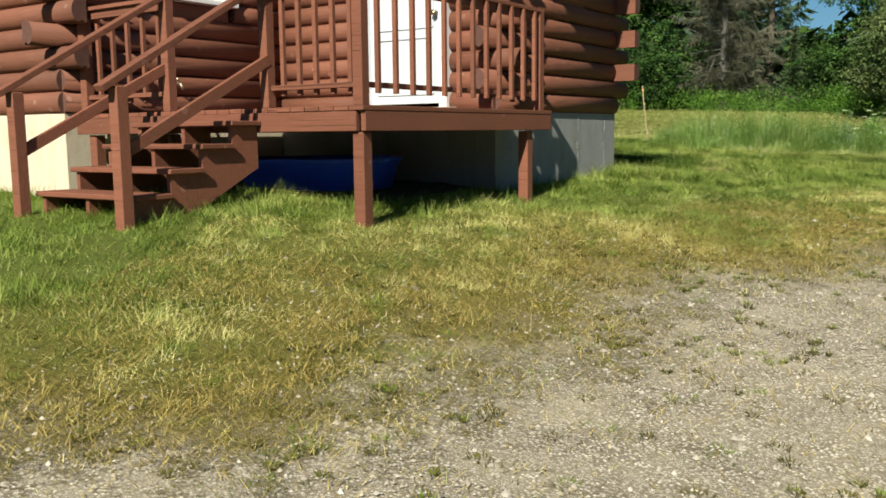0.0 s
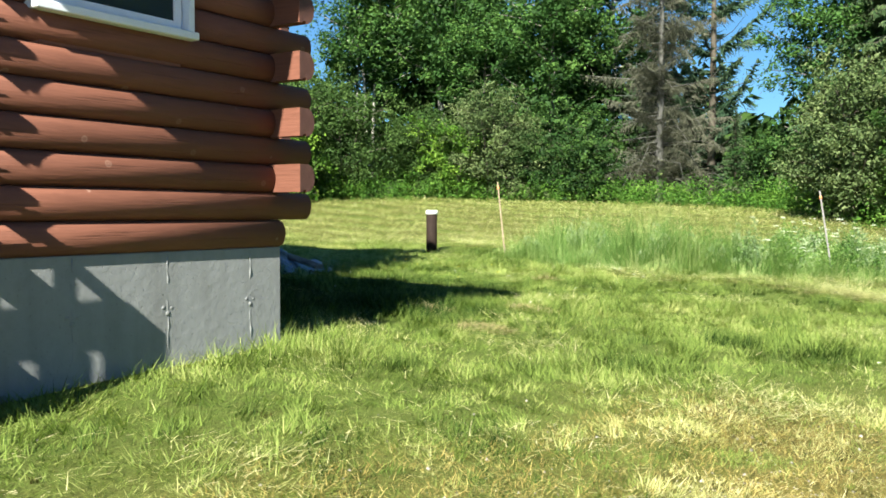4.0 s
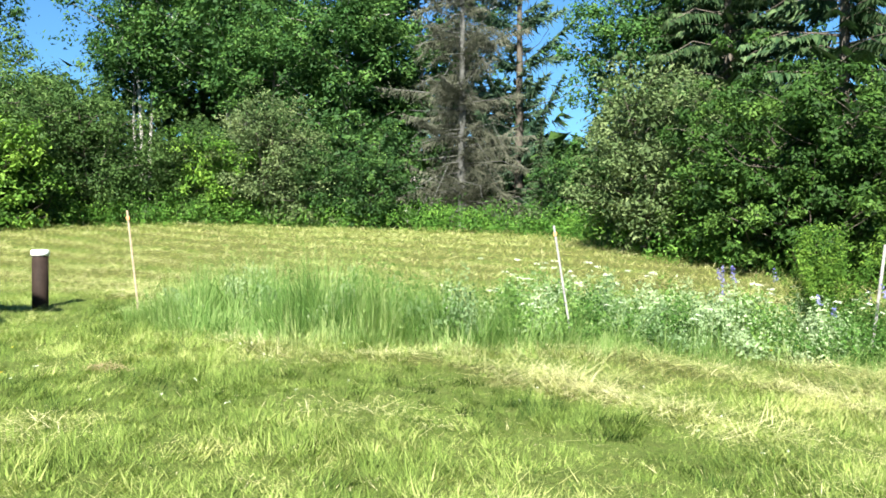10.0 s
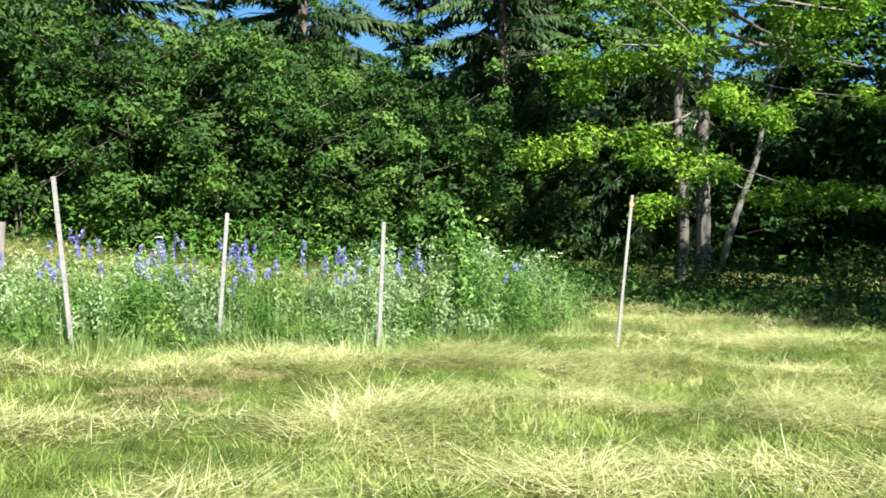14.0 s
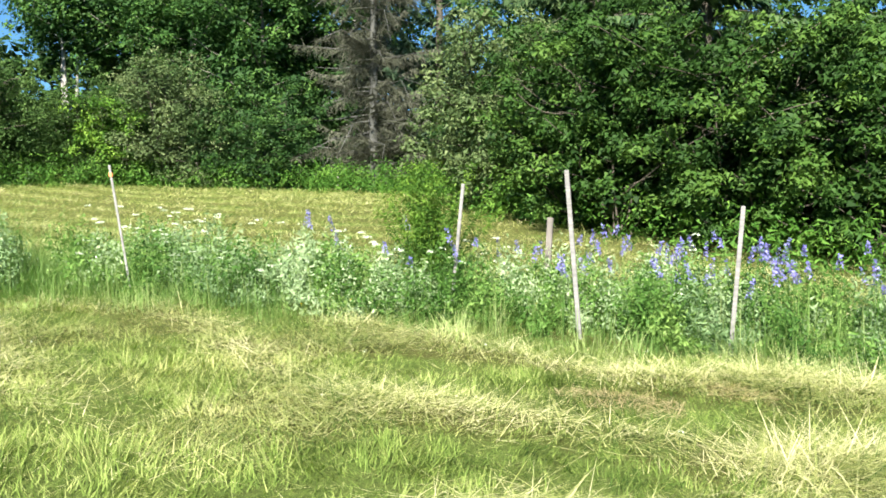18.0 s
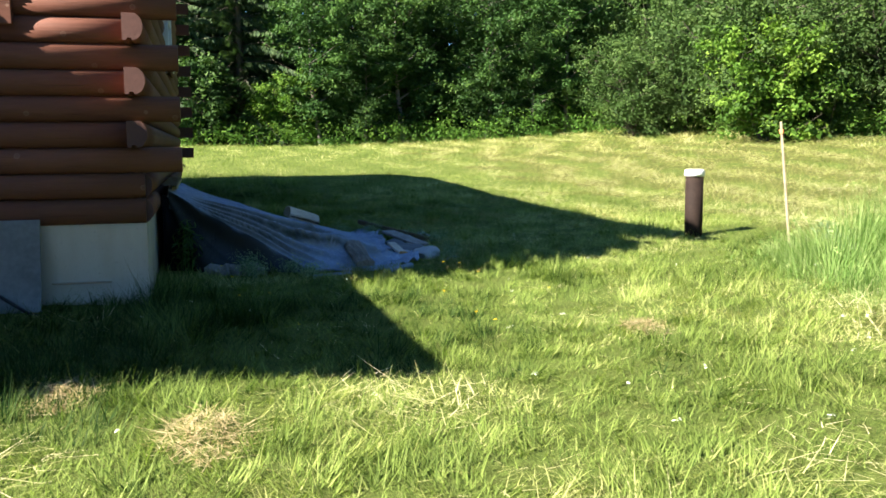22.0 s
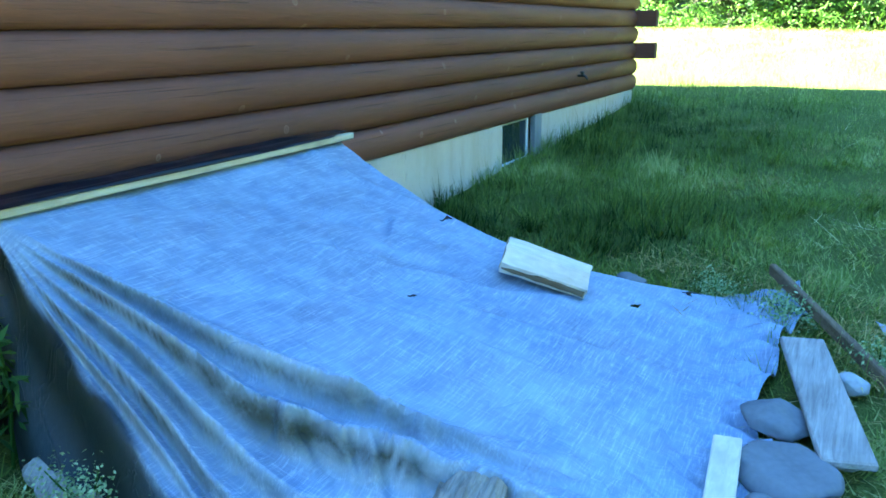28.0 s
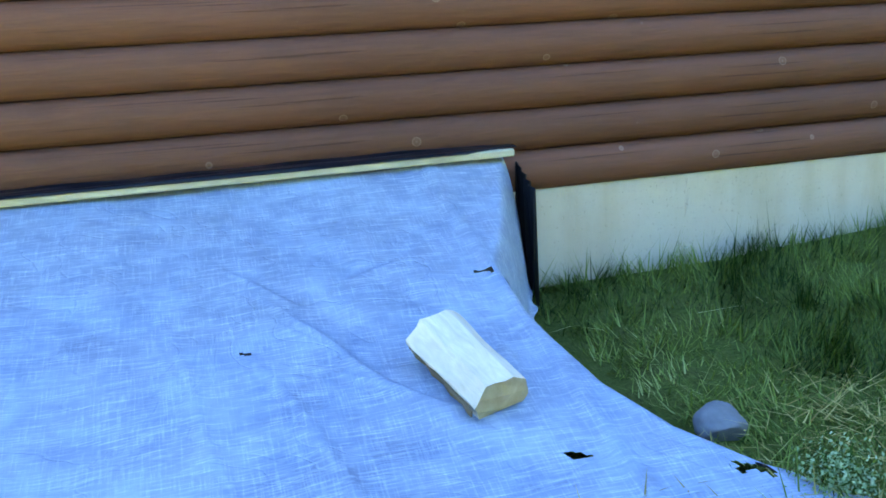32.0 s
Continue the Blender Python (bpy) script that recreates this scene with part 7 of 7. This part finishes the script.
bushy_plant("pale_weed", -8.66, 14.2, 0.22, 0.15, 1500, 0.0075, LEAF_BED, "low pale green weed by the tarp edge", 85)
bushy_plant("pale_weed", -8.56, 14.62, 0.15, 0.11, 900, 0.007, LEAF_BED, "low pale green weed by the tarp edge", 86)
bushy_plant("pale_weed", -11.45, 15.55, 0.13, 0.13, 1000, 0.007, LEAF_BED, "low pale green weed in the rubble", 87)
bushy_plant("pale_weed", -10.75, 16.3, 0.15, 0.15, 1000, 0.008, LEAF_BED, "low pale green weed in the rubble", 88)


def build_undergrowth():
    """Ferns and brush along the foot of the woods."""
    rng = np.random.default_rng(91)
    line = [(-37.5, 6), (-36.3, 16), (-35.8, 24), (-34.5, 30), (-28, 32.5), (-24, 33), (-20, 38.2), (-14, 40.5), (-7.5, 39.2), (-5.5, 35.8), (-2, 31.5), (3, 28.9), (8, 28.8)]
    pts = []
    for (ax, ay), (bx, by) in zip(line, line[1:]):
        L = math.hypot(bx - ax, by - ay)
        for q in range(int(L * (60 if -34 < ax < -3 else 30))):
            u = rng.uniform()
            w = rng.uniform(0, 1)
            x, y = ax + (bx - ax) * u + rng.normal(0, 0.5), ay + (by - ay) * u + rng.normal(0, 0.6) + 0.5
            pts.append((x, y, rise(x, y) + 1.1 * w * rng.uniform(0.4, 1.1)))
    pts = np.array(pts)
    co, f, s, t = leaf_cloud(pts, np.full(len(pts), 0.2), 18, 0.062, rng, 0.2, 0.6, 0.36)
    stuff("undergrowth", (co, f, s, t), LEAF_UNDER, "bright green ferns and brush below the trees", "undergrowth")
    pts = []
    for q in range(2300):
        x = rng.uniform(7.6, 17)
        back = rng.uniform(0, 1) ** 1.3
        y = 26.0 - 1.05 * (x - 8) + 0.35 * math.sin(2.2 * x) + 7.5 * back
        pts.append((x, y, rise(x, y) + (0.22 + (0.25 + 0.5 * back) * math.sin(2.6 * x + y) ** 2) * rng.uniform() ** 0.8))
    pts = np.array(pts)
    # darker leaf than the ferns have, putting the hollow's shade into the colour
    stuff("shade_undergrowth", leaf_cloud(pts, np.full(len(pts), 0.16), 17, 0.042, rng, 0.2, 0.7, 0.45), LEAF_SHRUB, "low dark green plants below the maple", "undergrowth")


def build_wood_depth():
    """The dark inside of the woods, leaf masses behind the first trees; its shade is put into the leaf colour."""
    rng = np.random.default_rng(93)
    line = [(-52, -6), (-50, 30), (-46, 44), (-34, 51), (-22, 53), (-13.5, 52), (-6, 47), (2, 41.5), (12, 40), (24, 36), (32, 20)]
    high = [9.0, 9.0, 7.0, 6.0, 8.0, 7.0, 4.5, 4.5, 4.8, 5.0, 7.0]
    c = []
    for (ax, ay), (bx, by), ha, hb in zip(line, line[1:], high, high[1:]):
        m = int(math.hypot(bx - ax, by - ay) * 16)
        u = rng.uniform(0, 1, m)
        px, py = ax + (bx - ax) * u + rng.normal(0, 1.0, m), ay + (by - ay) * u + rng.normal(0, 1.0, m)
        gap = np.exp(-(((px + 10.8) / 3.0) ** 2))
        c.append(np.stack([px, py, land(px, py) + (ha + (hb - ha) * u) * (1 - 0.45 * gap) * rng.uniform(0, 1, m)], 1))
    c = np.concatenate(c)
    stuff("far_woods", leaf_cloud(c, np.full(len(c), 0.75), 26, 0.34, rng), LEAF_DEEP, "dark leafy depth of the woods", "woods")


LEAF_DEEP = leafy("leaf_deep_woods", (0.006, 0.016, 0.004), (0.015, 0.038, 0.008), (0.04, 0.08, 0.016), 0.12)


def build_far_ridge():
    """Wooded rise that closes the distance all round."""
    n = 360
    a = np.linspace(0, 2 * np.pi, n + 1)[:-1]
    rng = np.random.default_rng(95)
    top = 9.0 + 1.5 * np.sin(5 * a) + 1.2 * np.sin(13 * a + 1) + rng.uniform(-0.9, 0.9, n)
    rows = []
    for r, h in ((66, -1.5), (67, 2.5), (70, 6.0), (75, 8.5)):
        rr = r + 1.2 * np.sin(23 * a + h) + rng.uniform(-0.6, 0.6, n)
        zz = np.full(n, h) if h < 8 else top
        rows.append(np.stack([-8 + rr * np.cos(a), 16 + rr * np.sin(a), zz + rng.uniform(-0.4, 0.4, n)], 1))
    co = np.concatenate(rows)
    f = []
    for k in range(len(rows) - 1):
        i = np.arange(n)
        j = (i + 1) % n
        f.append(np.stack([k * n + i, k * n + j, (k + 1) * n + j, (k + 1) * n + i], 1))
    f = np.concatenate(f)
    me = bulk("backdrop", co, f.ravel(), np.full(len(f), 4), RIDGE)
    tagged(new("backdrop", me), "dark wooded rise in the distance", "woods", kind="structure")


def ridge_material():
    k = Nodes("distant_woods", 0.95, spec=0.05)
    v = k.coord()
    k.color(k.ramp(k.mix(0.5, k.noise(v, 0.35, 5), k.noise(v, 2.4, 6, 0.7)), [(0.35, (0.008, 0.018, 0.006)), (0.55, (0.03, 0.06, 0.015)), (0.75, (0.075, 0.12, 0.03))]))
    k.bump(k.noise(v, 1.6, 6, 0.7), 1.0, 0.8)
    return k.mat


RIDGE = ridge_material()
build_far_ridge()
LEAF_UNDER = leafy("undergrowth_leaf", (0.02, 0.06, 0.009), (0.06, 0.15, 0.022), (0.16, 0.29, 0.05), 0.3)
build_wood_depth()
build_undergrowth()
